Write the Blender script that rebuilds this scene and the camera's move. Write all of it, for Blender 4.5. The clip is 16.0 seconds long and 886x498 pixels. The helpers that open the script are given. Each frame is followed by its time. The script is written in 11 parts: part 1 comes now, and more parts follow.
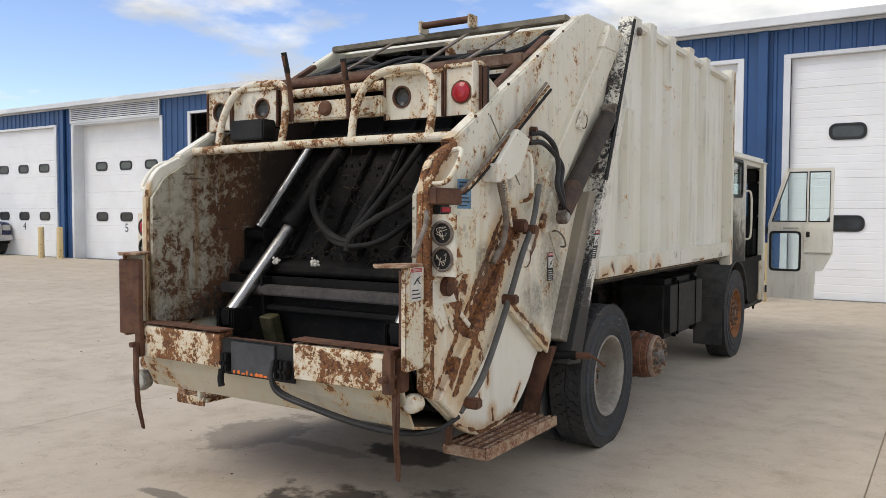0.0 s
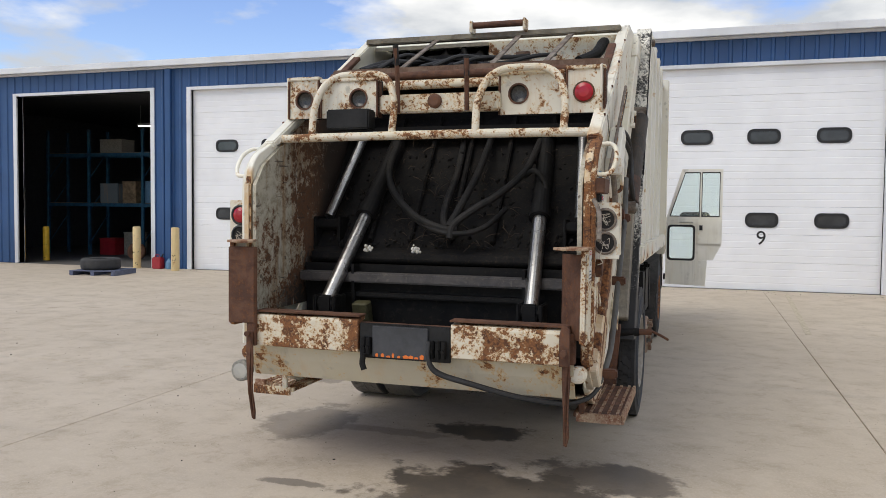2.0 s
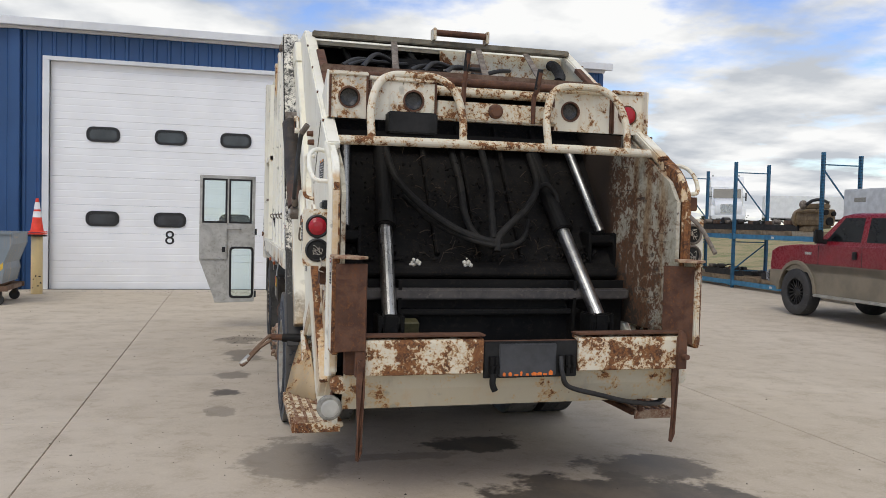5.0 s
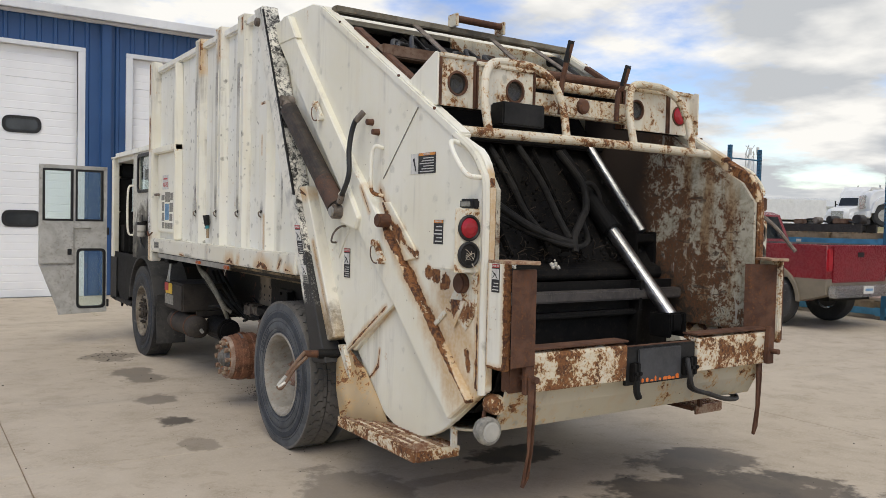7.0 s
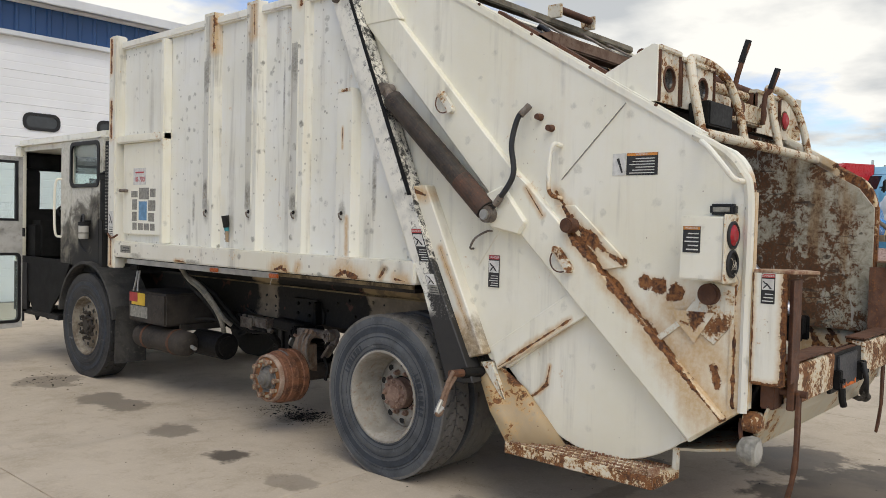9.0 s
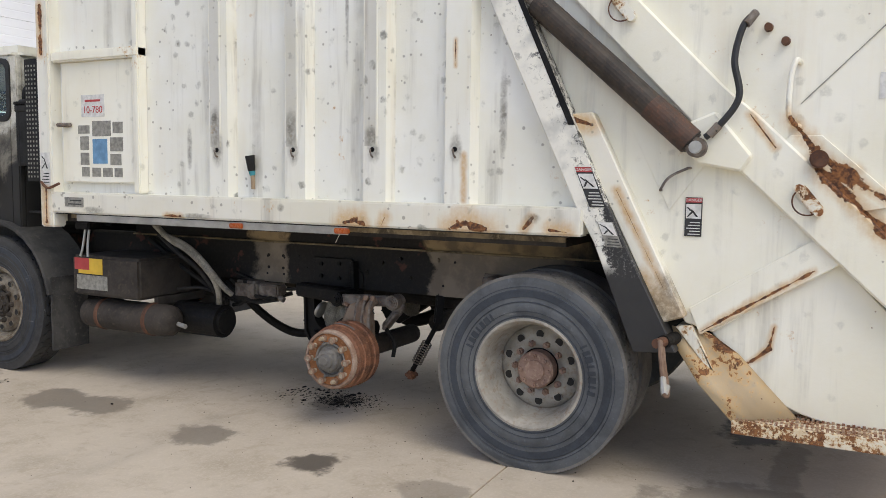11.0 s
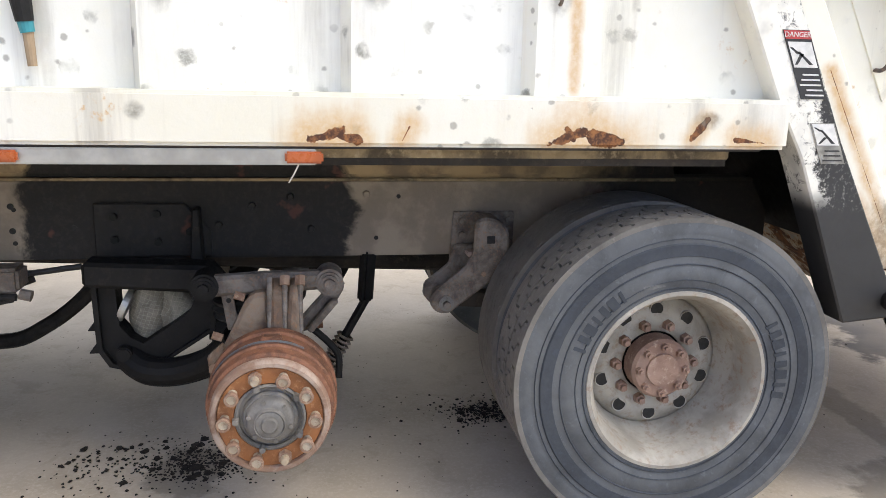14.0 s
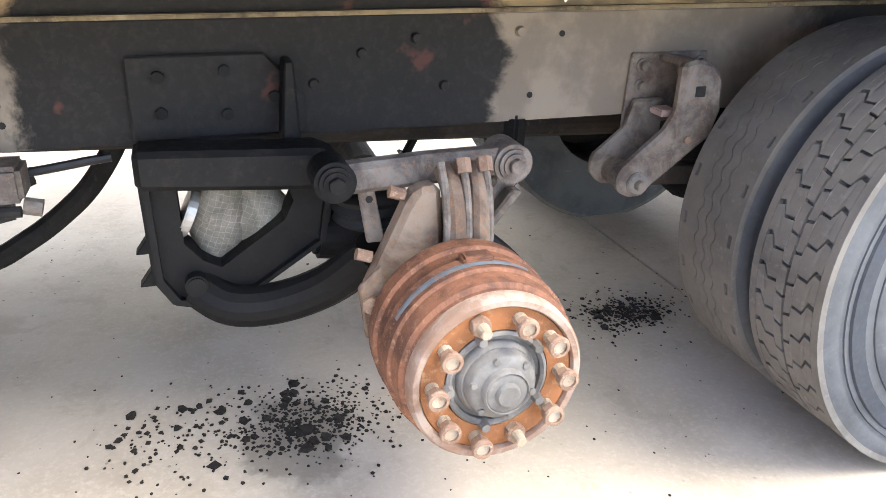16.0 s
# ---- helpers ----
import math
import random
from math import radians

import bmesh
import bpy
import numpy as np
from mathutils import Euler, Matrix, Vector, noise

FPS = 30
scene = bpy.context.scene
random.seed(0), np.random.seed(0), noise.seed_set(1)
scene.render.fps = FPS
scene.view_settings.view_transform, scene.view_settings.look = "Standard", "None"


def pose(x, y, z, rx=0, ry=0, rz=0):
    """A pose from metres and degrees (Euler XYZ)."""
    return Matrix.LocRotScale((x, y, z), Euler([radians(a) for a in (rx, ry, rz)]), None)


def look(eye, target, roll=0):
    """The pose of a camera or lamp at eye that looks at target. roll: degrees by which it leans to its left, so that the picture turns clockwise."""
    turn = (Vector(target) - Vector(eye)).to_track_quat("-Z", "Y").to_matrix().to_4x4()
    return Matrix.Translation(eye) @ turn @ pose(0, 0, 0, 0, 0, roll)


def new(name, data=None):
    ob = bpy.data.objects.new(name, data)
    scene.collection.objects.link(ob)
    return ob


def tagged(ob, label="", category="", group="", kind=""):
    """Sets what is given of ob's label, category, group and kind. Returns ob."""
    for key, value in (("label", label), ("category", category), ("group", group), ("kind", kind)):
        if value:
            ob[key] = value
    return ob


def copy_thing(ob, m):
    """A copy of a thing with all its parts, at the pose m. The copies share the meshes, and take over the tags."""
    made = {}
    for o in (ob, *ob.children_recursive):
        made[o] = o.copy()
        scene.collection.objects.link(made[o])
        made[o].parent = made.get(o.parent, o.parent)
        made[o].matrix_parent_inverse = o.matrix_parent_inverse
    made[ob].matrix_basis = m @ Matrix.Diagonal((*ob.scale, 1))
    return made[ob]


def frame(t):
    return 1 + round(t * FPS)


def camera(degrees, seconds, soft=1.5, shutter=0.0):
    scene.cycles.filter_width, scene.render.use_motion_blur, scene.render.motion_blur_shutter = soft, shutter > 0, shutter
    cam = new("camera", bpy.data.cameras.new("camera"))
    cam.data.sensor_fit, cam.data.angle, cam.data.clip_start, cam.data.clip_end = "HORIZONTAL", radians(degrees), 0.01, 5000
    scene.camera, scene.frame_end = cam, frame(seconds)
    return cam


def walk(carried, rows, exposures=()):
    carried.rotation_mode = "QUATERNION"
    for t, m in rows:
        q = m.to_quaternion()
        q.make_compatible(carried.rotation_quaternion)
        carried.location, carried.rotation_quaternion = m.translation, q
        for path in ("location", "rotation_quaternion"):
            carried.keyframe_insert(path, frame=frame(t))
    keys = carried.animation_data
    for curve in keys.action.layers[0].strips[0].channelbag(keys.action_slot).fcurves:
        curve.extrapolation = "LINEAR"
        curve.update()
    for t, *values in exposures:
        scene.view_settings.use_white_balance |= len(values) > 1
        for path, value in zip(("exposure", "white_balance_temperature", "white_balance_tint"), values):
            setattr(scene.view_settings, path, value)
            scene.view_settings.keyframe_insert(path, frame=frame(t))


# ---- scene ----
cam = camera(57.6, 16.0, 0.5)
PATH = [
    (0, (3.579, -3.502, 1.766), (2.504, -1.818, 1.676), 0.2),
    (0.5, (3.244, -3.928, 1.751), (2.282, -2.177, 1.663), 0.3),
    (1, (2.794, -4.262, 1.733), (1.927, -2.462, 1.642), 0.5),
    (1.5, (2.307, -4.548, 1.719), (1.532, -2.707, 1.625), 0.5),
    (2, (1.802, -4.71, 1.693), (1.187, -2.809, 1.6), 0.6),
    (2.5, (1.293, -4.842, 1.711), (0.865, -2.891, 1.613), 0.7),
    (3, (0.746, -4.926, 1.703), (0.533, -2.94, 1.602), 0.9),
    (3.5, (0.136, -4.907, 1.706), (0.153, -2.91, 1.603), 1.1),
    (4, (-0.521, -4.905, 1.725), (-0.307, -2.919, 1.634), 1.3),
    (4.5, (-1.13, -4.79, 1.728), (-0.77, -2.825, 1.652), 1.3),
    (5, (-1.729, -4.627, 1.703), (-1.222, -2.694, 1.634), 1.4),
    (5.2, (-1.947, -4.5, 1.7), (-1.376, -2.585, 1.632), 1.4),
    (7.3, (-3.957, -3.027, 1.681), (-2.743, -1.439, 1.619), 1.4),
    (7.5, (-4.122, -2.854, 1.688), (-2.84, -1.319, 1.629), 1.5),
    (8, (-4.504, -2.376, 1.699), (-3.103, -0.95, 1.634), 1.5),
    (8.5, (-4.839, -1.914, 1.692), (-3.392, -0.536, 1.628), 1.4),
    (9, (-5.117, -1.401, 1.678), (-3.623, -0.074, 1.615), 1.4),
    (9.5, (-5.326, -0.859, 1.669), (-3.783, 0.412, 1.607), 1.4),
    (10, (-5.487, -0.278, 1.627), (-3.856, 0.879, 1.568), 1.6),
    (10.2, (-5.49, -0.016, 1.632), (-3.828, 1.093, 1.566), 1.4),
    (12.3, (-4.978, 2.376, 1.48), (-3.049, 2.735, 1.091), 1.3),
    (12.5, (-4.851, 2.576, 1.484), (-2.907, 2.832, 1.09), 1.4),
    (13, (-4.528, 3.081, 1.523), (-2.57, 3.116, 1.119), 1.5),
    (13.5, (-4.137, 3.454, 1.524), (-2.187, 3.291, 1.108), 1.4),
    (14, (-3.679, 3.709, 1.499), (-1.753, 3.394, 1.062), 1.3),
    (14.5, (-3.274, 3.951, 1.433), (-1.378, 3.532, 0.951), 1.1),
    (15, (-2.892, 4.113, 1.362), (-1.045, 3.614, 0.779), 1.0),
    (15.5, (-2.643, 4.214, 1.297), (-0.852, 3.669, 0.593), 0.9),
    (16, (-2.592, 4.401, 1.299), (-0.834, 3.835, 0.53), 0.9),
]
EXPOSURES = [(0, 0.67, 7000, 9), (2.5, 0.59, 6850, 9), (5, 0.48, 6800, 9), (7.5, 0.48, 7150, 9), (8, 0.38, 7150, 9), (8.5, 0.39, 7150, 8), (9, 0.52, 7150, 8), (10, 0.67, 6950, 8), (12.5, 1.10, 6900, 11), (13.5, 1.25, 6850, 11), (14, 1.58, 6800, 10), (14.5, 1.90, 6750, 9), (15, 2.45, 6650, 9), (15.5, 2.85, 6700, 9), (16, 2.90, 6700, 9)]
walk(cam, [(t, look(eye, target, roll)) for t, eye, target, roll in PATH], EXPOSURES)


# ---- sky, clouds and the veiled sun ----
SUN_DIR = Vector((-0.42, -0.62, 0.95)).normalized()     # towards the sun
world = bpy.data.worlds.new("sky")
scene.world = world
world.use_nodes = True
wt = world.node_tree
wt.nodes.clear()


def wn(kind, **props):
    n = wt.nodes.new(kind)
    for key, value in props.items():
        setattr(n, key, value)
    return n


w_out, w_bg = wn("ShaderNodeOutputWorld"), wn("ShaderNodeBackground")
w_sky = wn("ShaderNodeTexSky", sky_type="NISHITA", sun_disc=False, sun_elevation=math.asin(SUN_DIR.z),
           sun_rotation=math.atan2(SUN_DIR.x, SUN_DIR.y), dust_density=0.3, air_density=1.0, ozone_density=2.0)
w_tc = wn("ShaderNodeTexCoord")
w_sep, w_div, w_mix = wn("ShaderNodeSeparateXYZ"), wn("ShaderNodeVectorMath", operation="DIVIDE"), wn("ShaderNodeMix", data_type="RGBA")
w_add = wn("ShaderNodeMath", operation="ADD")
w_add.inputs[1].default_value = 0.16
w_comb = wn("ShaderNodeCombineXYZ")
w_comb.inputs[2].default_value = 1.0
w_map = wn("ShaderNodeMapping")
w_map.inputs["Location"].default_value = (3.1, 1.7, 0.0)
w_n1 = wn("ShaderNodeTexNoise", noise_dimensions="2D")
w_n1.inputs["Scale"].default_value, w_n1.inputs["Detail"].default_value, w_n1.inputs["Roughness"].default_value = 0.95, 12.0, 0.55
w_n2 = wn("ShaderNodeTexNoise", noise_dimensions="2D")
w_n2.inputs["Scale"].default_value, w_n2.inputs["Detail"].default_value = 1.7, 6.0
w_r1, w_r2 = wn("ShaderNodeValToRGB"), wn("ShaderNodeValToRGB")
w_r1.color_ramp.elements[0].position, w_r1.color_ramp.elements[1].position = 0.455, 0.57
w_r2.color_ramp.elements[0].position, w_r2.color_ramp.elements[1].position = 0.40, 0.62
w_r2.color_ramp.elements[0].color, w_r2.color_ramp.elements[1].color = (0.35, 0.38, 0.43, 1), (0.62, 0.635, 0.66, 1)
w_scale = wn("ShaderNodeVectorMath", operation="SCALE")
w_scale.inputs["Scale"].default_value = 0.115            # strength of the clear sky
L = wt.links.new
L(w_tc.outputs["Generated"], w_sep.inputs[0])
L(w_sep.outputs["Z"], w_add.inputs[0])
for k in (0, 1):
    L(w_add.outputs[0], w_comb.inputs[k])
L(w_tc.outputs["Generated"], w_div.inputs[0])
L(w_comb.outputs[0], w_div.inputs[1])
L(w_div.outputs[0], w_map.inputs[0])
L(w_map.outputs[0], w_n1.inputs["Vector"])
L(w_map.outputs[0], w_n2.inputs["Vector"])
# the cloud deck closes up towards +x
w_gx, w_gs = wn("ShaderNodeMath", operation="MULTIPLY_ADD"), wn("ShaderNodeMath", operation="ADD")
w_gx.inputs[1].default_value, w_gx.inputs[2].default_value = 0.085, 0.060
L(w_sep.outputs["X"], w_gx.inputs[0])
L(w_gx.outputs[0], w_gs.inputs[0])
L(w_n1.outputs["Fac"], w_gs.inputs[1])
L(w_gs.outputs[0], w_r1.inputs[0])
L(w_n2.outputs["Fac"], w_r2.inputs[0])
w_sat = wn("ShaderNodeHueSaturation")
w_sat.inputs["Saturation"].default_value = 1.15
w_sat.inputs["Hue"].default_value = 0.518
L(w_sky.outputs[0], w_sat.inputs["Color"])
L(w_sat.outputs[0], w_scale.inputs[0])
L(w_scale.outputs[0], w_mix.inputs["A"])
L(w_r1.outputs["Color"], w_mix.inputs["Factor"])
L(w_r2.outputs["Color"], w_mix.inputs["B"])
L(w_mix.outputs["Result"], w_bg.inputs["Color"])
L(w_bg.outputs[0], w_out.inputs[0])
w_bg.inputs["Strength"].default_value = 1.1

sun = new("sun", bpy.data.lights.new("sun", "SUN"))
sun.data.energy, sun.data.angle, sun.data.color = 0.9, radians(35), (1.0, 0.95, 0.88)
sun.matrix_world = look(SUN_DIR * 50, (0, 0, 0))

# ---- small tools for meshes ----
GROUND = -0.055


def part(name, bm, material, parent=None, label="", smooth=False, kind=""):
    """Link a bmesh as one mesh object under a thing or a part."""
    bmesh.ops.recalc_face_normals(bm, faces=bm.faces)
    me = bpy.data.meshes.new(name)
    bm.to_mesh(me)
    bm.free()
    me.materials.append(material)
    if smooth:
        for p in me.polygons:
            p.use_smooth = True
        me.set_sharp_from_angle(angle=radians(40))
    ob = new(name, me)
    if parent is not None:
        ob.parent = parent
        ob.matrix_parent_inverse = parent.matrix_world.inverted()
    return tagged(ob, label=label, kind=kind)


def thing(name, label, category, group="", at=(0, 0, 0), kind=""):
    ob = new(name)
    ob.empty_display_size = 0.2
    ob.location = at
    bpy.context.view_layer.update()
    return tagged(ob, label=label, category=category, group=group, kind=kind)


def bevel(bm, width, segments=2):
    if width > 0:
        bmesh.ops.bevel(bm, geom=[e for e in bm.edges if e.calc_face_angle(0) > 0.5], offset=width, segments=segments, affect="EDGES", clamp_overlap=True)
    return bm


def box(x0, x1, y0, y1, z0, z1, soft=0.0, bm=None, segments=2):
    own = bmesh.new()
    bmesh.ops.create_cube(own, size=1)
    for v in own.verts:
        v.co = Vector((x0 + (v.co.x + 0.5) * (x1 - x0), y0 + (v.co.y + 0.5) * (y1 - y0), z0 + (v.co.z + 0.5) * (z1 - z0)))
    bevel(own, soft, segments)
    return merge(bm, own)


def merge(bm, own, m=None):
    """Add own to bm (or give own back), moved by m."""
    if m is not None:
        own.transform(m)
    if bm is None:
        return own
    tmp = bpy.data.meshes.new("tmp")
    own.to_mesh(tmp)
    own.free()
    bm.from_mesh(tmp)
    bpy.data.meshes.remove(tmp)
    return bm


def frame_to(p0, p1):
    """A pose whose z axis runs from p0 to p1."""
    d = Vector(p1) - Vector(p0)
    return Matrix.Translation(p0) @ d.to_track_quat("Z", "Y").to_matrix().to_4x4(), d.length


def rod(p0, p1, r0, r1=None, seg=16, bm=None, soft=0.0):
    m, length = frame_to(p0, p1)
    own = bmesh.new()
    bmesh.ops.create_cone(own, cap_ends=True, segments=seg, radius1=r0, radius2=r0 if r1 is None else r1, depth=length)
    own.transform(Matrix.Translation((0, 0, length / 2)))
    if soft:
        bmesh.ops.bevel(own, geom=[e for e in own.edges if e.calc_face_angle(0) > 0.9], offset=soft, segments=2, affect="EDGES")
    return merge(bm, own, m)


def beam(p0, p1, w, h, soft=0.0, up=(0, 0, 1), bm=None):
    """A rectangular bar from p0 to p1: w across, h along up."""
    p0, p1 = Vector(p0), Vector(p1)
    d = (p1 - p0)
    z = d.normalized()
    x = Vector(up).cross(z)
    x.normalize()
    y = z.cross(x)
    own = box(-w / 2, w / 2, -h / 2, h / 2, 0, d.length, soft)
    m = Matrix((x, y, z)).transposed().to_4x4()
    return merge(bm, own, Matrix.Translation(p0) @ m)


def plate(pts, axis, a, b, soft=0.0, bm=None):
    """A polygon of 2D points, thickened along an axis from a to b. x: points are (y, z); y: (x, z); z: (x, y)."""
    def place(p, t):
        return {"x": (t, p[0], p[1]), "y": (p[0], t, p[1]), "z": (p[0], p[1], t)}[axis]
    own = bmesh.new()
    lo, hi = [own.verts.new(place(p, a)) for p in pts], [own.verts.new(place(p, b)) for p in pts]
    own.faces.new(lo), own.faces.new(hi[::-1])
    for i in range(len(pts)):
        j = (i + 1) % len(pts)
        own.faces.new((lo[j], lo[i], hi[i], hi[j]))
    bmesh.ops.recalc_face_normals(own, faces=own.faces)
    bevel(own, soft, 1)
    return merge(bm, own)


def smooth_path(pts, steps=6):
    """Catmull-Rom points through pts."""
    p = [Vector(q) for q in pts]
    p = [p[0] * 2 - p[1]] + p + [p[-1] * 2 - p[-2]]
    out = []
    for i in range(1, len(p) - 2):
        for s in range(steps):
            t = s / steps
            out.append(0.5 * (2 * p[i] + (p[i + 1] - p[i - 1]) * t + (2 * p[i - 1] - 5 * p[i] + 4 * p[i + 1] - p[i + 2]) * t * t
                              + (3 * p[i] - p[i - 1] - 3 * p[i + 1] + p[i + 2]) * t ** 3))
    return out + [p[-2]]


def tube(pts, r, seg=10, steps=6, bm=None):
    """A round tube along a smooth path."""
    path = smooth_path(pts, steps) if steps > 1 else [Vector(q) for q in pts]
    own = bmesh.new()
    n = (path[1] - path[0]).orthogonal().normalized()
    rings = []
    for i, p in enumerate(path):
        d = (path[min(i + 1, len(path) - 1)] - path[max(i - 1, 0)]).normalized()
        n = (n - d * n.dot(d)).normalized()
        b = d.cross(n)
        rings.append([own.verts.new(p + r * (math.cos(a) * n + math.sin(a) * b)) for a in (2 * math.pi * k / seg for k in range(seg))])
    for a, b in zip(rings, rings[1:]):
        for k in range(seg):
            own.faces.new((a[k], a[(k + 1) % seg], b[(k + 1) % seg], b[k]))
    own.faces.new(rings[0][::-1]), own.faces.new(rings[-1])
    return merge(bm, own)


def lathe(profile, seg=32, bm=None, m=None, closed=False):
    """Turn (radius, height) points round z."""
    own = bmesh.new()
    rings = []
    for r, z in profile:
        rings.append([own.verts.new((r * math.cos(a), r * math.sin(a), z)) for a in (2 * math.pi * k / seg for k in range(seg))])
    pairs = list(zip(rings, rings[1:])) + ([(rings[-1], rings[0])] if closed else [])
    for a, b in pairs:
        for k in range(seg):
            own.faces.new((a[k], a[(k + 1) % seg], b[(k + 1) % seg], b[k]))
    if not closed:
        if profile[0][0] > 1e-4:
            own.faces.new(rings[0][::-1])
        if profile[-1][0] > 1e-4:
            own.faces.new(rings[-1])
    bmesh.ops.remove_doubles(own, verts=own.verts, dist=1e-5)
    return merge(bm, own, m)


def rounded(w, h, r, seg=5):
    """Points of a rounded rectangle round the origin."""
    out = []
    for cx, cy, a0 in ((w / 2 - r, h / 2 - r, 0), (-w / 2 + r, h / 2 - r, 90), (-w / 2 + r, -h / 2 + r, 180), (w / 2 - r, -h / 2 + r, 270)):
        for k in range(seg + 1):
            a = radians(a0 + 90 * k / seg)
            out.append((cx + r * math.cos(a), cy + r * math.sin(a)))
    return out


def ring_plate(outer, inner, axis, a, b, bm=None):
    """A frame between two outlines with the same number of points, thickened along an axis."""
    def place(p, t):
        return {"x": (t, p[0], p[1]), "y": (p[0], t, p[1]), "z": (p[0], p[1], t)}[axis]
    own = bmesh.new()
    rows = [[own.verts.new(place(p, t)) for p in pts] for pts, t in ((outer, a), (inner, a), (inner, b), (outer, b))]
    n = len(outer)
    for r0, r1 in zip(rows, rows[1:] + rows[:1]):
        for k in range(n):
            own.faces.new((r0[k], r0[(k + 1) % n], r1[(k + 1) % n], r1[k]))
    return merge(bm, own)


def lettering(name, text, size, material, parent, m, depth=0.002, label=""):
    """Raised letters of the built-in font as a mesh, centred, at the pose m."""
    cu = bpy.data.curves.new(name, "FONT")
    cu.body, cu.size, cu.extrude, cu.align_x, cu.align_y = text, size, depth, "CENTER", "CENTER"
    tmp = bpy.data.objects.new("tmp", cu)
    me = bpy.data.meshes.new_from_object(tmp)
    bpy.data.objects.remove(tmp)
    me.transform(m)
    bm = bmesh.new()
    bm.from_mesh(me)
    bpy.data.meshes.remove(me)
    return part(name, bm, material, parent, label)

# ---- materials ----
class Mat:
    """A short hand for node materials."""

    def __init__(self, name, rough=0.6, metal=0.0):
        self.m = bpy.data.materials.new(name)
        self.m.use_nodes = True
        self.t = self.m.node_tree
        self.b = self.t.nodes["Principled BSDF"]
        self.b.inputs["Roughness"].default_value = rough
        self.b.inputs["Metallic"].default_value = metal
        self.co = self.t.nodes.new("ShaderNodeTexCoord").outputs["Object"]
        self.bumps = None

    def link(self, a, b):
        self.t.links.new(a, b)

    def put(self, socket, value):
        if hasattr(value, "is_linked"):
            self.link(value, socket)
        else:
            socket.default_value = value

    def noise(self, scale, detail=4.0, rough=0.55, stretch=(1, 1, 1), distort=0.0, where=None, offset=(0, 0, 0)):
        mp = self.t.nodes.new("ShaderNodeMapping")
        mp.inputs["Scale"].default_value = stretch
        mp.inputs["Location"].default_value = offset
        self.link(where or self.co, mp.inputs[0])
        n = self.t.nodes.new("ShaderNodeTexNoise")
        n.inputs["Scale"].default_value, n.inputs["Detail"].default_value, n.inputs["Roughness"].default_value = scale, detail, rough
        n.inputs["Distortion"].default_value = distort
        self.link(mp.outputs[0], n.inputs["Vector"])
        return n.outputs["Fac"]

    def cells(self, scale, stretch=(1, 1, 1), feature="F1", rnd=1.0):
        mp = self.t.nodes.new("ShaderNodeMapping")
        mp.inputs["Scale"].default_value = stretch
        self.link(self.co, mp.inputs[0])
        n = self.t.nodes.new("ShaderNodeTexVoronoi")
        n.feature = feature
        n.inputs["Scale"].default_value, n.inputs["Randomness"].default_value = scale, rnd
        self.link(mp.outputs[0], n.inputs["Vector"])
        return n.outputs["Distance"]

    def band(self, fac, lo, hi, a=0.0, b=1.0):
        n = self.t.nodes.new("ShaderNodeMapRange")
        n.interpolation_type = "SMOOTHSTEP"
        self.put(n.inputs["Value"], fac)
        for k, v in (("From Min", lo), ("From Max", hi), ("To Min", a), ("To Max", b)):
            n.inputs[k].default_value = v
        return n.outputs[0]

    def math(self, op, a, b=0.0):
        n = self.t.nodes.new("ShaderNodeMath")
        n.operation = op
        self.put(n.inputs[0], a)
        self.put(n.inputs[1], b)
        return n.outputs[0]

    def mix(self, fac, a, b):
        n = self.t.nodes.new("ShaderNodeMix")
        n.data_type = "RGBA"
        self.put(n.inputs["Factor"], fac)
        for s, v in ((n.inputs["A"], a), (n.inputs["B"], b)):
            self.put(s, v if hasattr(v, "is_linked") else (*v, 1))
        return n.outputs["Result"]

    def axis(self, k):
        n = self.t.nodes.new("ShaderNodeSeparateXYZ")
        self.link(self.co, n.inputs[0])
        return n.outputs[k]

    def bump(self, height, strength=0.3, distance=0.01):
        n = self.t.nodes.new("ShaderNodeBump")
        n.inputs["Strength"].default_value, n.inputs["Distance"].default_value = strength, distance
        self.link(height, n.inputs["Height"])
        if self.bumps:
            self.link(self.bumps, n.inputs["Normal"])
        self.bumps = n.outputs[0]
        self.link(self.bumps, self.b.inputs["Normal"])
        return self

    def done(self, colour=None, rough=None, metal=None):
        if colour is not None:
            self.put(self.b.inputs["Base Color"], colour if hasattr(colour, "is_linked") else (*colour, 1))
        if rough is not None:
            self.put(self.b.inputs["Roughness"], rough)
        if metal is not None:
            self.put(self.b.inputs["Metallic"], metal)
        return self.m


RUST_DARK, RUST, RUST_LIGHT = (0.070, 0.030, 0.017), (0.18, 0.072, 0.028), (0.29, 0.125, 0.045)


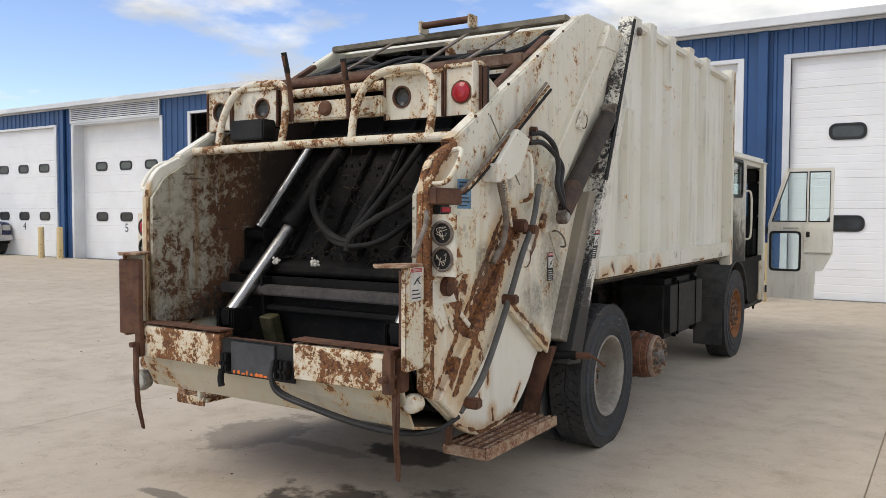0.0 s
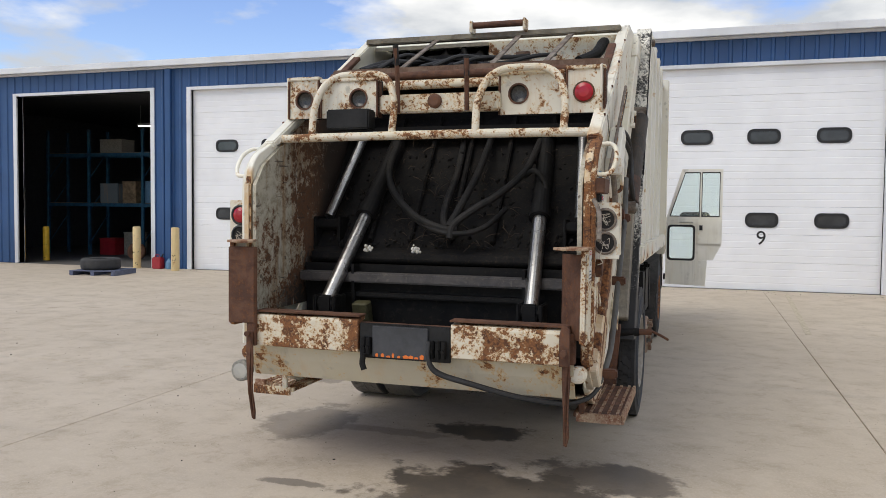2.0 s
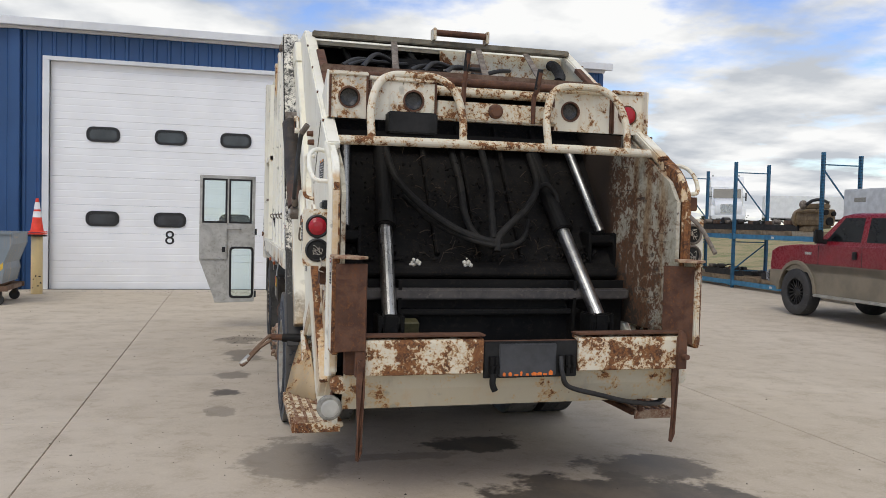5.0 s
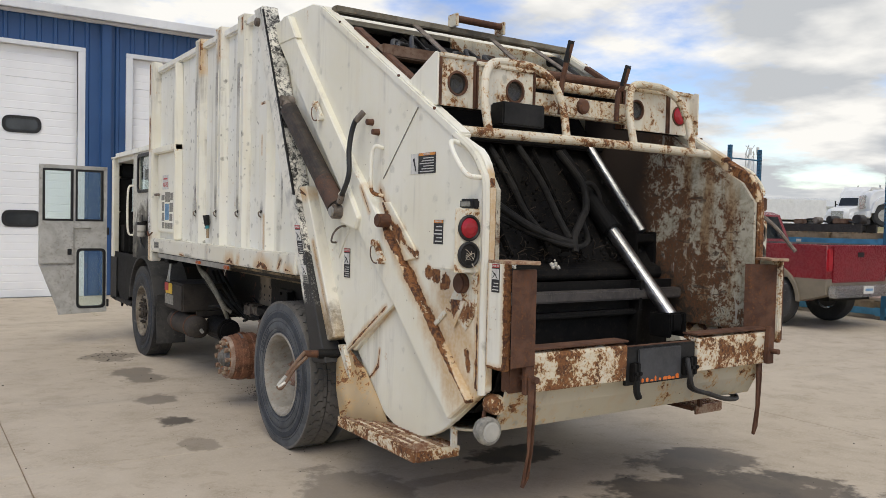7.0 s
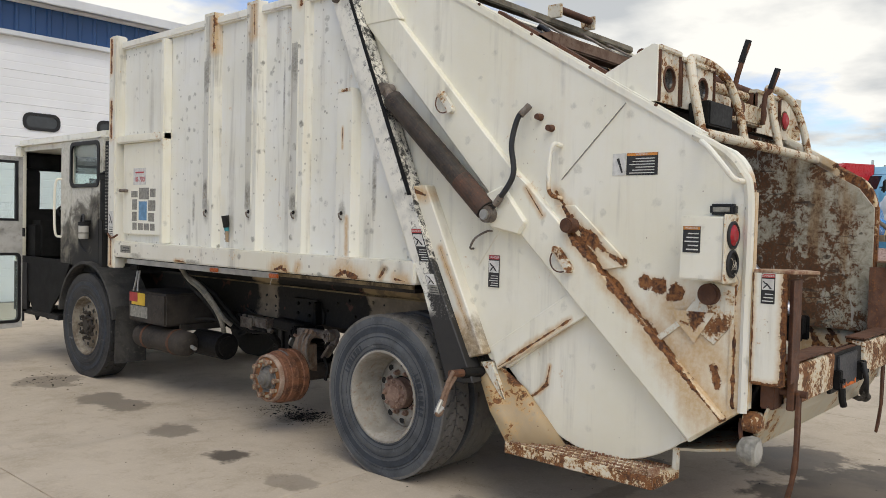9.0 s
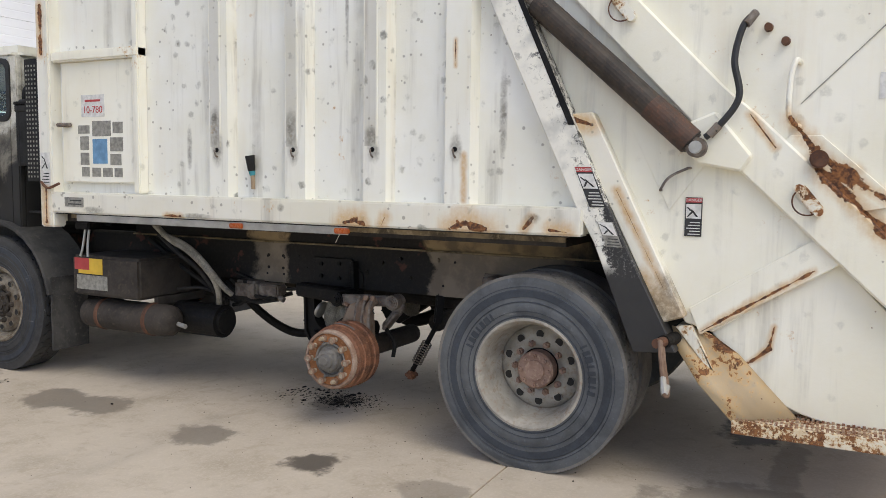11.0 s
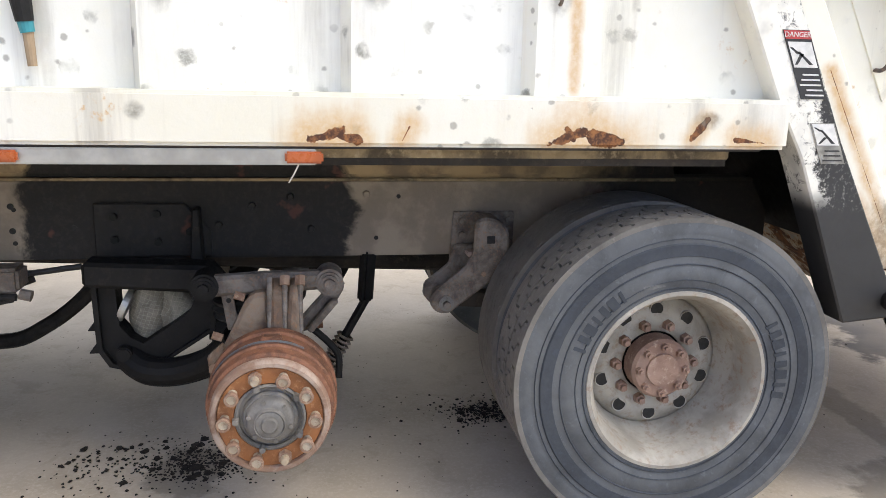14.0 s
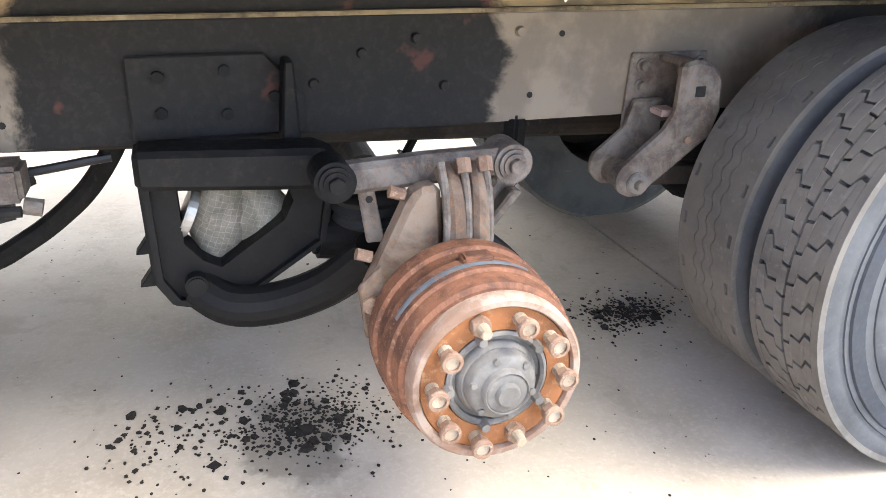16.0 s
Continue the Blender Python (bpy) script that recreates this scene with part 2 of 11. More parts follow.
def worn_paint(name, base, rust=0.5, grime=0.4, streak=0.3, seed=0.0, rough=0.45, spots=0.35, lines=(), soot=(), size=1.0):
    """Old sprayed paint: chalky tone, grey-green spots, rust that breaks through and runs down.
    lines: welds and seams that rust, as y0, z0, y1, z1, width of the stain, width of the bare rust.
    soot: smears of black grease, as y, z, half width, half height."""
    M = Mat(name, rough)
    off = (seed, seed * 1.7, seed * 0.6)
    tone = M.noise(1.3, 5, 0.6, offset=off)
    col = M.mix(M.band(tone, 0.3, 0.7), base, tuple(c * k for c, k in zip(base, (0.93, 0.91, 0.84))))
    fine = M.noise(38 * size ** 0.5, 6, 0.7, offset=off)
    mid = M.noise(11 * size, 7, 0.68, distort=0.4, offset=off)
    big = M.noise(1.9 * size, 7, 0.62, distort=0.5, offset=(off[0] + 4, off[1], off[2]))
    runs = M.noise(7, 6, 0.65, stretch=(1, 1, 0.06), offset=off)
    dirt = M.math("MULTIPLY", M.band(runs, 0.50, 0.70), M.band(big, 0.35, 0.6))
    col = M.mix(M.math("MULTIPLY", dirt, min(1.0, grime * 0.8)), col, (0.29, 0.265, 0.225))
    blot = M.math("MULTIPLY", M.band(M.math("ADD", M.math("ADD", M.cells(9.0), M.math("MULTIPLY", M.math("SUBTRACT", mid, 0.5), 0.80)), M.math("MULTIPLY", M.math("SUBTRACT", fine, 0.5), 0.40)), 0.26, 0.10), M.band(M.noise(2.3, 5, 0.65, offset=(off[0] + 2, off[1], off[2])), 0.46, 0.56))
    blot = M.math("MULTIPLY", blot, M.band(fine, 0.30, 0.55, 0.35, 1.0))
    col = M.mix(M.math("MULTIPLY", blot, min(1.0, spots)), col, (0.27, 0.265, 0.225))
    field = M.math("ADD", M.math("ADD", M.math("MULTIPLY", big, 0.46), M.math("MULTIPLY", mid, 0.34)), M.math("MULTIPLY", fine, 0.20))
    cut = 0.640 - 0.105 * rust
    stain = M.band(field, cut - 0.045, cut + 0.01)
    bleed = M.noise(6, 6, 0.62, stretch=(1, 1, 0.08), offset=(off[0], off[1] + 7, off[2]))
    run = M.math("MULTIPLY", M.band(bleed, 0.54, 0.70), streak)
    stain = M.math("MAXIMUM", stain, run)
    hard = M.band(field, cut, cut + 0.02)
    specks = M.math("MULTIPLY", M.band(M.math("ADD", M.cells(24), M.math("MULTIPLY", M.math("SUBTRACT", fine, 0.5), 0.25)), 0.125, 0.08), M.band(M.noise(2.6, 4, offset=off), 0.60 - 0.09 * rust, 0.68 - 0.09 * rust))
    hard = M.math("MAXIMUM", hard, M.math("MULTIPLY", specks, 0.85))
    if lines:
        y, z = M.axis("Y"), M.axis("Z")
        wave = M.math("SUBTRACT", M.math("ADD", M.math("MULTIPLY", mid, 0.55), M.math("MULTIPLY", M.noise(4, 4, offset=off), 0.45)), 0.5)
        for y0, z0, y1, z1, wide, bare in lines:
            dy, dz = y1 - y0, z1 - z0
            n2 = dy * dy + dz * dz
            py, pz = M.math("SUBTRACT", y, y0), M.math("SUBTRACT", z, z0)
            t = M.t.nodes.new("ShaderNodeClamp")
            M.link(M.math("ADD", M.math("MULTIPLY", py, dy / n2), M.math("MULTIPLY", pz, dz / n2)), t.inputs[0])
            ey = M.math("SUBTRACT", py, M.math("MULTIPLY", t.outputs[0], dy))
            ez = M.math("SUBTRACT", pz, M.math("MULTIPLY", t.outputs[0], dz))
            d = M.math("POWER", M.math("ADD", M.math("POWER", ey, 2.0), M.math("POWER", ez, 2.0)), 0.5)
            drip = M.math("MULTIPLY", M.math("SUBTRACT", bleed, 0.5), wide * 2.0)
            stain = M.math("MAXIMUM", stain, M.band(M.math("ADD", M.math("ADD", d, M.math("MULTIPLY", wave, wide * 1.6)), drip), wide * 1.35, wide * 0.1))
            if bare:
                hard = M.math("MAXIMUM", hard, M.band(M.math("ADD", d, M.math("MULTIPLY", wave, bare * 8.0)), bare, bare * 0.8))
    col = M.mix(M.math("MULTIPLY", stain, M.band(fine, 0.2, 0.7, 0.45, 0.85)), col, (0.56, 0.34, 0.13))
    rusty = M.mix(M.band(fine, 0.42, 0.66), M.mix(M.band(M.noise(19, 5, 0.7, offset=off), 0.4, 0.6), RUST_DARK, RUST), RUST_LIGHT)
    col = M.mix(hard, col, rusty)
    if soot:
        y, z = M.axis("Y"), M.axis("Z")
        black = None
        ragged = M.math("ADD", M.math("MULTIPLY", M.math("SUBTRACT", mid, 0.5), 2.2), M.math("MULTIPLY", M.math("SUBTRACT", runs, 0.5), 1.6))
        for sy, sz, hw, hh in soot:
            d = M.math("ADD", M.math("POWER", M.math("ABSOLUTE", M.math("DIVIDE", M.math("SUBTRACT", y, sy), hw)), 2.0), M.math("POWER", M.math("ABSOLUTE", M.math("DIVIDE", M.math("SUBTRACT", z, sz), hh)), 2.0))
            one = M.band(M.math("ADD", d, ragged), 1.3, -0.35)
            black = one if black is None else M.math("MAXIMUM", black, one)
        col = M.mix(M.math("MULTIPLY", black, M.band(fine, 0.3, 0.6, 0.35, 0.75)), col, (0.105, 0.092, 0.072))
        pocks = M.math("MULTIPLY", M.band(M.math("ADD", M.cells(15), M.math("MULTIPLY", M.math("SUBTRACT", mid, 0.5), 0.45)), 0.17, 0.08), M.band(M.noise(1.7, 4, offset=(off[0] + 9, off[1], off[2])), 0.43, 0.53))
        col = M.mix(M.math("MULTIPLY", pocks, 0.6), col, (0.17, 0.155, 0.125))
    M.bump(M.math("MULTIPLY", hard, -1.0), 0.5, 0.004)
    M.bump(M.math("ADD", M.math("MULTIPLY", fine, 0.5), M.noise(2.2, 2)), 0.12, 0.02)
    return M.done(col, M.band(hard, 0, 1, rough, 0.88))


def rusty_steel(name, a, b, c, scale=6.0, rough=0.85, seed=0.0, bump=0.5, sheen=0.5):
    M = Mat(name, rough)
    M.b.inputs["Specular IOR Level"].default_value = sheen
    off = (seed, seed, seed)
    n1, n2, n3 = M.noise(scale, 7, 0.65, distort=0.4, offset=off), M.noise(scale * 6, 6, 0.7, offset=off), M.noise(scale * 0.3, 3, offset=off)
    col = M.mix(M.band(n1, 0.38, 0.62), a, b)
    col = M.mix(M.math("MULTIPLY", M.band(n2, 0.5, 0.7), M.band(n3, 0.3, 0.7, 0.3, 1.0)), col, c)
    M.bump(M.math("ADD", n1, M.math("MULTIPLY", n2, 0.4)), bump, 0.006)
    return M.done(col, M.band(n2, 0.3, 0.7, rough - 0.12, min(1.0, rough + 0.08)))


def plain(name, colour, rough=0.5, metal=0.0, vary=0.12, scale=7.0, bump=0.08, sheen=0.5):
    M = Mat(name, rough, metal)
    M.b.inputs["Specular IOR Level"].default_value = sheen
    n, f = M.noise(scale, 5), M.noise(scale * 9, 4)
    col = M.mix(M.band(n, 0.3, 0.7), tuple(c * (1 - vary) for c in colour), tuple(min(1, c * (1 + vary)) for c in colour))
    M.bump(f, bump, 0.003)
    return M.done(col, M.band(f, 0.3, 0.7, max(0.03, rough - 0.07), min(1, rough + 0.07)))


WHITE = (0.79, 0.765, 0.68)
# rusting welds of the tailgate sides, and the lap plate's shadowed groove drawn as rust: y0, z0, y1, z1, stain, bare
# rust
SEAMS = ((1.10, 1.64, 0.60, 1.13, 0.075, 0.020), (0.60, 1.13, 0.20, 0.73, 0.15, 0.014), (1.24, 1.88, 1.12, 1.72, 0.06, 0.012), (1.12, 1.72, 0.98, 1.60, 0.08, 0.030), (1.00, 1.61, 0.79, 1.49, 0.05, 0.030),
         (0.36, 1.24, 0.28, 1.29, 0.07, 0.050), (0.155, 0.80, 0.155, 1.40, 0.07, 0.010), (1.62, 0.80, 1.10, 1.15, 0.03, 0.008), (0.66, 1.395, 0.56, 1.385, 0.05, 0.032), (0.47, 1.35, 0.455, 1.35, 0.05, 0.040),
         (0.25, 0.97, 0.24, 0.89, 0.05, 0.022), (1.27, 0.85, 1.29, 0.74, 0.02, 0.008), (1.29, 0.74, 1.37, 0.665, 0.02, 0.010), (0.50, 1.28, 0.20, 0.98, 0.14, 0.0), (1.42, 1.90, 1.30, 1.74, 0.03, 0.004), (0.09, 1.95, 0.09, 0.85, 0.035, 0.004), (1.37, 0.665, 1.54, 0.55, 0.02, 0.009))
SEAMS_BAD = ((1.10, 1.74, 0.62, 1.12, 0.135, 0.076), (0.62, 1.12, 0.34, 0.74, 0.162, 0.027), (0.96, 1.74, 0.22, 0.79, 0.081, 0.020), (0.29, 1.25, 0.64, 0.95, 0.095, 0.020), (0.38, 1.33, 0.42, 1.16, 0.108, 0.085), (0.40, 1.44, 0.36, 1.40, 0.081, 0.076),
             (0.56, 1.46, 0.50, 1.34, 0.068, 0.051), (0.13, 0.80, 0.13, 1.95, 0.135, 0.037), (0.14, 0.80, 0.14, 1.35, 0.200, 0.058), (0.12, 1.90, 0.34, 2.16, 0.121, 0.037), (1.05, 1.20, 1.60, 0.85, 0.054, 0.017), (1.45, 1.74, 1.30, 1.50, 0.054, 0.020),
             (0.55, 0.60, 1.20, 0.50, 0.121, 0.024), (0.75, 0.86, 0.75, 0.74, 0.068, 0.017), (0.98, 0.78, 0.98, 0.70, 0.054, 0.015), (0.60, 0.98, 0.40, 0.70, 0.189, 0.000), (0.36, 0.92, 0.30, 0.80, 0.135, 0.031))
m_white = worn_paint("white_truck_paint", (0.865, 0.845, 0.75), rust=0.02, grime=0.5, streak=0.10, seed=1.0, spots=0.32, lines=SEAMS)
m_white_clean = worn_paint("white_body_paint", (0.83, 0.82, 0.76), rust=0.0, grime=0.45, streak=0.20, seed=5.0, spots=0.2)
m_white_rusty = worn_paint("white_paint_rusting", WHITE, rust=0.95, grime=0.8, streak=0.6, seed=2.0, size=1.8)
m_white_eaten = worn_paint("white_paint_eaten_by_rust", (0.72, 0.67, 0.56), rust=1.12, grime=1.0, streak=0.6, seed=3.0, rough=0.6, size=3.2)
m_sill = worn_paint("flaking_sill_paint", (0.72, 0.66, 0.54), rust=1.4, grime=1.0, streak=0.8, seed=8.0, rough=0.6, size=3.2)


def hopper_lining():
    """Scoured sheet: chalky grey-green paint, a brown wash that deepens inwards, rust flakes, scratches, near-black low
    down and deep inside.
    """
    M = Mat("hopper_lining", 0.62)
    y, z = M.axis("Y"), M.axis("Z")
    big, mid, fine = M.noise(3.0, 6, 0.62, distort=0.6), M.noise(15, 8, 0.74, distort=0.5), M.noise(55, 6, 0.7)
    tone = M.mix(M.band(mid, 0.4, 0.62), (0.52, 0.49, 0.40), (0.36, 0.33, 0.25))
    runs = M.noise(9, 6, 0.62, stretch=(1, 1, 0.07), offset=(1, 2, 3))
    tone = M.mix(M.math("MULTIPLY", M.band(runs, 0.50, 0.64), 0.7), tone, (0.36, 0.22, 0.10))
    f = M.math("ADD", M.math("ADD", M.math("MULTIPLY", big, 0.42), M.math("MULTIPLY", mid, 0.40)), M.math("MULTIPLY", fine, 0.18))
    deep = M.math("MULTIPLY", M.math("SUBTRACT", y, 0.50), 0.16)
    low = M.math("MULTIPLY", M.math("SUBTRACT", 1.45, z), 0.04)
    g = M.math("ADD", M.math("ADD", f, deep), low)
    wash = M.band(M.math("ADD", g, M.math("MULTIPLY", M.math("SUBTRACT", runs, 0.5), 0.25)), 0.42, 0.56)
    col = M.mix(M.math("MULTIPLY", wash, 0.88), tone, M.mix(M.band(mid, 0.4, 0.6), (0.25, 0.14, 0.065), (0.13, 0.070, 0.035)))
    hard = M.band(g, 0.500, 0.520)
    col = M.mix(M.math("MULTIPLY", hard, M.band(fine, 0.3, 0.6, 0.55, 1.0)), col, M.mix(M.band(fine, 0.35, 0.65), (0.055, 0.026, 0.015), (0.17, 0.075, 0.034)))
    dark_low = M.band(M.math("ADD", M.math("ADD", M.math("MULTIPLY", M.math("SUBTRACT", z, 1.15), 1.1), M.math("MULTIPLY", M.math("SUBTRACT", mid, 0.5), 2.4)), M.math("MULTIPLY", M.math("SUBTRACT", 0.75, y), 0.9)), 0.16, -0.02)
    col = M.mix(M.math("MULTIPLY", dark_low, 0.9), col, (0.035, 0.027, 0.020))
    for k, (sy, sz) in enumerate(((0.10, 1.0), (0.6, 0.12), (0.25, 0.45))):
        n = M.noise(34, 2, 0.5, stretch=(1, sy, sz), offset=(k * 3, k, 1), distort=0.3)
        one = M.math("MULTIPLY", M.band(n, 0.655, 0.685), M.band(M.noise(3, 3, offset=(k, 5, 2)), 0.44, 0.54))
        col = M.mix(M.math("MULTIPLY", one, 0.8), col, (0.055, 0.035, 0.025) if k != 1 else (0.52, 0.50, 0.44))
    dark_deep = M.band(M.math("ADD", y, M.math("MULTIPLY", big, 0.5)), 1.10, 1.45)
    col = M.mix(dark_deep, col, (0.040, 0.027, 0.020))
    M.bump(M.math("ADD", M.math("MULTIPLY", hard, -0.8), fine), 0.4, 0.005)
    return M.done(col, M.band(hard, 0, 1, 0.5, 0.88))


m_hopper = hopper_lining()
m_belly = worn_paint("belly_paint", (0.55, 0.50, 0.39), rust=1.05, grime=1.3, streak=0.35, seed=6.0, spots=0.6)
m_rust = rusty_steel("rusted_steel", RUST_DARK, (0.13, 0.06, 0.035), RUST, 7.0)
m_rust_orange = rusty_steel("orange_rust", (0.22, 0.085, 0.03), (0.33, 0.13, 0.045), (0.42, 0.22, 0.11), 9.0, 0.8)
m_knuckle = rusty_steel("rust_dusted_casting", (0.13, 0.085, 0.058), (0.25, 0.19, 0.14), (0.30, 0.15, 0.08), 9.0, 0.88, 26.0, 0.9)
m_hub_dust = rusty_steel("dusty_brown_hub", (0.20, 0.12, 0.09), (0.29, 0.19, 0.145), (0.36, 0.27, 0.21), 8.0, 0.85, 24.0)
m_drum = rusty_steel("brake_drum_rust", (0.10, 0.042, 0.024), (0.23, 0.095, 0.05), (0.36, 0.20, 0.12), 12.0, 0.78, 2.0, 0.9)
m_tread_rust = rusty_steel("step_rust", (0.20, 0.08, 0.04), (0.42, 0.30, 0.20), (0.60, 0.50, 0.38), 14.0, 0.8, 4.0)
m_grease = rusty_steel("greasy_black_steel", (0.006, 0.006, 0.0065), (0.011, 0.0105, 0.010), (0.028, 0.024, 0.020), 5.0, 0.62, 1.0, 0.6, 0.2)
m_sludge = rusty_steel("dried_refuse_sludge", (0.0078, 0.0077, 0.0080), (0.0140, 0.0132, 0.0126), (0.052, 0.039, 0.028), 9.0, 0.8, 3.0, 1.0, 0.15)
m_frame = rusty_steel("dirty_chassis", (0.020, 0.0165, 0.013), (0.046, 0.037, 0.030), (0.09, 0.072, 0.056), 4.0, 0.85, 5.0)
m_dirtsteel = rusty_steel("dusty_cast_steel", (0.11, 0.090, 0.075), (0.23, 0.20, 0.17), (0.28, 0.17, 0.11), 13.0, 0.85, 6.0, 0.9)
m_black = plain("worn_black_paint", (0.016, 0.016, 0.016), 0.6, 0, 0.4, 7.0, 0.08, 0.25)
m_rubber_hose = plain("rubber_hose", (0.018, 0.018, 0.019), 0.55, 0, 0.4)
m_chrome = plain("polished_rod", (0.50, 0.50, 0.50), 0.33, 1.0, 0.18, 9.0, 0.0)
m_red_lens = plain("red_lens", (0.36, 0.012, 0.022), 0.18, 0, 0.2)
m_clear_lens = plain("clear_lens", (0.46, 0.45, 0.41), 0.2, 0, 0.15)
m_amber = plain("amber_lens", (0.36, 0.085, 0.022), 0.3, 0, 0.2)
# near-black that stands for the dark inside holes and gaps
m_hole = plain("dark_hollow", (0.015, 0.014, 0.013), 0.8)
m_wire = plain("pale_wire", (0.5, 0.45, 0.38), 0.6)


def tyre_rubber(name, dust):
    M = Mat(name, 0.78)
    n, f, b = M.noise(5, 6, 0.65, distort=0.6), M.noise(45, 5, 0.65), M.noise(1.6, 4, 0.6, offset=(3, 1, 2))
    col = M.mix(M.band(n, 0.35, 0.65), tuple(k * 0.62 for k in dust), dust)
    col = M.mix(M.math("MULTIPLY", M.band(b, 0.45, 0.65), 0.5), col, tuple(k * c for k, c in zip(dust, (1.45, 1.38, 1.25))))
    col = M.mix(M.math("MULTIPLY", M.band(f, 0.55, 0.72), 0.35), col, tuple(k * 1.8 for k in dust))
    scuff = M.math("MULTIPLY", M.band(M.noise(30, 2, 0.5, stretch=(1, 0.15, 1.0), distort=0.4), 0.66, 0.70), M.band(M.noise(2.7, 3, offset=(8, 2, 5)), 0.50, 0.60))
    col = M.mix(M.math("MULTIPLY", scuff, M.band(f, 0.4, 0.6, 0.15, 0.5)), col, (0.24, 0.24, 0.235))
    M.bump(f, 0.25, 0.003)
    return M.done(col, M.band(f, 0.3, 0.7, 0.7, 0.9))


m_tyre = tyre_rubber("dusty_blue_black_rubber", (0.092, 0.099, 0.108))
m_tread = tyre_rubber("worn_tread_rubber", (0.150, 0.141, 0.130))
m_tyre_band = tyre_rubber("moulded_band_rubber", (0.038, 0.045, 0.057))
m_tyre_dark = tyre_rubber("dark_rubber", (0.04, 0.04, 0.042))
m_rim = rusty_steel("dirty_grey_rim", (0.25, 0.232, 0.20), (0.37, 0.345, 0.30), (0.24, 0.16, 0.11), 5.0, 0.7, 7.0, 0.25)


def concrete_mat():
    """Broom-finished concrete with tyre marks, damp oil patches and dust."""
    M = Mat("yard_concrete", 0.85)
    a, b, c = M.noise(0.25, 5, 0.6), M.noise(2.1, 6, 0.62), M.noise(60, 4, 0.7)
    col = M.mix(M.band(a, 0.3, 0.7), (0.47, 0.40, 0.315), (0.55, 0.475, 0.385))
    col = M.mix(M.band(b, 0.42, 0.72), col, (0.42, 0.355, 0.275))
    col = M.mix(M.math("MULTIPLY", M.band(c, 0.45, 0.70), 0.5), col, (0.58, 0.505, 0.41))
    mott = M.noise(5.5, 7, 0.7, distort=0.4)
    col = M.mix(M.math("MULTIPLY", M.band(mott, 0.52, 0.66), 0.30), col, (0.30, 0.235, 0.165))
    col = M.mix(M.math("MULTIPLY", M.band(mott, 0.46, 0.34), 0.25), col, (0.60, 0.53, 0.44))
    pits = M.math("MULTIPLY", M.band(M.cells(22), 0.14, 0.08), M.band(M.noise(1.1, 4), 0.52, 0.62))
    col = M.mix(M.math("MULTIPLY", pits, 0.7), col, (0.14, 0.11, 0.085))
    drips = M.math("MULTIPLY", M.band(M.math("ADD", M.cells(0.9), M.math("MULTIPLY", M.noise(4, 5), 0.35)), 0.30, 0.22), M.band(M.noise(0.35, 3), 0.48, 0.6))
    col = M.mix(M.math("MULTIPLY", drips, 0.35), col, (0.20, 0.16, 0.12))
    wipes = M.noise(0.9, 4, 0.6, stretch=(0.25, 1.6, 1))
    col = M.mix(M.math("MULTIPLY", M.band(wipes, 0.55, 0.75), 0.25), col, (0.24, 0.21, 0.18))
    x, y = M.axis("X"), M.axis("Y")
    wob = M.math("MULTIPLY", M.math("SUBTRACT", M.noise(3.0, 7, 0.65), 0.5), 2.4)
    total = None
    # x, y, half width, half length, strength of each oil patch
    for px, py, rx, ry, s in ((0.75, -0.15, 0.95, 0.80, 0.92), (1.25, 0.62, 0.5, 0.36, 0.8), (0.14, 1.42, 0.42, 0.22, 0.9), (-1.77, 3.62, 0.16, 0.20, 0.85),
                              (-1.70, 4.50, 0.18, 0.22, 0.55), (-1.55, 5.85, 0.22, 0.45, 0.6), (-1.80, 2.85, 0.13, 0.2, 0.4), (-0.66, 4.2, 0.20, 0.16, 0.5),
                              (-1.3, 1.25, 0.34, 0.5, 0.5), (-1.6, 7.2, 0.3, 0.4, 0.5), (-0.7, -0.15, 0.22, 0.06, 0.6), 
                              (-0.5, 1.2, 0.5, 0.10, 0.35), (7.4, 14.6, 0.5, 0.2, 0.5)):
        d = M.math("POWER", M.math("ADD", M.math("POWER", M.math("DIVIDE", M.math("SUBTRACT", x, px), rx), 2.0),
                                   M.math("POWER", M.math("DIVIDE", M.math("SUBTRACT", y, py), ry), 2.0)), 0.5)
        one = M.math("MULTIPLY", M.band(M.math("ADD", d, wob), 1.12, 0.80), s)
        total = one if total is None else M.math("MAXIMUM", total, one)
    col = M.mix(total, col, M.mix(M.band(b, 0.4, 0.6), (0.055, 0.045, 0.036), (0.105, 0.083, 0.062)))
    M.bump(M.math("ADD", c, b), 0.2, 0.004)
    return M.done(col, M.band(total, 0.2, 0.9, 0.85, 0.66))


m_concrete = concrete_mat()


def field_mat():
    """Pinkish gravel near the racks, thin dry grass further out and along the building."""
    M = Mat("dry_field", 0.95)
    a, b, c, d = M.noise(0.10, 5), M.noise(0.9, 6, 0.65), M.noise(9, 5, 0.7), M.cells(6)
    gravel = M.mix(M.band(c, 0.35, 0.65), (0.26, 0.155, 0.13), (0.44, 0.32, 0.27))
    gravel = M.mix(M.band(d, 0.10, 0.32), (0.15, 0.09, 0.075), gravel)
    grass = M.mix(M.band(b, 0.4, 0.62), (0.34, 0.27, 0.15), (0.17, 0.19, 0.075))
    grass = M.mix(M.math("MULTIPLY", M.band(c, 0.42, 0.7), 0.6), grass, (0.42, 0.34, 0.20))
    far = M.band(M.math("ADD", M.math("ADD", M.math("MULTIPLY", M.axis("Y"), 0.030), M.math("MULTIPLY", M.axis("X"), 0.030)), M.math("MULTIPLY", M.math("SUBTRACT", a, 0.5), 1.6)), 0.85, 1.25)
    col = M.mix(far, gravel, grass)
    M.bump(c, 0.9, 0.06)
    return M.done(col)


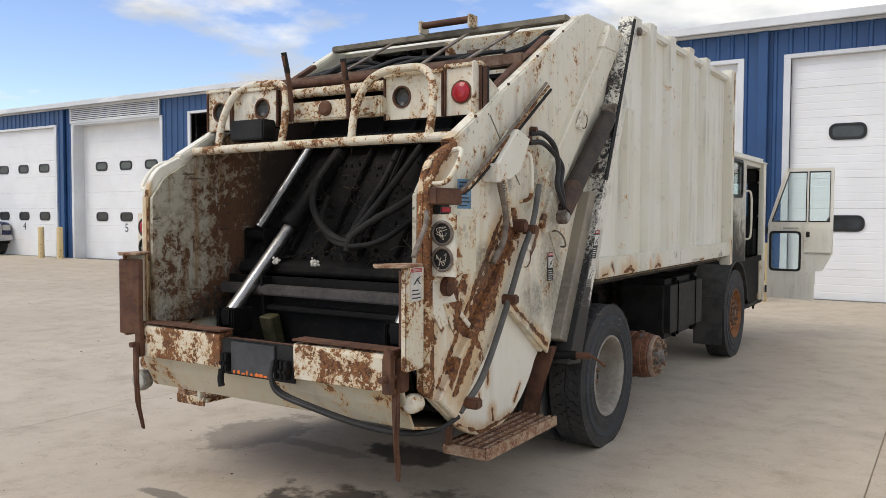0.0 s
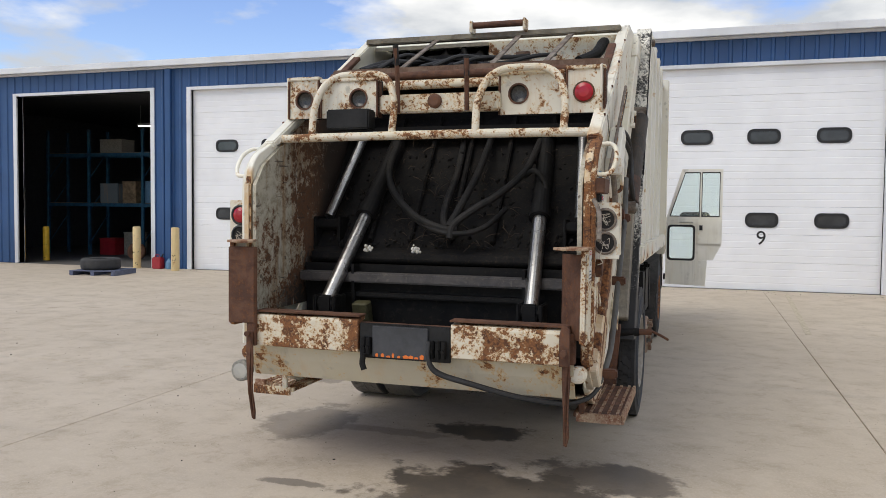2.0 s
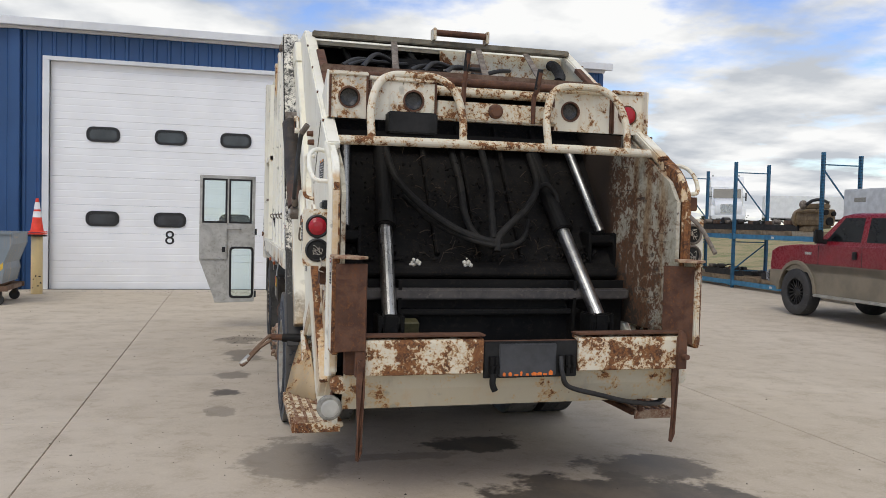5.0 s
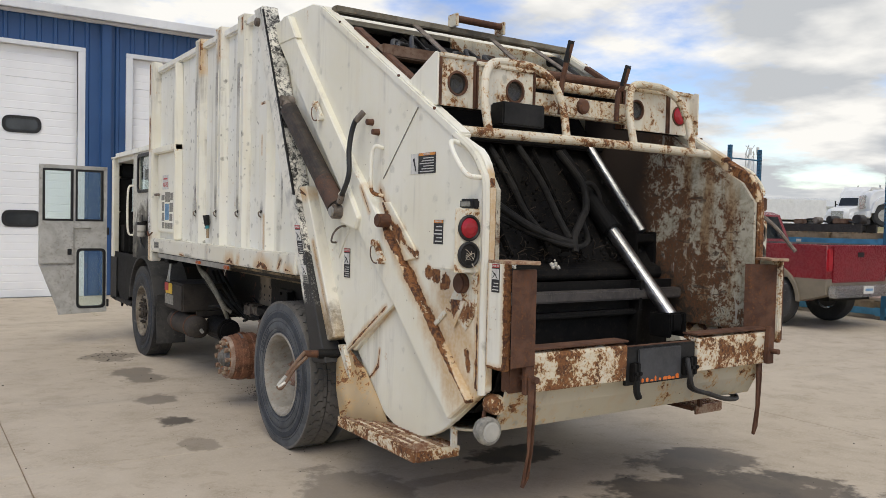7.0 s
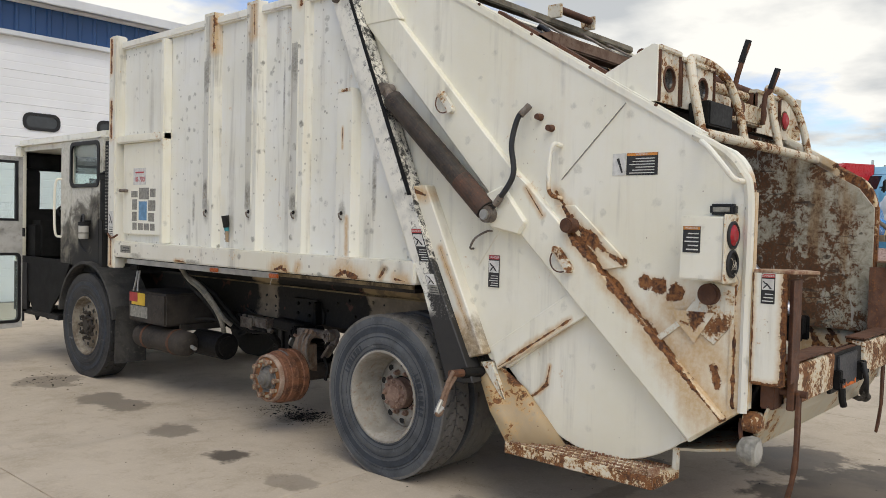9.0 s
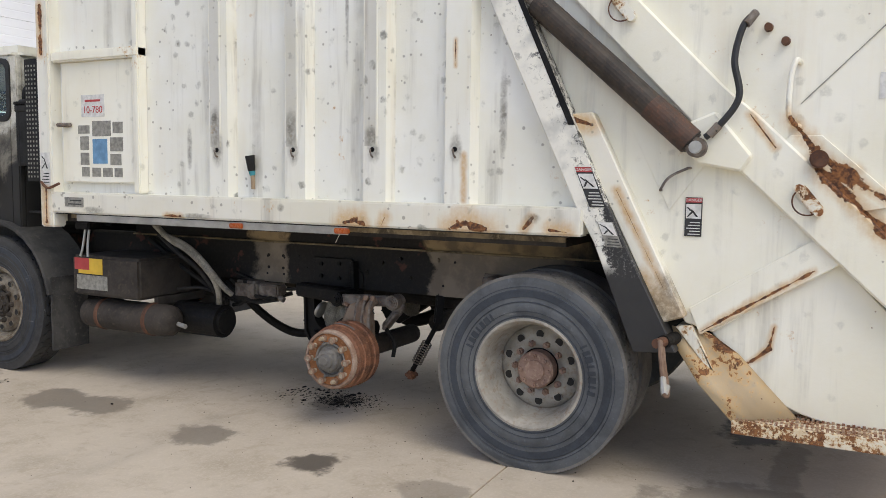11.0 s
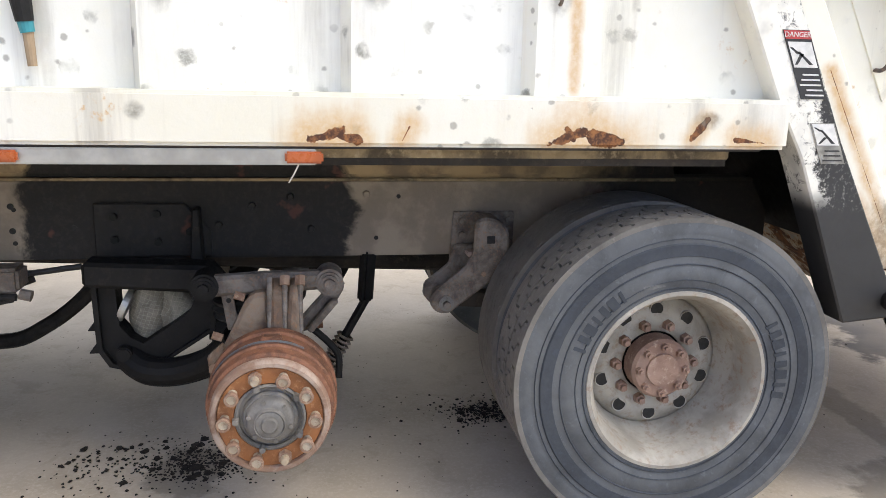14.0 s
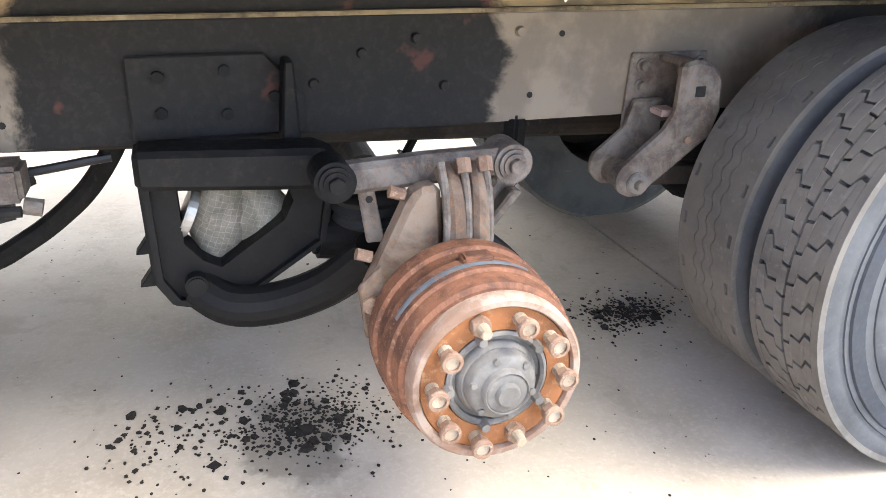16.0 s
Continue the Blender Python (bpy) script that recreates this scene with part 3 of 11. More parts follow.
m_field = field_mat()


def siding(name, colour):
    M = Mat(name, 0.42)
    n, r = M.noise(0.7, 4), M.noise(6, 4, 0.6, stretch=(1, 1, 0.08))
    col = M.mix(M.band(n, 0.3, 0.7), tuple(k * 0.9 for k in colour), tuple(k * 1.1 for k in colour))
    col = M.mix(M.math("MULTIPLY", M.band(r, 0.55, 0.8), 0.25), col, tuple(k * 0.6 + 0.03 for k in colour))
    return M.done(col)


m_blue = siding("blue_steel_siding", (0.020, 0.075, 0.205))
m_trim = siding("white_steel_trim", (0.70, 0.72, 0.74))
m_door = plain("white_door_panel", (0.86, 0.87, 0.88), 0.5, 0, 0.035, 1.2, 0.04)
m_gasket = plain("black_gasket", (0.012, 0.012, 0.013), 0.5)
m_pane_dark = plain("smoked_pane", (0.045, 0.05, 0.055), 0.08, 0, 0.3, 2.0, 0.02)
m_number = plain("black_stencil_paint", (0.02, 0.02, 0.02), 0.6)
m_bollard = worn_paint("cream_bollard_paint", (0.72, 0.56, 0.30), rust=0.35, grime=0.5, streak=0.2, seed=9.0)
m_yellow = plain("yellow_bollard_paint", (0.75, 0.45, 0.03), 0.5)
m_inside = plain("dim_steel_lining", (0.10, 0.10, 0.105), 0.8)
# slab grey; also paints the shade in the louvre and on the store ribs
m_dim_grey = plain("dim_inside_grey", (0.12, 0.115, 0.11), 0.7)
m_rack = plain("blue_rack_steel", (0.022, 0.105, 0.19), 0.5, 0, 0.25)
m_rack_light = plain("pale_blue_beam", (0.055, 0.21, 0.36), 0.5, 0, 0.2)
m_wood = plain("grey_pallet_wood", (0.26, 0.19, 0.12), 0.85, 0, 0.35)
m_bluepallet = plain("blue_pallet", (0.10, 0.12, 0.19), 0.7, 0, 0.25)
m_hopper_grey = worn_paint("grey_blue_enamel", (0.20, 0.245, 0.29), rust=0.2, grime=0.7, streak=0.5, seed=11.0)
m_cone = plain("orange_red_cone", (0.80, 0.055, 0.025), 0.5)
m_cone_band = plain("white_cone_band", (0.80, 0.80, 0.80), 0.4)
m_redcan = plain("red_can", (0.35, 0.02, 0.03), 0.4)


def glass(name, tint, rough=0.02):
    M = Mat(name, rough)
    M.b.inputs["Transmission Weight"].default_value = 0.96
    M.b.inputs["IOR"].default_value = 1.45
    return M.done(tint)


m_glass = glass("greenish_glass", (0.80, 0.92, 0.90))
m_lamp_glow = Mat("lamp_tube")
m_lamp_glow.b.inputs["Emission Color"].default_value = (0.9, 0.95, 1.0, 1)
m_lamp_glow.b.inputs["Emission Strength"].default_value = 6.0
m_lamp_glow = m_lamp_glow.done((0.8, 0.8, 0.8))


def end_frame_paint():
    """White paint that turns to black grease at the foot and along the gap."""
    M = Mat("greasy_white_end_frame", 0.5)
    y, z = M.axis("Y"), M.axis("Z")
    n = M.noise(7, 6, 0.7, distort=0.5)
    gap = M.math("SUBTRACT", y, M.math("ADD", M.math("MULTIPLY", z, 0.455), 1.40))        # metres in front of the rear edge
    d = M.math("ADD", M.math("MULTIPLY", gap, 9.0), M.math("MINIMUM", M.math("MULTIPLY", M.math("SUBTRACT", z, 1.30), 3.0), 0.64))
    d = M.math("ADD", d, M.math("ADD", M.math("MULTIPLY", M.math("SUBTRACT", n, 0.5), 1.6), M.math("MULTIPLY", M.math("SUBTRACT", M.noise(34, 6, 0.75), 0.5), 1.5)))
    black = M.math("MAXIMUM", M.band(d, 1.10, 0.82), M.math("MULTIPLY", M.band(M.noise(22, 6, 0.78, distort=0.6, offset=(2, 2, 2)), 0.52, 0.62), M.band(d, 2.4, 1.0)))
    black = M.math("MAXIMUM", M.math("MULTIPLY", black, M.band(M.noise(60, 4, 0.7, offset=(5, 5, 5)), 0.30, 0.48, 0.72, 1.0)), M.band(z, 1.16, 1.06))
    tone = M.mix(M.band(M.noise(5, 4), 0.45, 0.65), WHITE, (0.55, 0.54, 0.49))
    spots = M.band(M.noise(14, 4, 0.6), 0.62, 0.70)
    tone = M.mix(M.math("MULTIPLY", spots, 0.6), tone, (0.25, 0.24, 0.21))
    M.bump(n, 0.2, 0.005)
    return M.done(M.mix(black, tone, M.mix(n, (0.012, 0.012, 0.013), (0.035, 0.034, 0.033))), 0.55)


def chassis_web(name="oil_soaked_chassis", pale=(0.30, 0.245, 0.185), dull=(0.21, 0.17, 0.13)):
    """Dusty frame rail with a long oil-soaked patch and some old red primer."""
    M = Mat(name, 0.75)
    y = M.axis("Y")
    n, f = M.noise(3.5, 6, 0.65, distort=0.4), M.noise(40, 5, 0.7)
    d = M.math("ADD", M.math("ABSOLUTE", M.math("SUBTRACT", y, 4.18)), M.math("MULTIPLY", M.math("SUBTRACT", n, 0.5), 0.35))
    dust = M.mix(M.band(M.noise(6, 5), 0.4, 0.6), pale, dull)
    soak = M.mix(M.band(f, 0.45, 0.7), (0.013, 0.0115, 0.0105), (0.024, 0.020, 0.017))
    soak = M.mix(M.math("MULTIPLY", M.band(M.noise(5.5, 4, offset=(3, 1, 2)), 0.60, 0.66), 0.7), soak, (0.12, 0.045, 0.035))
    M.bump(M.math("ADD", f, n), 0.5, 0.004)
    # both ends of the rail turn near-black too
    front = M.band(M.math("ADD", y, M.math("MULTIPLY", M.math("SUBTRACT", n, 0.5), 0.4)), 5.08, 5.16)
    rear = M.band(M.math("ADD", y, M.math("MULTIPLY", M.math("SUBTRACT", n, 0.5), 0.5)), 2.62, 2.42)
    return M.done(M.mix(M.math("MAXIMUM", M.math("MAXIMUM", M.band(d, 0.62, 0.57), front), rear), dust, soak), 0.8)


m_end = end_frame_paint()
m_web = chassis_web()
m_web_tan = chassis_web("oil_soaked_tan_beam", (0.40, 0.29, 0.16), (0.20, 0.145, 0.09))
m_sub = rusty_steel("tan_caked_dirt", (0.085, 0.065, 0.042), (0.33, 0.25, 0.145), (0.44, 0.35, 0.23), 4.5, 0.9, 25.0)
m_joint = plain("sandy_joint", (0.30, 0.235, 0.17), 0.95)
def bag_fabric():
    """Dusty rubber with the cord net of the bag showing through."""
    M = Mat("dusty_corded_rubber", 0.9)
    y, z = M.axis("Y"), M.axis("Z")
    n, f = M.noise(9, 6, 0.65, distort=0.5), M.noise(70, 4, 0.7)
    wob = M.math("MULTIPLY", M.math("SUBTRACT", M.noise(14, 3), 0.5), 0.03)
    col = M.mix(M.band(n, 0.35, 0.65), (0.16, 0.145, 0.115), (0.30, 0.275, 0.225))
    net = None
    for a, b in ((0.94, 0.34), (-0.34, 0.94)):
        u = M.math("ADD", M.math("ADD", M.math("MULTIPLY", y, a), M.math("MULTIPLY", z, b)), wob)
        one = M.band(M.math("ABSOLUTE", M.math("SINE", M.math("MULTIPLY", u, math.pi / 0.0165))), 0.22, 0.08)
        net = one if net is None else M.math("MAXIMUM", net, one)
    col = M.mix(M.math("MULTIPLY", net, M.band(n, 0.35, 0.6, 0.25, 0.7)), col, (0.42, 0.39, 0.32))
    col = M.mix(M.math("MULTIPLY", M.band(f, 0.55, 0.7), 0.4), col, (0.07, 0.062, 0.05))
    M.bump(M.math("ADD", f, M.math("MULTIPLY", net, 0.6)), 0.5, 0.003)
    return M.done(col, 0.9)


m_bag = bag_fabric()
m_label_white = plain("label_white", (0.62, 0.61, 0.58), 0.6, 0, 0.15, 30)
m_label_black = plain("label_black", (0.025, 0.025, 0.025), 0.6)
m_label_red = plain("label_red", (0.42, 0.05, 0.05), 0.6)
m_label_orange = plain("label_orange", (0.62, 0.24, 0.05), 0.6)
m_label_blue = plain("label_blue", (0.13, 0.27, 0.43), 0.6, 0, 0.2, 20)
m_label_grey = plain("label_grey", (0.25, 0.24, 0.21), 0.7, 0, 0.3, 30)
m_label_yellow = plain("label_yellow", (0.65, 0.42, 0.05), 0.7)
m_orange_paint = plain("orange_paint", (0.70, 0.17, 0.03), 0.6)
m_foam = plain("white_insulation", (0.60, 0.58, 0.52), 0.95, 0, 0.2, 20)
m_cab_dark = plain("black_cab_plastic", (0.014, 0.014, 0.014), 0.75, 0, 0.3, 7.0, 0.08, 0.2)
m_alu = plain("dull_aluminium", (0.42, 0.41, 0.38), 0.45, 0.6, 0.2)
m_cast = rusty_steel("grey_hub_casting", (0.13, 0.122, 0.11), (0.22, 0.205, 0.185), (0.10, 0.085, 0.07), 7.0, 0.7, 9.0, 0.25)
RAIL_RUST = ((3.72, 1.290, 3.63, 1.312, 0.090, 0.013), (3.66, 1.31, 3.58, 1.29, 0.06, 0.010), (3.45, 1.29, 3.43, 1.33, 0.05, 0.003), (3.00, 1.285, 2.91, 1.318, 0.10, 0.015), (2.87, 1.305, 2.78, 1.290, 0.10, 0.013), (2.95, 1.33, 2.93, 1.30, 0.05, 0.010), (2.40, 1.30, 2.30, 1.29, 0.07, 0.008), (5.2, 1.285, 5.05, 1.285, 0.03, 0.010), (2.55, 1.30, 2.5, 1.36, 0.04, 0.010))
SOOT_RAIL = ((5.9, 1.30, 0.12, 0.03), (4.9, 1.29, 0.16, 0.02), (4.2, 1.37, 0.03, 0.03), (2.5, 1.36, 0.05, 0.03))
m_white_rail = worn_paint("white_rail_paint", (0.77, 0.75, 0.675), rust=0.0, grime=0.7, streak=0.10, seed=4.0, spots=0.8, lines=RAIL_RUST, soot=SOOT_RAIL)
SOOT_RIB = ((4.12, 1.74, 0.05, 0.10), (4.14, 2.88, 0.05, 0.16), (4.74, 1.74, 0.05, 0.12), (4.74, 2.95, 0.05, 0.20), (3.53, 1.74, 0.045, 0.09), (3.57, 2.80, 0.04, 0.14), (5.33, 1.78, 0.035, 0.14), (5.38, 2.75, 0.02, 0.40), (2.98, 1.74, 0.04, 0.09))
RIB_RUST = ((4.66, 3.42, 4.66, 3.10, 0.05, 0.012), (4.08, 3.40, 4.08, 3.16, 0.06, 0.004), (3.49, 3.42, 3.49, 3.30, 0.05, 0.016), (2.93, 1.45, 2.93, 1.70, 0.025, 0.0), (2.99, 2.35, 2.99, 2.20, 0.02, 0.004))
SOOT_WALL = ((5.05, 1.74, 0.025, 0.16), (3.76, 2.6, 0.015, 0.4), (2.72, 1.95, 0.025, 0.30))
m_white_rib_sooty = worn_paint("white_rib_paint_sooty", (0.81, 0.80, 0.73), rust=0.08, grime=1.1, streak=0.20, seed=7.0, spots=1.0, soot=SOOT_RIB, lines=RIB_RUST)
m_white_wall_sooty = worn_paint("white_body_paint_sooty", (0.82, 0.82, 0.775), rust=0.0, grime=0.6, streak=0.08, seed=5.0, spots=0.65, soot=SOOT_WALL)
m_post = worn_paint("corner_post_paint", (0.78, 0.765, 0.69), rust=0.1, grime=0.7, streak=0.2, seed=21.0, spots=0.5, lines=((6.42, 3.40, 6.42, 3.10, 0.06, 0.018), (6.41, 2.80, 6.41, 2.45, 0.05, 0.014), (6.40, 1.45, 6.40, 1.20, 0.06, 0.010)))
m_white_rib = worn_paint("white_rib_paint", (0.80, 0.79, 0.725), rust=0.25, grime=0.6, streak=0.38, seed=7.0, spots=0.2)
m_white_stained = worn_paint("white_paint_rust_runs", (0.75, 0.71, 0.60), rust=0.95, grime=1.0, streak=0.6, seed=12.0, spots=0.6, size=2.2)
m_white_bad = worn_paint("white_paint_rusting_seams", (0.80, 0.77, 0.67), rust=0.52, grime=0.65, streak=0.55, seed=12.0, spots=0.3, lines=SEAMS_BAD, soot=((1.70, 1.35, 0.22, 0.42), (1.40, 1.15, 0.24, 0.22), (1.55, 1.75, 0.16, 0.20), (1.42, 1.95, 0.10, 0.26), (1.02, 1.98, 0.10, 0.14), (0.72, 1.46, 0.12, 0.15), (1.32, 1.56, 0.07, 0.22), (0.24, 1.60, 0.08, 0.24), (1.25, 0.62, 0.18, 0.08)))
m_flange = worn_paint("grimy_white_flange", (0.80, 0.77, 0.68), rust=0.0, grime=0.6, streak=0.1, seed=14.0, spots=0.4, lines=((2.32, 1.90, 2.20, 1.86, 0.06, 0.008), (2.06, 1.52, 1.80, 1.02, 0.03, 0.001), (1.90, 1.05, 1.72, 0.86, 0.09, 0.0)), soot=((1.78, 0.94, 0.14, 0.20),))
m_edge_rust = worn_paint("rolled_edge_rust", (0.66, 0.58, 0.45), rust=1.75, grime=1.0, streak=0.8, seed=23.0, rough=0.6, size=2.6)
m_skirt = worn_paint("tan_stained_skirt", (0.44, 0.33, 0.20), rust=1.1, grime=1.2, streak=1.0, seed=27.0, rough=0.6, size=1.6)
m_wing = worn_paint("wing_paint", (0.85, 0.83, 0.75), rust=0.25, grime=0.5, streak=0.3, seed=29.0, size=2.0, lines=((-0.085, 0.93, -0.085, 1.485, 0.035, 0.014), (-0.085, 0.93, 0.075, 0.93, 0.035, 0.012), (0.07, 0.93, 0.07, 1.48, 0.02, 0.005)))
m_bulge_bad = worn_paint("white_bulge_paint", (0.86, 0.85, 0.79), rust=0.12, grime=0.3, streak=0.15, seed=41.0, spots=0.1, lines=((0.50, 0.52, 0.78, 0.41, 0.07, 0.014), (0.78, 0.41, 1.15, 0.44, 0.05, 0.012), (0.86, 0.78, 0.86, 0.70, 0.03, 0.010), (0.75, 0.66, 0.76, 0.60, 0.03, 0.010), (0.92, 0.52, 0.93, 0.46, 0.06, 0.014), (1.30, 0.62, 1.22, 0.52, 0.03, 0.008)))
m_flange_dirty = worn_paint("soot_grey_flange", (0.33, 0.30, 0.25), rust=0.0, grime=1.2, streak=0.1, seed=15.0, spots=0.6, soot=((1.90, 1.1, 0.30, 0.45), (2.2, 1.6, 0.10, 0.20)))
m_cylinder = rusty_steel("dusty_brown_cylinder", (0.026, 0.022, 0.019), (0.055, 0.043, 0.034), (0.10, 0.065, 0.045), 6.0, 0.62, 33.0, 0.3, 0.35)
# base tone lowered for the shaded rib side, with grime and soot on top
m_slot_shaded = worn_paint("grimy_shaded_rib_slot", (0.62, 0.61, 0.56), rust=0.0, grime=1.2, streak=0.2, seed=17.0, spots=1.0, soot=((4.76, 1.86, 0.06, 0.16), (4.76, 2.92, 0.06, 0.18), (4.13, 1.84, 0.06, 0.14), (4.13, 2.9, 0.06, 0.2), (3.55, 2.86, 0.06, 0.20), (3.55, 1.80, 0.05, 0.08)))
m_topbar = rusty_steel("grimy_olive_bar", (0.13, 0.115, 0.085), (0.24, 0.22, 0.17), (0.30, 0.20, 0.12), 7.0, 0.8, 35.0, 0.3)
m_rust_beam = rusty_steel("brown_beam", (0.12, 0.065, 0.04), (0.20, 0.13, 0.09), (0.10, 0.05, 0.03), 6.0, 0.8, 11.0)
m_blade = rusty_steel("dull_blade", (0.05, 0.045, 0.045), (0.085, 0.075, 0.07), (0.16, 0.14, 0.12), 6.0, 0.55, 12.0)
# near-black for the darkness inside the open lamp holes
m_lamp_dark = plain("lamp_hole_dark", (0.035, 0.032, 0.027), 0.25, 0, 0.5, 40)
m_olive = rusty_steel("olive_pad", (0.05, 0.047, 0.02), (0.09, 0.08, 0.035), (0.03, 0.028, 0.02), 6.0, 0.7, 13.0)
m_litter = plain("dry_twigs", (0.055, 0.040, 0.028), 0.9, 0, 0.5)
m_hose_dusty = rusty_steel("dusty_hose", (0.012, 0.012, 0.012), (0.026, 0.024, 0.022), (0.045, 0.04, 0.034), 9.0, 0.7, 14.0, 0.2, 0.25)
m_rust_rim = rusty_steel("orange_rusted_rim", (0.20, 0.08, 0.03), (0.30, 0.13, 0.05), (0.14, 0.06, 0.03), 7.0, 0.85, 15.0)
m_rim_worn = rusty_steel("rim_with_chipped_paint", (0.10, 0.075, 0.05), (0.27, 0.24, 0.19), (0.12, 0.07, 0.045), 5.0, 0.75, 16.0)
m_edge = rusty_steel("pale_rust_edge", (0.23, 0.14, 0.095), (0.38, 0.29, 0.23), (0.28, 0.15, 0.10), 10.0, 0.75, 17.0)
m_steelblue = rusty_steel("rubbed_steel", (0.09, 0.11, 0.13), (0.15, 0.17, 0.19), (0.26, 0.13, 0.08), 8.0, 0.6, 18.0)
m_stud = rusty_steel("dusty_stud", (0.34, 0.27, 0.19), (0.42, 0.36, 0.27), (0.25, 0.14, 0.08), 12.0, 0.75, 19.0)
m_guard = rusty_steel("dusty_black_mudguard", (0.030, 0.029, 0.028), (0.062, 0.059, 0.055), (0.10, 0.092, 0.082), 4.0, 0.8, 37.0, 0.2)
m_crumb = rusty_steel("oily_brown_crumbs", (0.016, 0.0135, 0.0115), (0.028, 0.022, 0.018), (0.065, 0.048, 0.036), 30.0, 0.85, 43.0, 0.6, 0.2)
m_pink_tab = plain("pale_pink_plastic", (0.46, 0.34, 0.30), 0.6)
m_rust_nut = rusty_steel("rusty_nut", (0.20, 0.115, 0.075), (0.29, 0.19, 0.13), (0.38, 0.29, 0.21), 14.0, 0.75, 20.0)


def cab_soot():
    """Cab paint blackened by exhaust towards the engine, with pale scrapes left."""
    M = Mat("sooty_cab_paint", 0.55)
    y, z = M.axis("Y"), M.axis("Z")
    n, f = M.noise(3.2, 7, 0.68, distort=0.5), M.noise(30, 5, 0.7)
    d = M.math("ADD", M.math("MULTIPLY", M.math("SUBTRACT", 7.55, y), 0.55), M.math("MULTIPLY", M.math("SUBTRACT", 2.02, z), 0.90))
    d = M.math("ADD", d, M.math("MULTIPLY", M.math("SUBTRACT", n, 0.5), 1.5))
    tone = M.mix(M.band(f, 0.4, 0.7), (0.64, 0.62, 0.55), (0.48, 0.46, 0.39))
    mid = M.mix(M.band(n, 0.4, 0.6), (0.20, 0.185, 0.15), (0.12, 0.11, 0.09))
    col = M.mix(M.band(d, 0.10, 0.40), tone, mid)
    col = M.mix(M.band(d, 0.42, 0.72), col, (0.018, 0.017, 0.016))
    M.bump(n, 0.15, 0.006)
    return M.done(col, 0.6)


m_cab_grime = cab_soot()
m_door_grey = rusty_steel("dirty_grey_door_trim", (0.40, 0.39, 0.36), (0.52, 0.51, 0.48), (0.27, 0.25, 0.21), 5.0, 0.6, 31.0, 0.1)

# ---- ground ----
# flat under the yard, rising to a higher lot beyond the racks
bm = bmesh.new()
S = 900.0
rows_ = []
for x in (-S, -60.0, 0.0, 14.0, 16.0, 18.5, 21.0, 24.0, 27.0, 30.0, 33.0, 36.0, 50.0, 120.0, 400.0, S):
    u = min(1.0, max(0.0, (x - 14.0) / 21.0))
    z = GROUND - 0.06 + 2.06 * u * u * (3 - 2 * u)
    rows_.append([bm.verts.new((x, y, z)) for y in (-S, -60.0, 0.0, 30.0, 90.0, S)])
for r0, r1 in zip(rows_, rows_[1:]):
    for k in range(5):
        bm.faces.new((r0[k], r1[k], r1[k + 1], r0[k + 1]))
ground = tagged(part("ground", bm, m_field), label="open dry field of gravel and sparse grass", category="ground", kind="structure")

# the concrete apron: slabs with open saw-cut joints over a dark bed
apron = tagged(part("pavement", box(-48, 14.0, -26, 15.2, GROUND - 0.30, GROUND - 0.010), m_joint), label="stained concrete yard of large slabs with open joints", category="pavement", kind="structure")
JX = [-48.0, -38.5, -32.5, -26.6, -20.7, -14.8, -8.95, -3.03, 3.12, 9.05, 14.0]
JY = [-26.0, -20.2, -14.5, -8.8, -3.2, 2.63, 8.1, 15.2]
rj = random.Random(5)
for a, b in zip(JX, JX[1:]):
    for c, d in zip(JY, JY[1:]):
        part("slab", box(a + 0.0045, b - 0.0045, c + 0.0045, d - 0.0045, GROUND - 0.2, GROUND + rj.uniform(-0.002, 0.0015), 0.004, segments=1), m_concrete, apron)

for c, d in ((15.2, 21.0), (21.0, 27.0), (27.0, 33.0)):
    part("slab", box(7.45, 14.0, c + 0.003, d - 0.003, GROUND - 0.2, GROUND, 0.004, segments=1), m_concrete, apron)

# hairline cracks and old paint lines on the slabs
m_line = plain("faded_paint_line", (0.46, 0.40, 0.30), 0.9, 0, 0.25, 20)
for x0, y0, x1, y1, w in ((3.3, 8.1, 3.6, 15.0, 0.09), (6.0, 8.6, 6.1, 15.0, 0.09), (-5.2, 6.6, -6.4, 15.0, 0.09), (-0.9, 11.5, -0.9, 15.1, 0.08)):
    tagged(part("paint_line", beam((x0, y0, GROUND + 0.003), (x1, y1, GROUND + 0.003), w, 0.002), m_line), label="faded bay marking painted on the concrete", category="road marking", kind="structure")

# ---- the workshop building ----
FY, EAVE = 15.25, 5.80          # front face, height of the siding
LEFT, RIGHT, BACK = -40.0, 7.74, 31.0
# door openings: left, right, top
BAYS = [(-31.62, -26.62, 5.08), (-25.36, -20.25, 5.08), (-18.64, -13.68, 5.12), (-12.30, -7.18, 5.10), (-5.74, -0.63, 5.10), (0.47, 5.57, 5.10)]
MAN = (6.06, 6.94, 2.24)


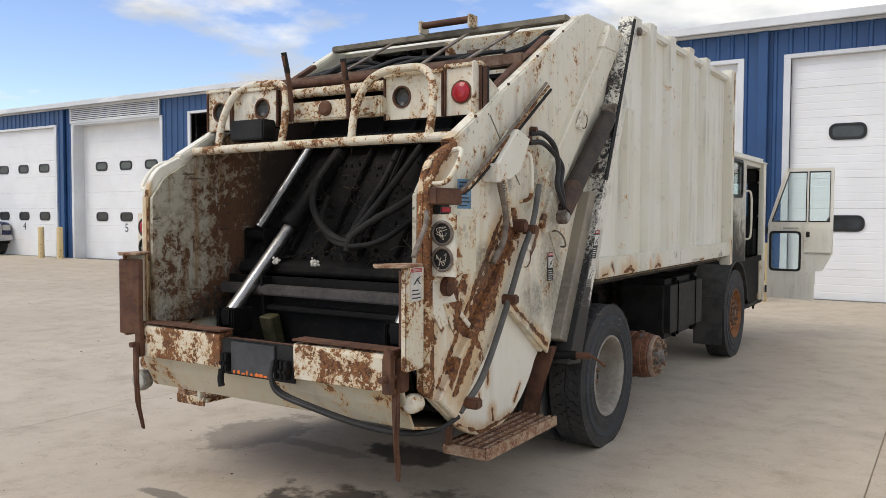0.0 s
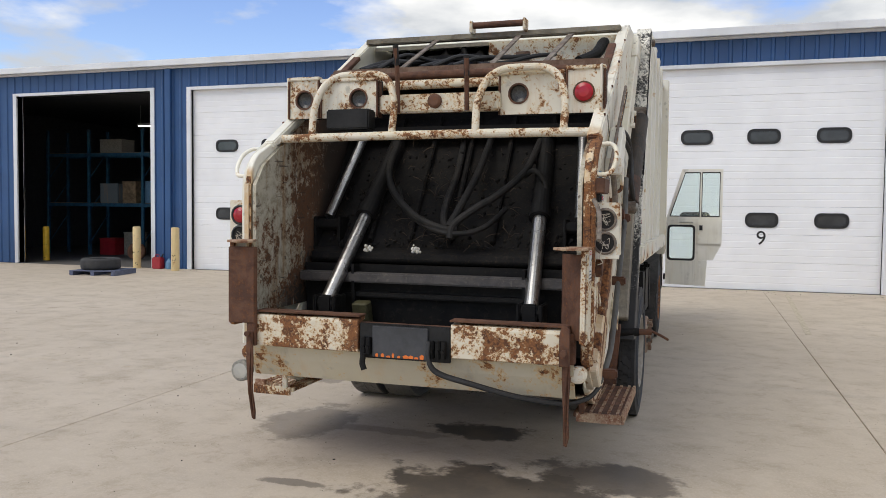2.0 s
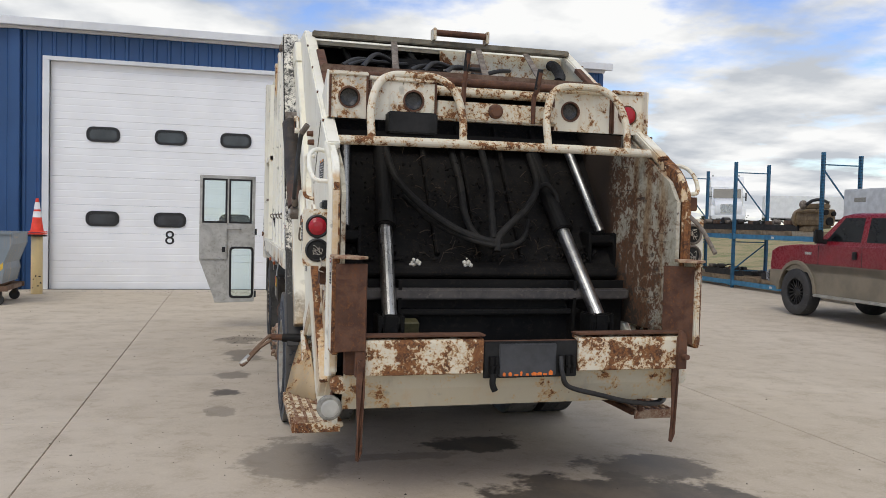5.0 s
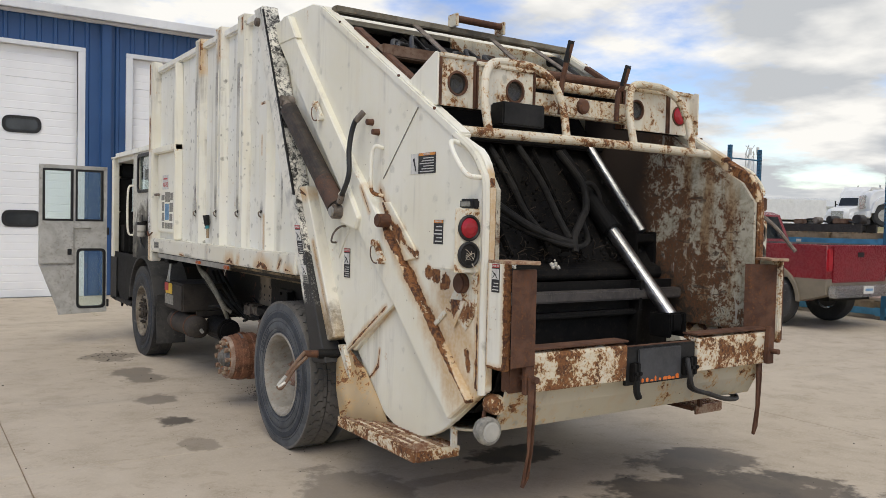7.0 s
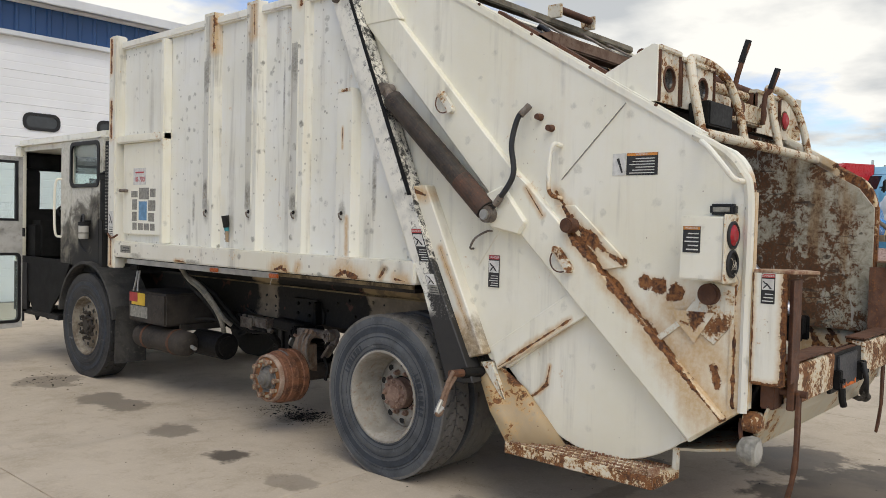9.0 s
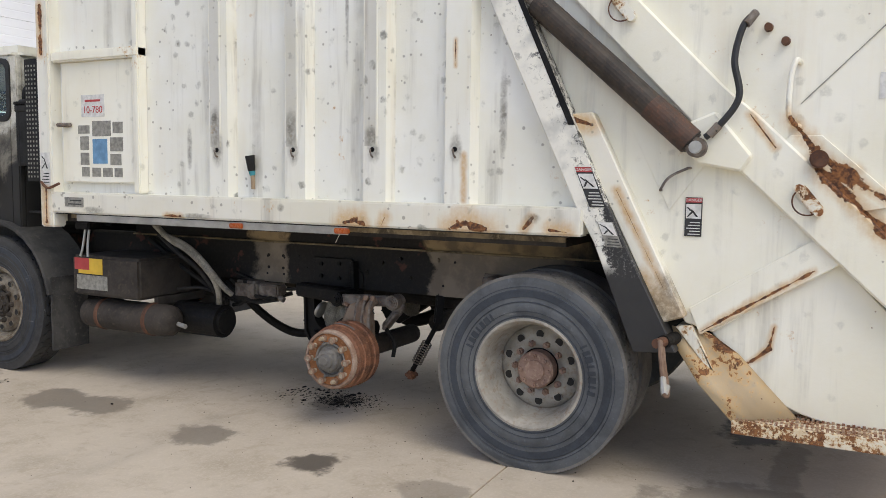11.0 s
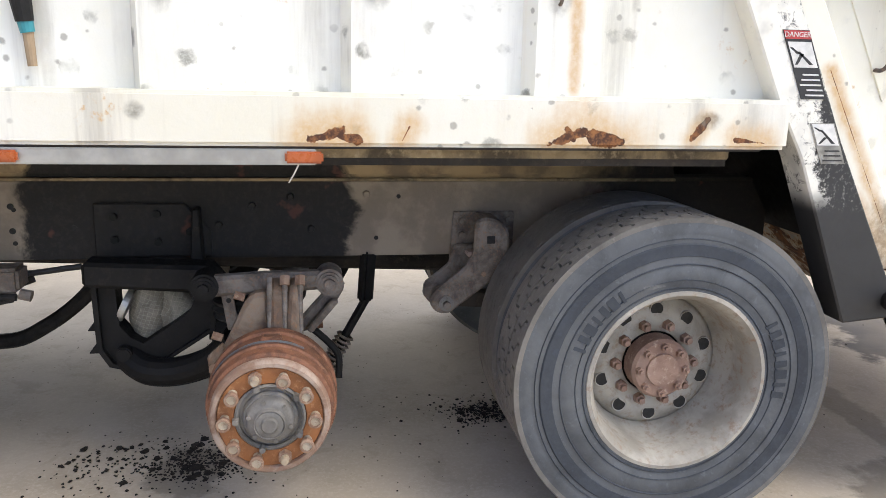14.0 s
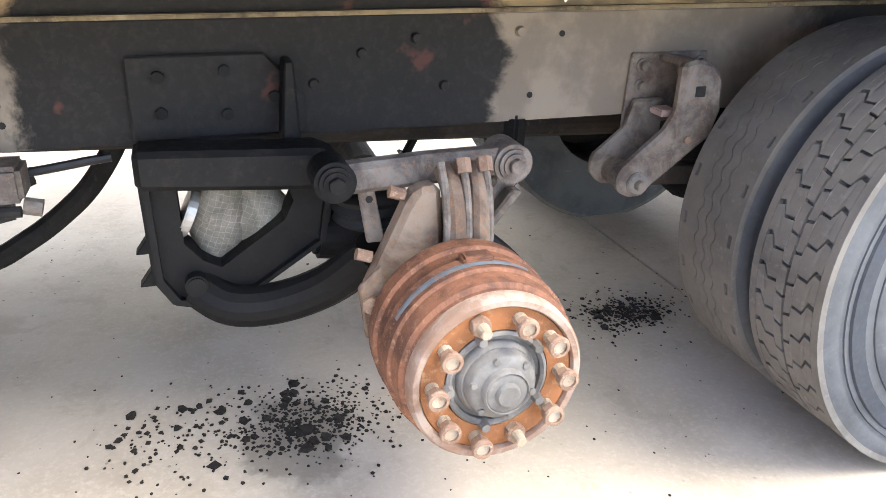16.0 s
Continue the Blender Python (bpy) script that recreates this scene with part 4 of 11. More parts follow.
def siding_strip(x0, x1, z0, z1, y, name="wall_front"):
    """Ribbed steel siding facing -y."""
    bm = bmesh.new()
    step, pts = 0.305, []
    x = math.floor(x0 / step) * step
    while x < x1 + step:
        for dx, dy in ((0.0, 0.0), (0.10, 0.0), (0.125, 0.030), (0.18, 0.030), (0.205, 0.0)):
            if x0 < x + dx < x1:
                pts.append((x + dx, y - dy))
        x += step
    pts = [(x0, y)] + pts + [(x1, y)]
    lo = [bm.verts.new((px, py, z0)) for px, py in pts]
    hi = [bm.verts.new((px, py, z1)) for px, py in pts]
    back = [bm.verts.new(p) for p in ((x0, y + 0.2, z0), (x1, y + 0.2, z0), (x0, y + 0.2, z1), (x1, y + 0.2, z1))]
    for i in range(len(pts) - 1):
        bm.faces.new((lo[i], lo[i + 1], hi[i + 1], hi[i]))
    bm.faces.new((back[1], back[0], back[2], back[3]))
    bm.faces.new((back[0], lo[0], hi[0], back[2]))
    bm.faces.new((lo[-1], back[1], back[3], hi[-1]))
    bm.faces.new(lo[::-1] + [back[0], back[1]])
    bm.faces.new(hi + [back[3], back[2]])
    return tagged(part(name, bm, m_blue), label="blue ribbed steel siding of the workshop", category="wall", kind="structure")


edges = [LEFT] + [v for b in BAYS for v in b[:2]] + [MAN[0], MAN[1]] + [RIGHT]
for i in range(0, len(edges), 2):
    siding_strip(edges[i], edges[i + 1], GROUND, 5.12, FY, "wall_front_%d" % (i // 2 + 1))
siding_strip(LEFT, RIGHT, 5.12, EAVE, FY, "wall_front_top")
siding_strip(MAN[0], MAN[1], MAN[2], 5.12, FY, "wall_over_side_door")
for n, (x0, x1, y0, y1) in enumerate(((LEFT - 0.2, LEFT, FY, BACK), (RIGHT - 0.2, RIGHT - 0.002, FY + 0.2, BACK), (LEFT, RIGHT, BACK, BACK + 0.2))):
    tagged(part(("wall_west", "wall_east", "wall_north")[n], box(x0, x1, y0, y1, GROUND, EAVE), m_blue), label="blue steel wall of the workshop", category="wall", kind="structure")
# vertical ribs of the gable end, proud of it
bm = bmesh.new()
for k in range(50):
    y = FY + 0.35 + k * 0.305
    box(RIGHT - 0.01, RIGHT + 0.028, y, y + 0.07, GROUND, EAVE, 0, bm)
tagged(part("trim_east_ribs", bm, m_blue), label="ribs of the blue steel gable", category="wall", kind="structure")
tagged(part("floor_inside", box(LEFT, RIGHT - 0.2, FY, BACK, GROUND - 0.2, GROUND), m_dim_grey), label="dim workshop floor", category="floor", kind="structure")
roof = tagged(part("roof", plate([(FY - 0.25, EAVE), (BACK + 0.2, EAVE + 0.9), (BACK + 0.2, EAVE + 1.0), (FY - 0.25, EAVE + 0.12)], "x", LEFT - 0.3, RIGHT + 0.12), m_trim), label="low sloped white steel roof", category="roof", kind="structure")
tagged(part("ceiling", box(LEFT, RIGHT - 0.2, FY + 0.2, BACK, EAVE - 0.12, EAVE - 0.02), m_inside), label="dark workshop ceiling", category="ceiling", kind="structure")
tagged(part("trim_eave", box(LEFT - 0.3, RIGHT + 0.16, FY - 0.33, FY - 0.255, EAVE - 0.03, EAVE + 0.15, 0.012), m_trim), label="white steel gutter along the eave", category="trim", kind="structure")
tagged(part("trim_eave_lower", box(LEFT, RIGHT + 0.03, FY - 0.12, FY - 0.034, EAVE - 0.07, EAVE - 0.002, 0.008), m_trim), label="white trim under the eave", category="trim", kind="structure")
tagged(part("trim_corner", box(RIGHT - 0.10, RIGHT + 0.034, FY - 0.036, FY + 0.10, GROUND, EAVE - 0.08, 0.004), m_blue), label="blue corner flashing", category="trim", kind="structure")
# downpipes of the building, in the blue of the siding
for x in (-25.98, -13.03, -6.42, -0.08):
    tagged(part("trim_downpipe", box(x - 0.10, x + 0.10, FY - 0.13, FY - 0.032, GROUND + 0.02, EAVE - 0.08, 0.012), m_blue), label="square blue downpipe on the siding", category="downpipe", kind="structure")
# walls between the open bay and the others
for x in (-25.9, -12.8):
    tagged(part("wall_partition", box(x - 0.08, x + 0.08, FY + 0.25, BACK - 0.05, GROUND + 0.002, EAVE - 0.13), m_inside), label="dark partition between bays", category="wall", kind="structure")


def door_trim(x0, x1, top, name, deep=0.0):
    """White steel trim round a door opening."""
    w = 0.14
    bm = box(x0 - w, x0, FY - 0.05, FY + 0.22 + deep, GROUND, top, 0.006)
    box(x1, x1 + w, FY - 0.05, FY + 0.22 + deep, GROUND, top, 0.006, bm)
    box(x0 - w, x1 + w, FY - 0.052, FY + 0.22 + deep, top, top + 0.09, 0.006, bm)
    return tagged(part(name, bm, m_trim), label="white steel trim round a bay door", category="trim", kind="structure")


def bay_door(x0, x1, top, number, name, recess=0.10):
    """A closed overhead door of ribbed white sections with two rows of rounded windows."""
    y = FY + recess
    d = tagged(new(name), label="closed white overhead door with ribbed sections" + (" numbered " + number if number else ""), category="overhead door", group="bay doors", kind="structure")
    count, h = 8, (top - GROUND) / 8
    for k in range(count):
        bm = bmesh.new()
        z0, z1 = GROUND + k * h + 0.0015, GROUND + (k + 1) * h - 0.0015
        prof = [(y - 0.006, z0), (y - 0.012, z0 + 0.006)]
        ribs = 4
        for r in range(1, ribs):
            zc = z0 + (z1 - z0) * r / ribs
            prof += [(y - 0.012, zc - 0.014), (y - 0.0085, zc), (y - 0.012, zc + 0.014)]
        prof += [(y - 0.012, z1 - 0.006), (y - 0.006, z1), (y + 0.04, z1), (y + 0.04, z0)]
        part("panel", plate(prof, "x", x0, x1), m_door, d)
    w = (x1 - x0)
    for row, z in ((0, 1.57), (1, 3.50)):
        for k in range(4):
            cx = x0 + w * (0.225 + 0.29 * k) if w < 0 else x0 + 1.12 + 1.475 * k
            if cx > x1 - 0.3:
                continue
            out, mid, inn = rounded(0.72, 0.345, 0.14), rounded(0.66, 0.285, 0.12), rounded(0.60, 0.235, 0.10)
            sh = lambda pts: [(px + cx, pz + z) for px, pz in pts]
            win = part("window", ring_plate(sh(out), sh(inn), "y", y - 0.035, y - 0.008), m_gasket, d, "black rubber window gasket")
            part("pane", plate(sh(mid), "y", y - 0.022, y - 0.014), m_pane_dark, win)
    if number:
        lettering("number", number, 0.46, m_number, d, pose(x0 + 1.12 + 1.475, y - 0.016, 1.14, 90, 0, 0), label="black stencilled bay number")
    return d


numbers = ["4", "5", None, "7", "8", "9"]
for k, (x0, x1, top) in enumerate(BAYS):
    deep = 0.35 if k == 1 else 0.0
    door_trim(x0, x1, top, "trim_bay_%d" % (k + 1), deep)
    if deep:
        tagged(part("trim_reveal", box(x0 - 0.004, x0 + 0.012, FY - 0.03, FY + 0.415, GROUND + 0.003, top - 0.004), m_trim), label="white lining of a deep door reveal", category="trim", kind="structure")
    if numbers[k]:
        bay_door(x0, x1, top, numbers[k], "door_%d" % (k + 1), 0.42 if k == 1 else 0.10)


def louvre(x0, x1, z0, z1, slats, name):
    lv = tagged(new(name), label="white steel louvre vent with slanted blades", category="vent", kind="structure")
    bm = box(x0, x0 + 0.05, FY - 0.09, FY - 0.035, z0, z1)
    box(x1 - 0.05, x1, FY - 0.09, FY - 0.035, z0, z1, 0, bm)
    box(x0, x1, FY - 0.092, FY - 0.035, z1 - 0.05, z1 + 0.002, 0, bm)
    box(x0, x1, FY - 0.092, FY - 0.035, z0 - 0.002, z0 + 0.05, 0, bm)
    part("frame", bm, m_trim, lv)
    # grey sheet whose colour stands for the shadow between the blades
    part("backing", box(x0 + 0.02, x1 - 0.02, FY - 0.045, FY - 0.036, z0 + 0.02, z1 - 0.02), m_dim_grey, lv)
    h = (z1 - z0 - 0.1) / slats
    for k in range(slats):
        z = z0 + 0.05 + h * k
        part("slat", plate([(FY - 0.088, z + 0.01), (FY - 0.083, z + 0.005), (FY - 0.06, z + h * 0.70), (FY - 0.065, z + h * 0.73)], "x", x0 + 0.045, x1 - 0.045), m_trim, lv)


louvre(5.82, 7.15, 3.35, 5.17, 13, "vent_east")
louvre(-25.5, -20.2, 5.16, 5.76, 7, "vent_west")

# side door: frame, an open leaf, and the dim store behind it
bm = box(MAN[0] - 0.05, MAN[0], FY - 0.045, FY + 0.20, GROUND, MAN[2], 0.004)
box(MAN[1], MAN[1] + 0.05, FY - 0.045, FY + 0.20, GROUND, MAN[2], 0.004, bm)
box(MAN[0] - 0.05, MAN[1] + 0.05, FY - 0.046, FY + 0.20, MAN[2], MAN[2] + 0.05, 0.004, bm)
tagged(part("trim_side_door", bm, m_trim), label="white steel door frame", category="trim", kind="structure")
leaf = tagged(part("door_side", box(-0.92, 0.0, -0.022, 0.022, 0.02, 2.2, 0.006), m_door), label="white steel side door standing open", category="door", kind="structure")
part("door_handle", tube([(-0.86, -0.022, 1.0), (-0.86, -0.07, 1.0), (-0.78, -0.075, 1.0)], 0.011, 8, 3), m_chrome, leaf, "steel lever handle")
leaf.matrix_world = pose(MAN[1] + 0.03, FY - 0.06, GROUND, 0, 0, 95)
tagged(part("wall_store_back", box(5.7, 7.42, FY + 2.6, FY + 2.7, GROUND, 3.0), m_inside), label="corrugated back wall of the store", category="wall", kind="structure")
# rib colour taken dark so that the store looks dim
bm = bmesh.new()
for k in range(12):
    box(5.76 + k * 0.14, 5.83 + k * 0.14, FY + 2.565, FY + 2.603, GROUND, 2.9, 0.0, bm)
tagged(part("trim_store_ribs", bm, m_dim_grey), label="ribs of the store lining with the dimness put into their grey", category="wall", kind="structure")
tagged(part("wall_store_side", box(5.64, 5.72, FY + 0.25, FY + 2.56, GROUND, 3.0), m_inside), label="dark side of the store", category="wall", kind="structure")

# ---- the refuse truck: body ----
truck = thing("garbage_truck", "old white rear-loading garbage truck with rusted tailgate and missing wheels", "truck")
SIDE, RIB, RAIL = 1.22, 1.285, 1.315
TOP, BASE = 3.39, 1.27


def xbox(s, a, b, *rest, **kw):
    """A box on the side s of the truck, a and b metres out from its middle."""
    return box(min(s * a, s * b), max(s * a, s * b), *rest, **kw)


def rear_line(z):
    """y of the slanted rear end of the body at a height."""
    return 2.225 + (z - 1.41) * 0.455


def label_at(name, y0, y1, z0, z1, s, x, parent, header, head_mat, body_mat, lines, lean=0.0, picture=True):
    """A pasted safety label on a side of the truck: header, picture field and rows of bars."""
    lab = part(name, plate([(y0 + lean * (z0 - z1), z0), (y1 + lean * (z0 - z1), z0), (y1, z1), (y0, z1)], "x", s * x, s * (x + 0.002)), body_mat, parent, "pasted safety label with small print")
    h, w = z1 - z0, y1 - y0
    sk = lambda z: lean * (z - z1)
    bar = lambda n, a, b, c, d, m: part(n, plate([(y0 + a * w + sk(z0 + c * h), z0 + c * h), (y0 + b * w + sk(z0 + c * h), z0 + c * h), (y0 + b * w + sk(z0 + d * h), z0 + d * h), (y0 + a * w + sk(z0 + d * h), z0 + d * h)], "x", s * (x + 0.001), s * (x + 0.0035)), m, lab)
    top = 1.0
    if header:
        bar("header", 0.02, 0.98, 0.87, 0.99, head_mat)
        m = Matrix.Translation((s * (x + 0.004), (y0 + y1) / 2 + sk(z1 - 0.07 * h), z1 - 0.07 * h)) @ (Euler((math.pi / 2, 0, -math.pi / 2)) if s < 0 else Euler((math.pi / 2, 0, math.pi / 2))).to_matrix().to_4x4()
        lettering("word", header, 0.105 * h if h > w else 0.13 * h, m_label_white, lab, m, 0.0006)
        top = 0.85
    if picture:
        bar("picture", 0.06, 0.94, 0.46, top - 0.02, m_label_white)
        for pa, pb, za, zb in ((0.20, 0.58, 0.50, top - 0.16), (0.44, 0.80, 0.66, 0.50), (0.56, 0.82, top - 0.20, top - 0.10)):
            ya, yb, u, v = y0 + pa * w, y0 + pb * w, z0 + za * h, z0 + zb * h
            part("picture_sign", plate([(ya + sk(u), u), (ya + 0.16 * w + sk(u), u), (yb + 0.10 * w + sk(v), v), (yb + sk(v), v)], "x", s * (x + 0.001), s * (x + 0.0036)), m_label_black, lab)
        top = 0.42
    for k in range(lines):
        z = top - (k + 1) * top / (lines + 0.6)
        bar("print", 0.10, 0.70 + 0.2 * ((k * 7) % 3) / 2, z, z + 0.35 * top / (lines + 1), m_label_white if body_mat is m_label_black else m_label_black)
    return lab


for s in (-1, 1):
    wall = part("body_side", plate([(rear_line(1.3) - 0.05, 1.3), (6.42, 1.3), (6.42, TOP - 0.05), (rear_line(TOP) - 0.05, TOP - 0.05)], "x", s * (SIDE - 0.03), s * SIDE), m_white_wall_sooty if s < 0 else m_white_clean, truck)
    part("lower_rail", xbox(s, 1.18, RAIL, 2.22, 6.44, BASE, 1.425, soft=0.012), m_white_rail, wall, "rusting white bottom rail")
    part("rail_lip", xbox(s, 1.19, RAIL - 0.018, 2.30, 6.40, BASE - 0.008, BASE + 0.004, soft=0.003), m_frame, wall)
    part("top_rail", xbox(s, 1.1, 1.262, 3.15, 6.44, TOP - 0.07, TOP, soft=0.012), m_white_clean, wall)
    for n, y in enumerate((5.36, 4.73, 4.105, 3.52, 2.972)):
        if s < 0 and n == 0:
            continue
        top = TOP + 0.03 if y > 3.2 else 2.62
        bm = bmesh.new()
        loops = []
        shape = ((-0.108, -0.005), (-0.078, RIB - SIDE), (0.078, RIB - SIDE), (0.108, -0.005))
        for z in (1.42, top):
            loops.append([bm.verts.new((s * (SIDE + d), y + dy, z)) for dy, d in shape])
        for k in range(3):
            bm.faces.new((loops[0][k], loops[0][k + 1], loops[1][k + 1], loops[1][k]))
        bm.faces.new(loops[1]), bm.faces.new(loops[0][::-1])
        rib = part("rib", bevel(bm, 0.012, 2), m_white_rib_sooty if s < 0 else m_white_rib, wall)
        if s < 0:
            # a tie hook in a dark hole on each rib, and above it an inset strip toned for shade and grime
            part("tie_hole", rod((s * (RIB - 0.004), y + 0.015, 1.735), (s * (RIB + 0.003), y + 0.015, 1.735), 0.015, 0.015, 12), m_grease, rib)
            part("tie_hook", tube([(s * RIB, y + 0.028, 1.735), (s * (RIB + 0.022), y + 0.018, 1.728), (s * (RIB + 0.018), y + 0.012, 1.70), (s * RIB, y + 0.012, 1.69)], 0.006, 6, 3), m_dirtsteel, rib)
            if n < 4:
                part("inset_strip", box(-RIB - 0.0015, -RIB + 0.004, y - 0.008, y + 0.070, 1.755, 3.02, 0.001), m_slot_shaded, rib)
                part("inset_edge", box(-RIB - 0.005, -RIB + 0.004, y - 0.020, y - 0.008, 1.75, 3.04, 0.002), m_white_rib_sooty, rib)
        # rusted cap and flange at the head of the rib
        part("rib_cap", xbox(s, SIDE + 0.001, RIB + 0.003, y - 0.075, y + 0.075, top - 0.025, top + 0.004, soft=0.004), m_white_rusty if s < 0 else m_white_rib, rib)
    poly = [(1.715, 0.70), (1.935, 0.68), (rear_line(1.24) + 0.01, 1.24), (rear_line(1.43) + 0.03, 1.43), (rear_line(TOP) + 0.05, TOP), (rear_line(TOP) - 0.145, TOP), (rear_line(1.30) - 0.15, 1.30)]
    part("end_frame", plate(poly, "x", s * 1.17, s * 1.300, 0.006), m_end, wall, "grease-blackened slanted end frame")
    # a proud black strip stands for the shadow in the tailgate gap
    gap, gz = (0.050, 1.86) if s < 0 else (0.095, 2.02)
    part("hinge_gap", plate([(rear_line(z) - 0.150 + d, z) for z, d in ((gz, 0.0), (gz, gap * 0.7), (TOP - 0.03, gap * 0.5), (TOP - 0.03, 0.0))], "x", s * 1.296, s * 1.3025), m_grease, wall, "black strip painted as the shadowed gap beside the tailgate")
    part("front_post", xbox(s, 1.2, 1.32, 6.33, 6.47, 1.16, TOP + 0.06, soft=0.012), m_post, wall)
    part("hinge_pin", rod((s * 1.05, 3.06, 3.27), (s * 1.33, 3.06, 3.27), 0.035, seg=16, soft=0.006), m_dirtsteel, wall, "worn hinge pin")
part("body_roof", box(-1.16, 1.16, 3.3, 6.40, TOP - 0.09, TOP - 0.03), m_white_clean, truck)
part("body_front", box(-1.19, 1.19, 6.36, 6.42, 1.2, TOP - 0.05), m_white, truck)
part("body_floor", box(-1.17, 1.17, 2.35, 6.4, 1.20, 1.272), m_frame, truck)
for y in (2.75, 3.45, 4.15, 4.85, 5.55, 6.2):
    part("cross_member", box(-0.39, 0.39, y, y + 0.07, 1.10, 1.199), m_frame, truck)
part("body_rear_wall", plate([(2.75, 1.3), (2.80, 1.3), (3.48, TOP - 0.1), (3.42, TOP - 0.1)], "x", -1.17, 1.17), m_grease, truck)

# service door at the front of the left side
svc = part("service_door", box(-1.262, -1.215, 5.50, 6.27, 1.50, 2.385, 0.008), m_white, truck, "white service door with faded stickers")
bm = box(-1.30, -1.215, 5.44, 5.50, 1.43, TOP - 0.08, 0.008)
box(-1.305, -1.215, 5.44, 6.33, 2.385, 2.46, 0.012, bm)
part("door_frame", bm, m_white, svc)
part("latch", rod((-1.28, 6.16, 1.925), (-1.28, 6.30, 1.925), 0.016, seg=10, soft=0.003), m_dirtsteel, svc)
sheet = part("sticker", box(-1.2645, -1.2615, 5.82, 6.06, 1.98, 2.14), m_label_white, svc, "white sticker with red print")
lettering("number", "10-780", 0.072, m_label_red, sheet, pose(-1.265, 5.94, 2.03, 90, 0, -90), 0.0008)
part("print", box(-1.2655, -1.2625, 5.86, 6.02, 2.09, 2.105), m_label_red, sheet)
for y0, y1, z0, z1, m in ((5.98, 6.1, 1.86, 1.92, m_label_grey), (5.76, 5.95, 1.84, 1.95, m_label_grey), (5.64, 5.74, 1.86, 1.94, m_label_grey), (5.80, 5.95, 1.64, 1.82, m_label_blue), (5.99, 6.08, 1.74, 1.84, m_label_grey),
                          (5.99, 6.08, 1.63, 1.72, m_label_grey), (5.64, 5.77, 1.73, 1.83, m_label_grey), (5.66, 5.77, 1.63, 1.71, m_label_grey), (5.99, 6.07, 1.545, 1.615, m_label_grey), (5.87, 5.96, 1.545, 1.61, m_label_grey), (5.75, 5.85, 1.545, 1.61, m_label_grey), (5.65, 5.73, 1.545, 1.61, m_label_grey)):
    part("sticker", box(-1.2645, -1.2615, y0, y1, z0, z1), m, svc)
label_at("warning_label", 6.345, 6.445, 1.48, 1.72, -1, 1.321, truck, "", m_label_red, m_label_white, 4)
label_at("warning_label", 6.0, 6.2, 1.32, 1.39, -1, 1.316, truck, "", m_label_red, m_label_grey, 2, picture=False)
part("chain", tube([(-1.33, 6.44, 1.50), (-1.335, 6.36, 1.455), (-1.33, 6.24, 1.49)], 0.01, 6, 5), m_rust, truck)

# side marker strip with amber lamps under the left rail
strip = part("marker_strip", box(-1.30, -1.285, 3.70, 6.1, 1.215, 1.262, 0.003), m_alu, truck, "aluminium strip for marker lamps")
for y in (3.735, 4.565):
    lamp = part("marker_lamp", box(-1.322, -1.30, y - 0.055, y + 0.055, 1.222, 1.256, 0.006), m_amber, strip, "amber side marker lamp")
part("loose_wire", tube([(-1.31, 3.75, 1.22), (-1.315, 3.765, 1.19), (-1.31, 3.78, 1.165)], 0.0025, 5, 4), m_wire, strip)
for y in (3.85, 4.7, 5.5):
    part("strip_hanger", box(-1.285, -1.20, y, y + 0.03, 1.225, 1.25), m_dirtsteel, strip)

# brush clipped to the left side
brush = part("hand_brush", rod((-1.25, 4.47, 1.48), (-1.25, 4.475, 1.575), 0.013, 0.015, 12), m_wood, truck, "worn scrub brush stuck in a clip")
part("bristles", rod((-1.252, 4.48, 1.60), (-1.262, 4.488, 1.70), 0.024, 0.032, 14), m_black, brush)
part("collar", rod((-1.25, 4.475, 1.57), (-1.252, 4.48, 1.605), 0.019, 0.022, 14), plain("teal_plastic", (0.03, 0.22, 0.26), 0.5), brush)

# ---- tailgate and hopper ----
def arc(cx, cy, r, a0, a1, n):
    return [(cx + r * math.cos(radians(a0 + (a1 - a0) * k / n)), cy + r * math.sin(radians(a0 + (a1 - a0) * k / n))) for k in range(n + 1)]


TG = 1.165
UPPER = [(0.09, 0.80), (0.09, 1.86)] + arc(0.33, 1.88, 0.24, 175, 125, 4) + [(0.38, 2.165), (0.80, 2.415), (2.16, 3.235), (2.32, 3.285), (2.88, 3.30), (3.02, 3.22), (2.34, 1.90), (1.70, 0.84), (1.56, 0.80), (1.0, 1.205), (0.38, 0.575)]
BULGE = [(1.02, 1.22), (1.60, 0.82)] + arc(0.90, 1.10, 0.715, -30, -130, 16) + [(0.40, 0.575)]
tailgate = part("tailgate", plate([(2.90, 3.22), (2.96, 3.22), (2.32, 1.9), (1.72, 0.86), (1.66, 0.86), (2.26, 1.9)], "x", -1.10, 1.10), m_grease, truck)
part("top_sheet", plate([(2.18, 3.18), (2.30, 3.245), (2.90, 3.26), (2.90, 3.22), (2.32, 3.205), (2.20, 3.15)], "x", -1.10, 1.10), m_white, tailgate)
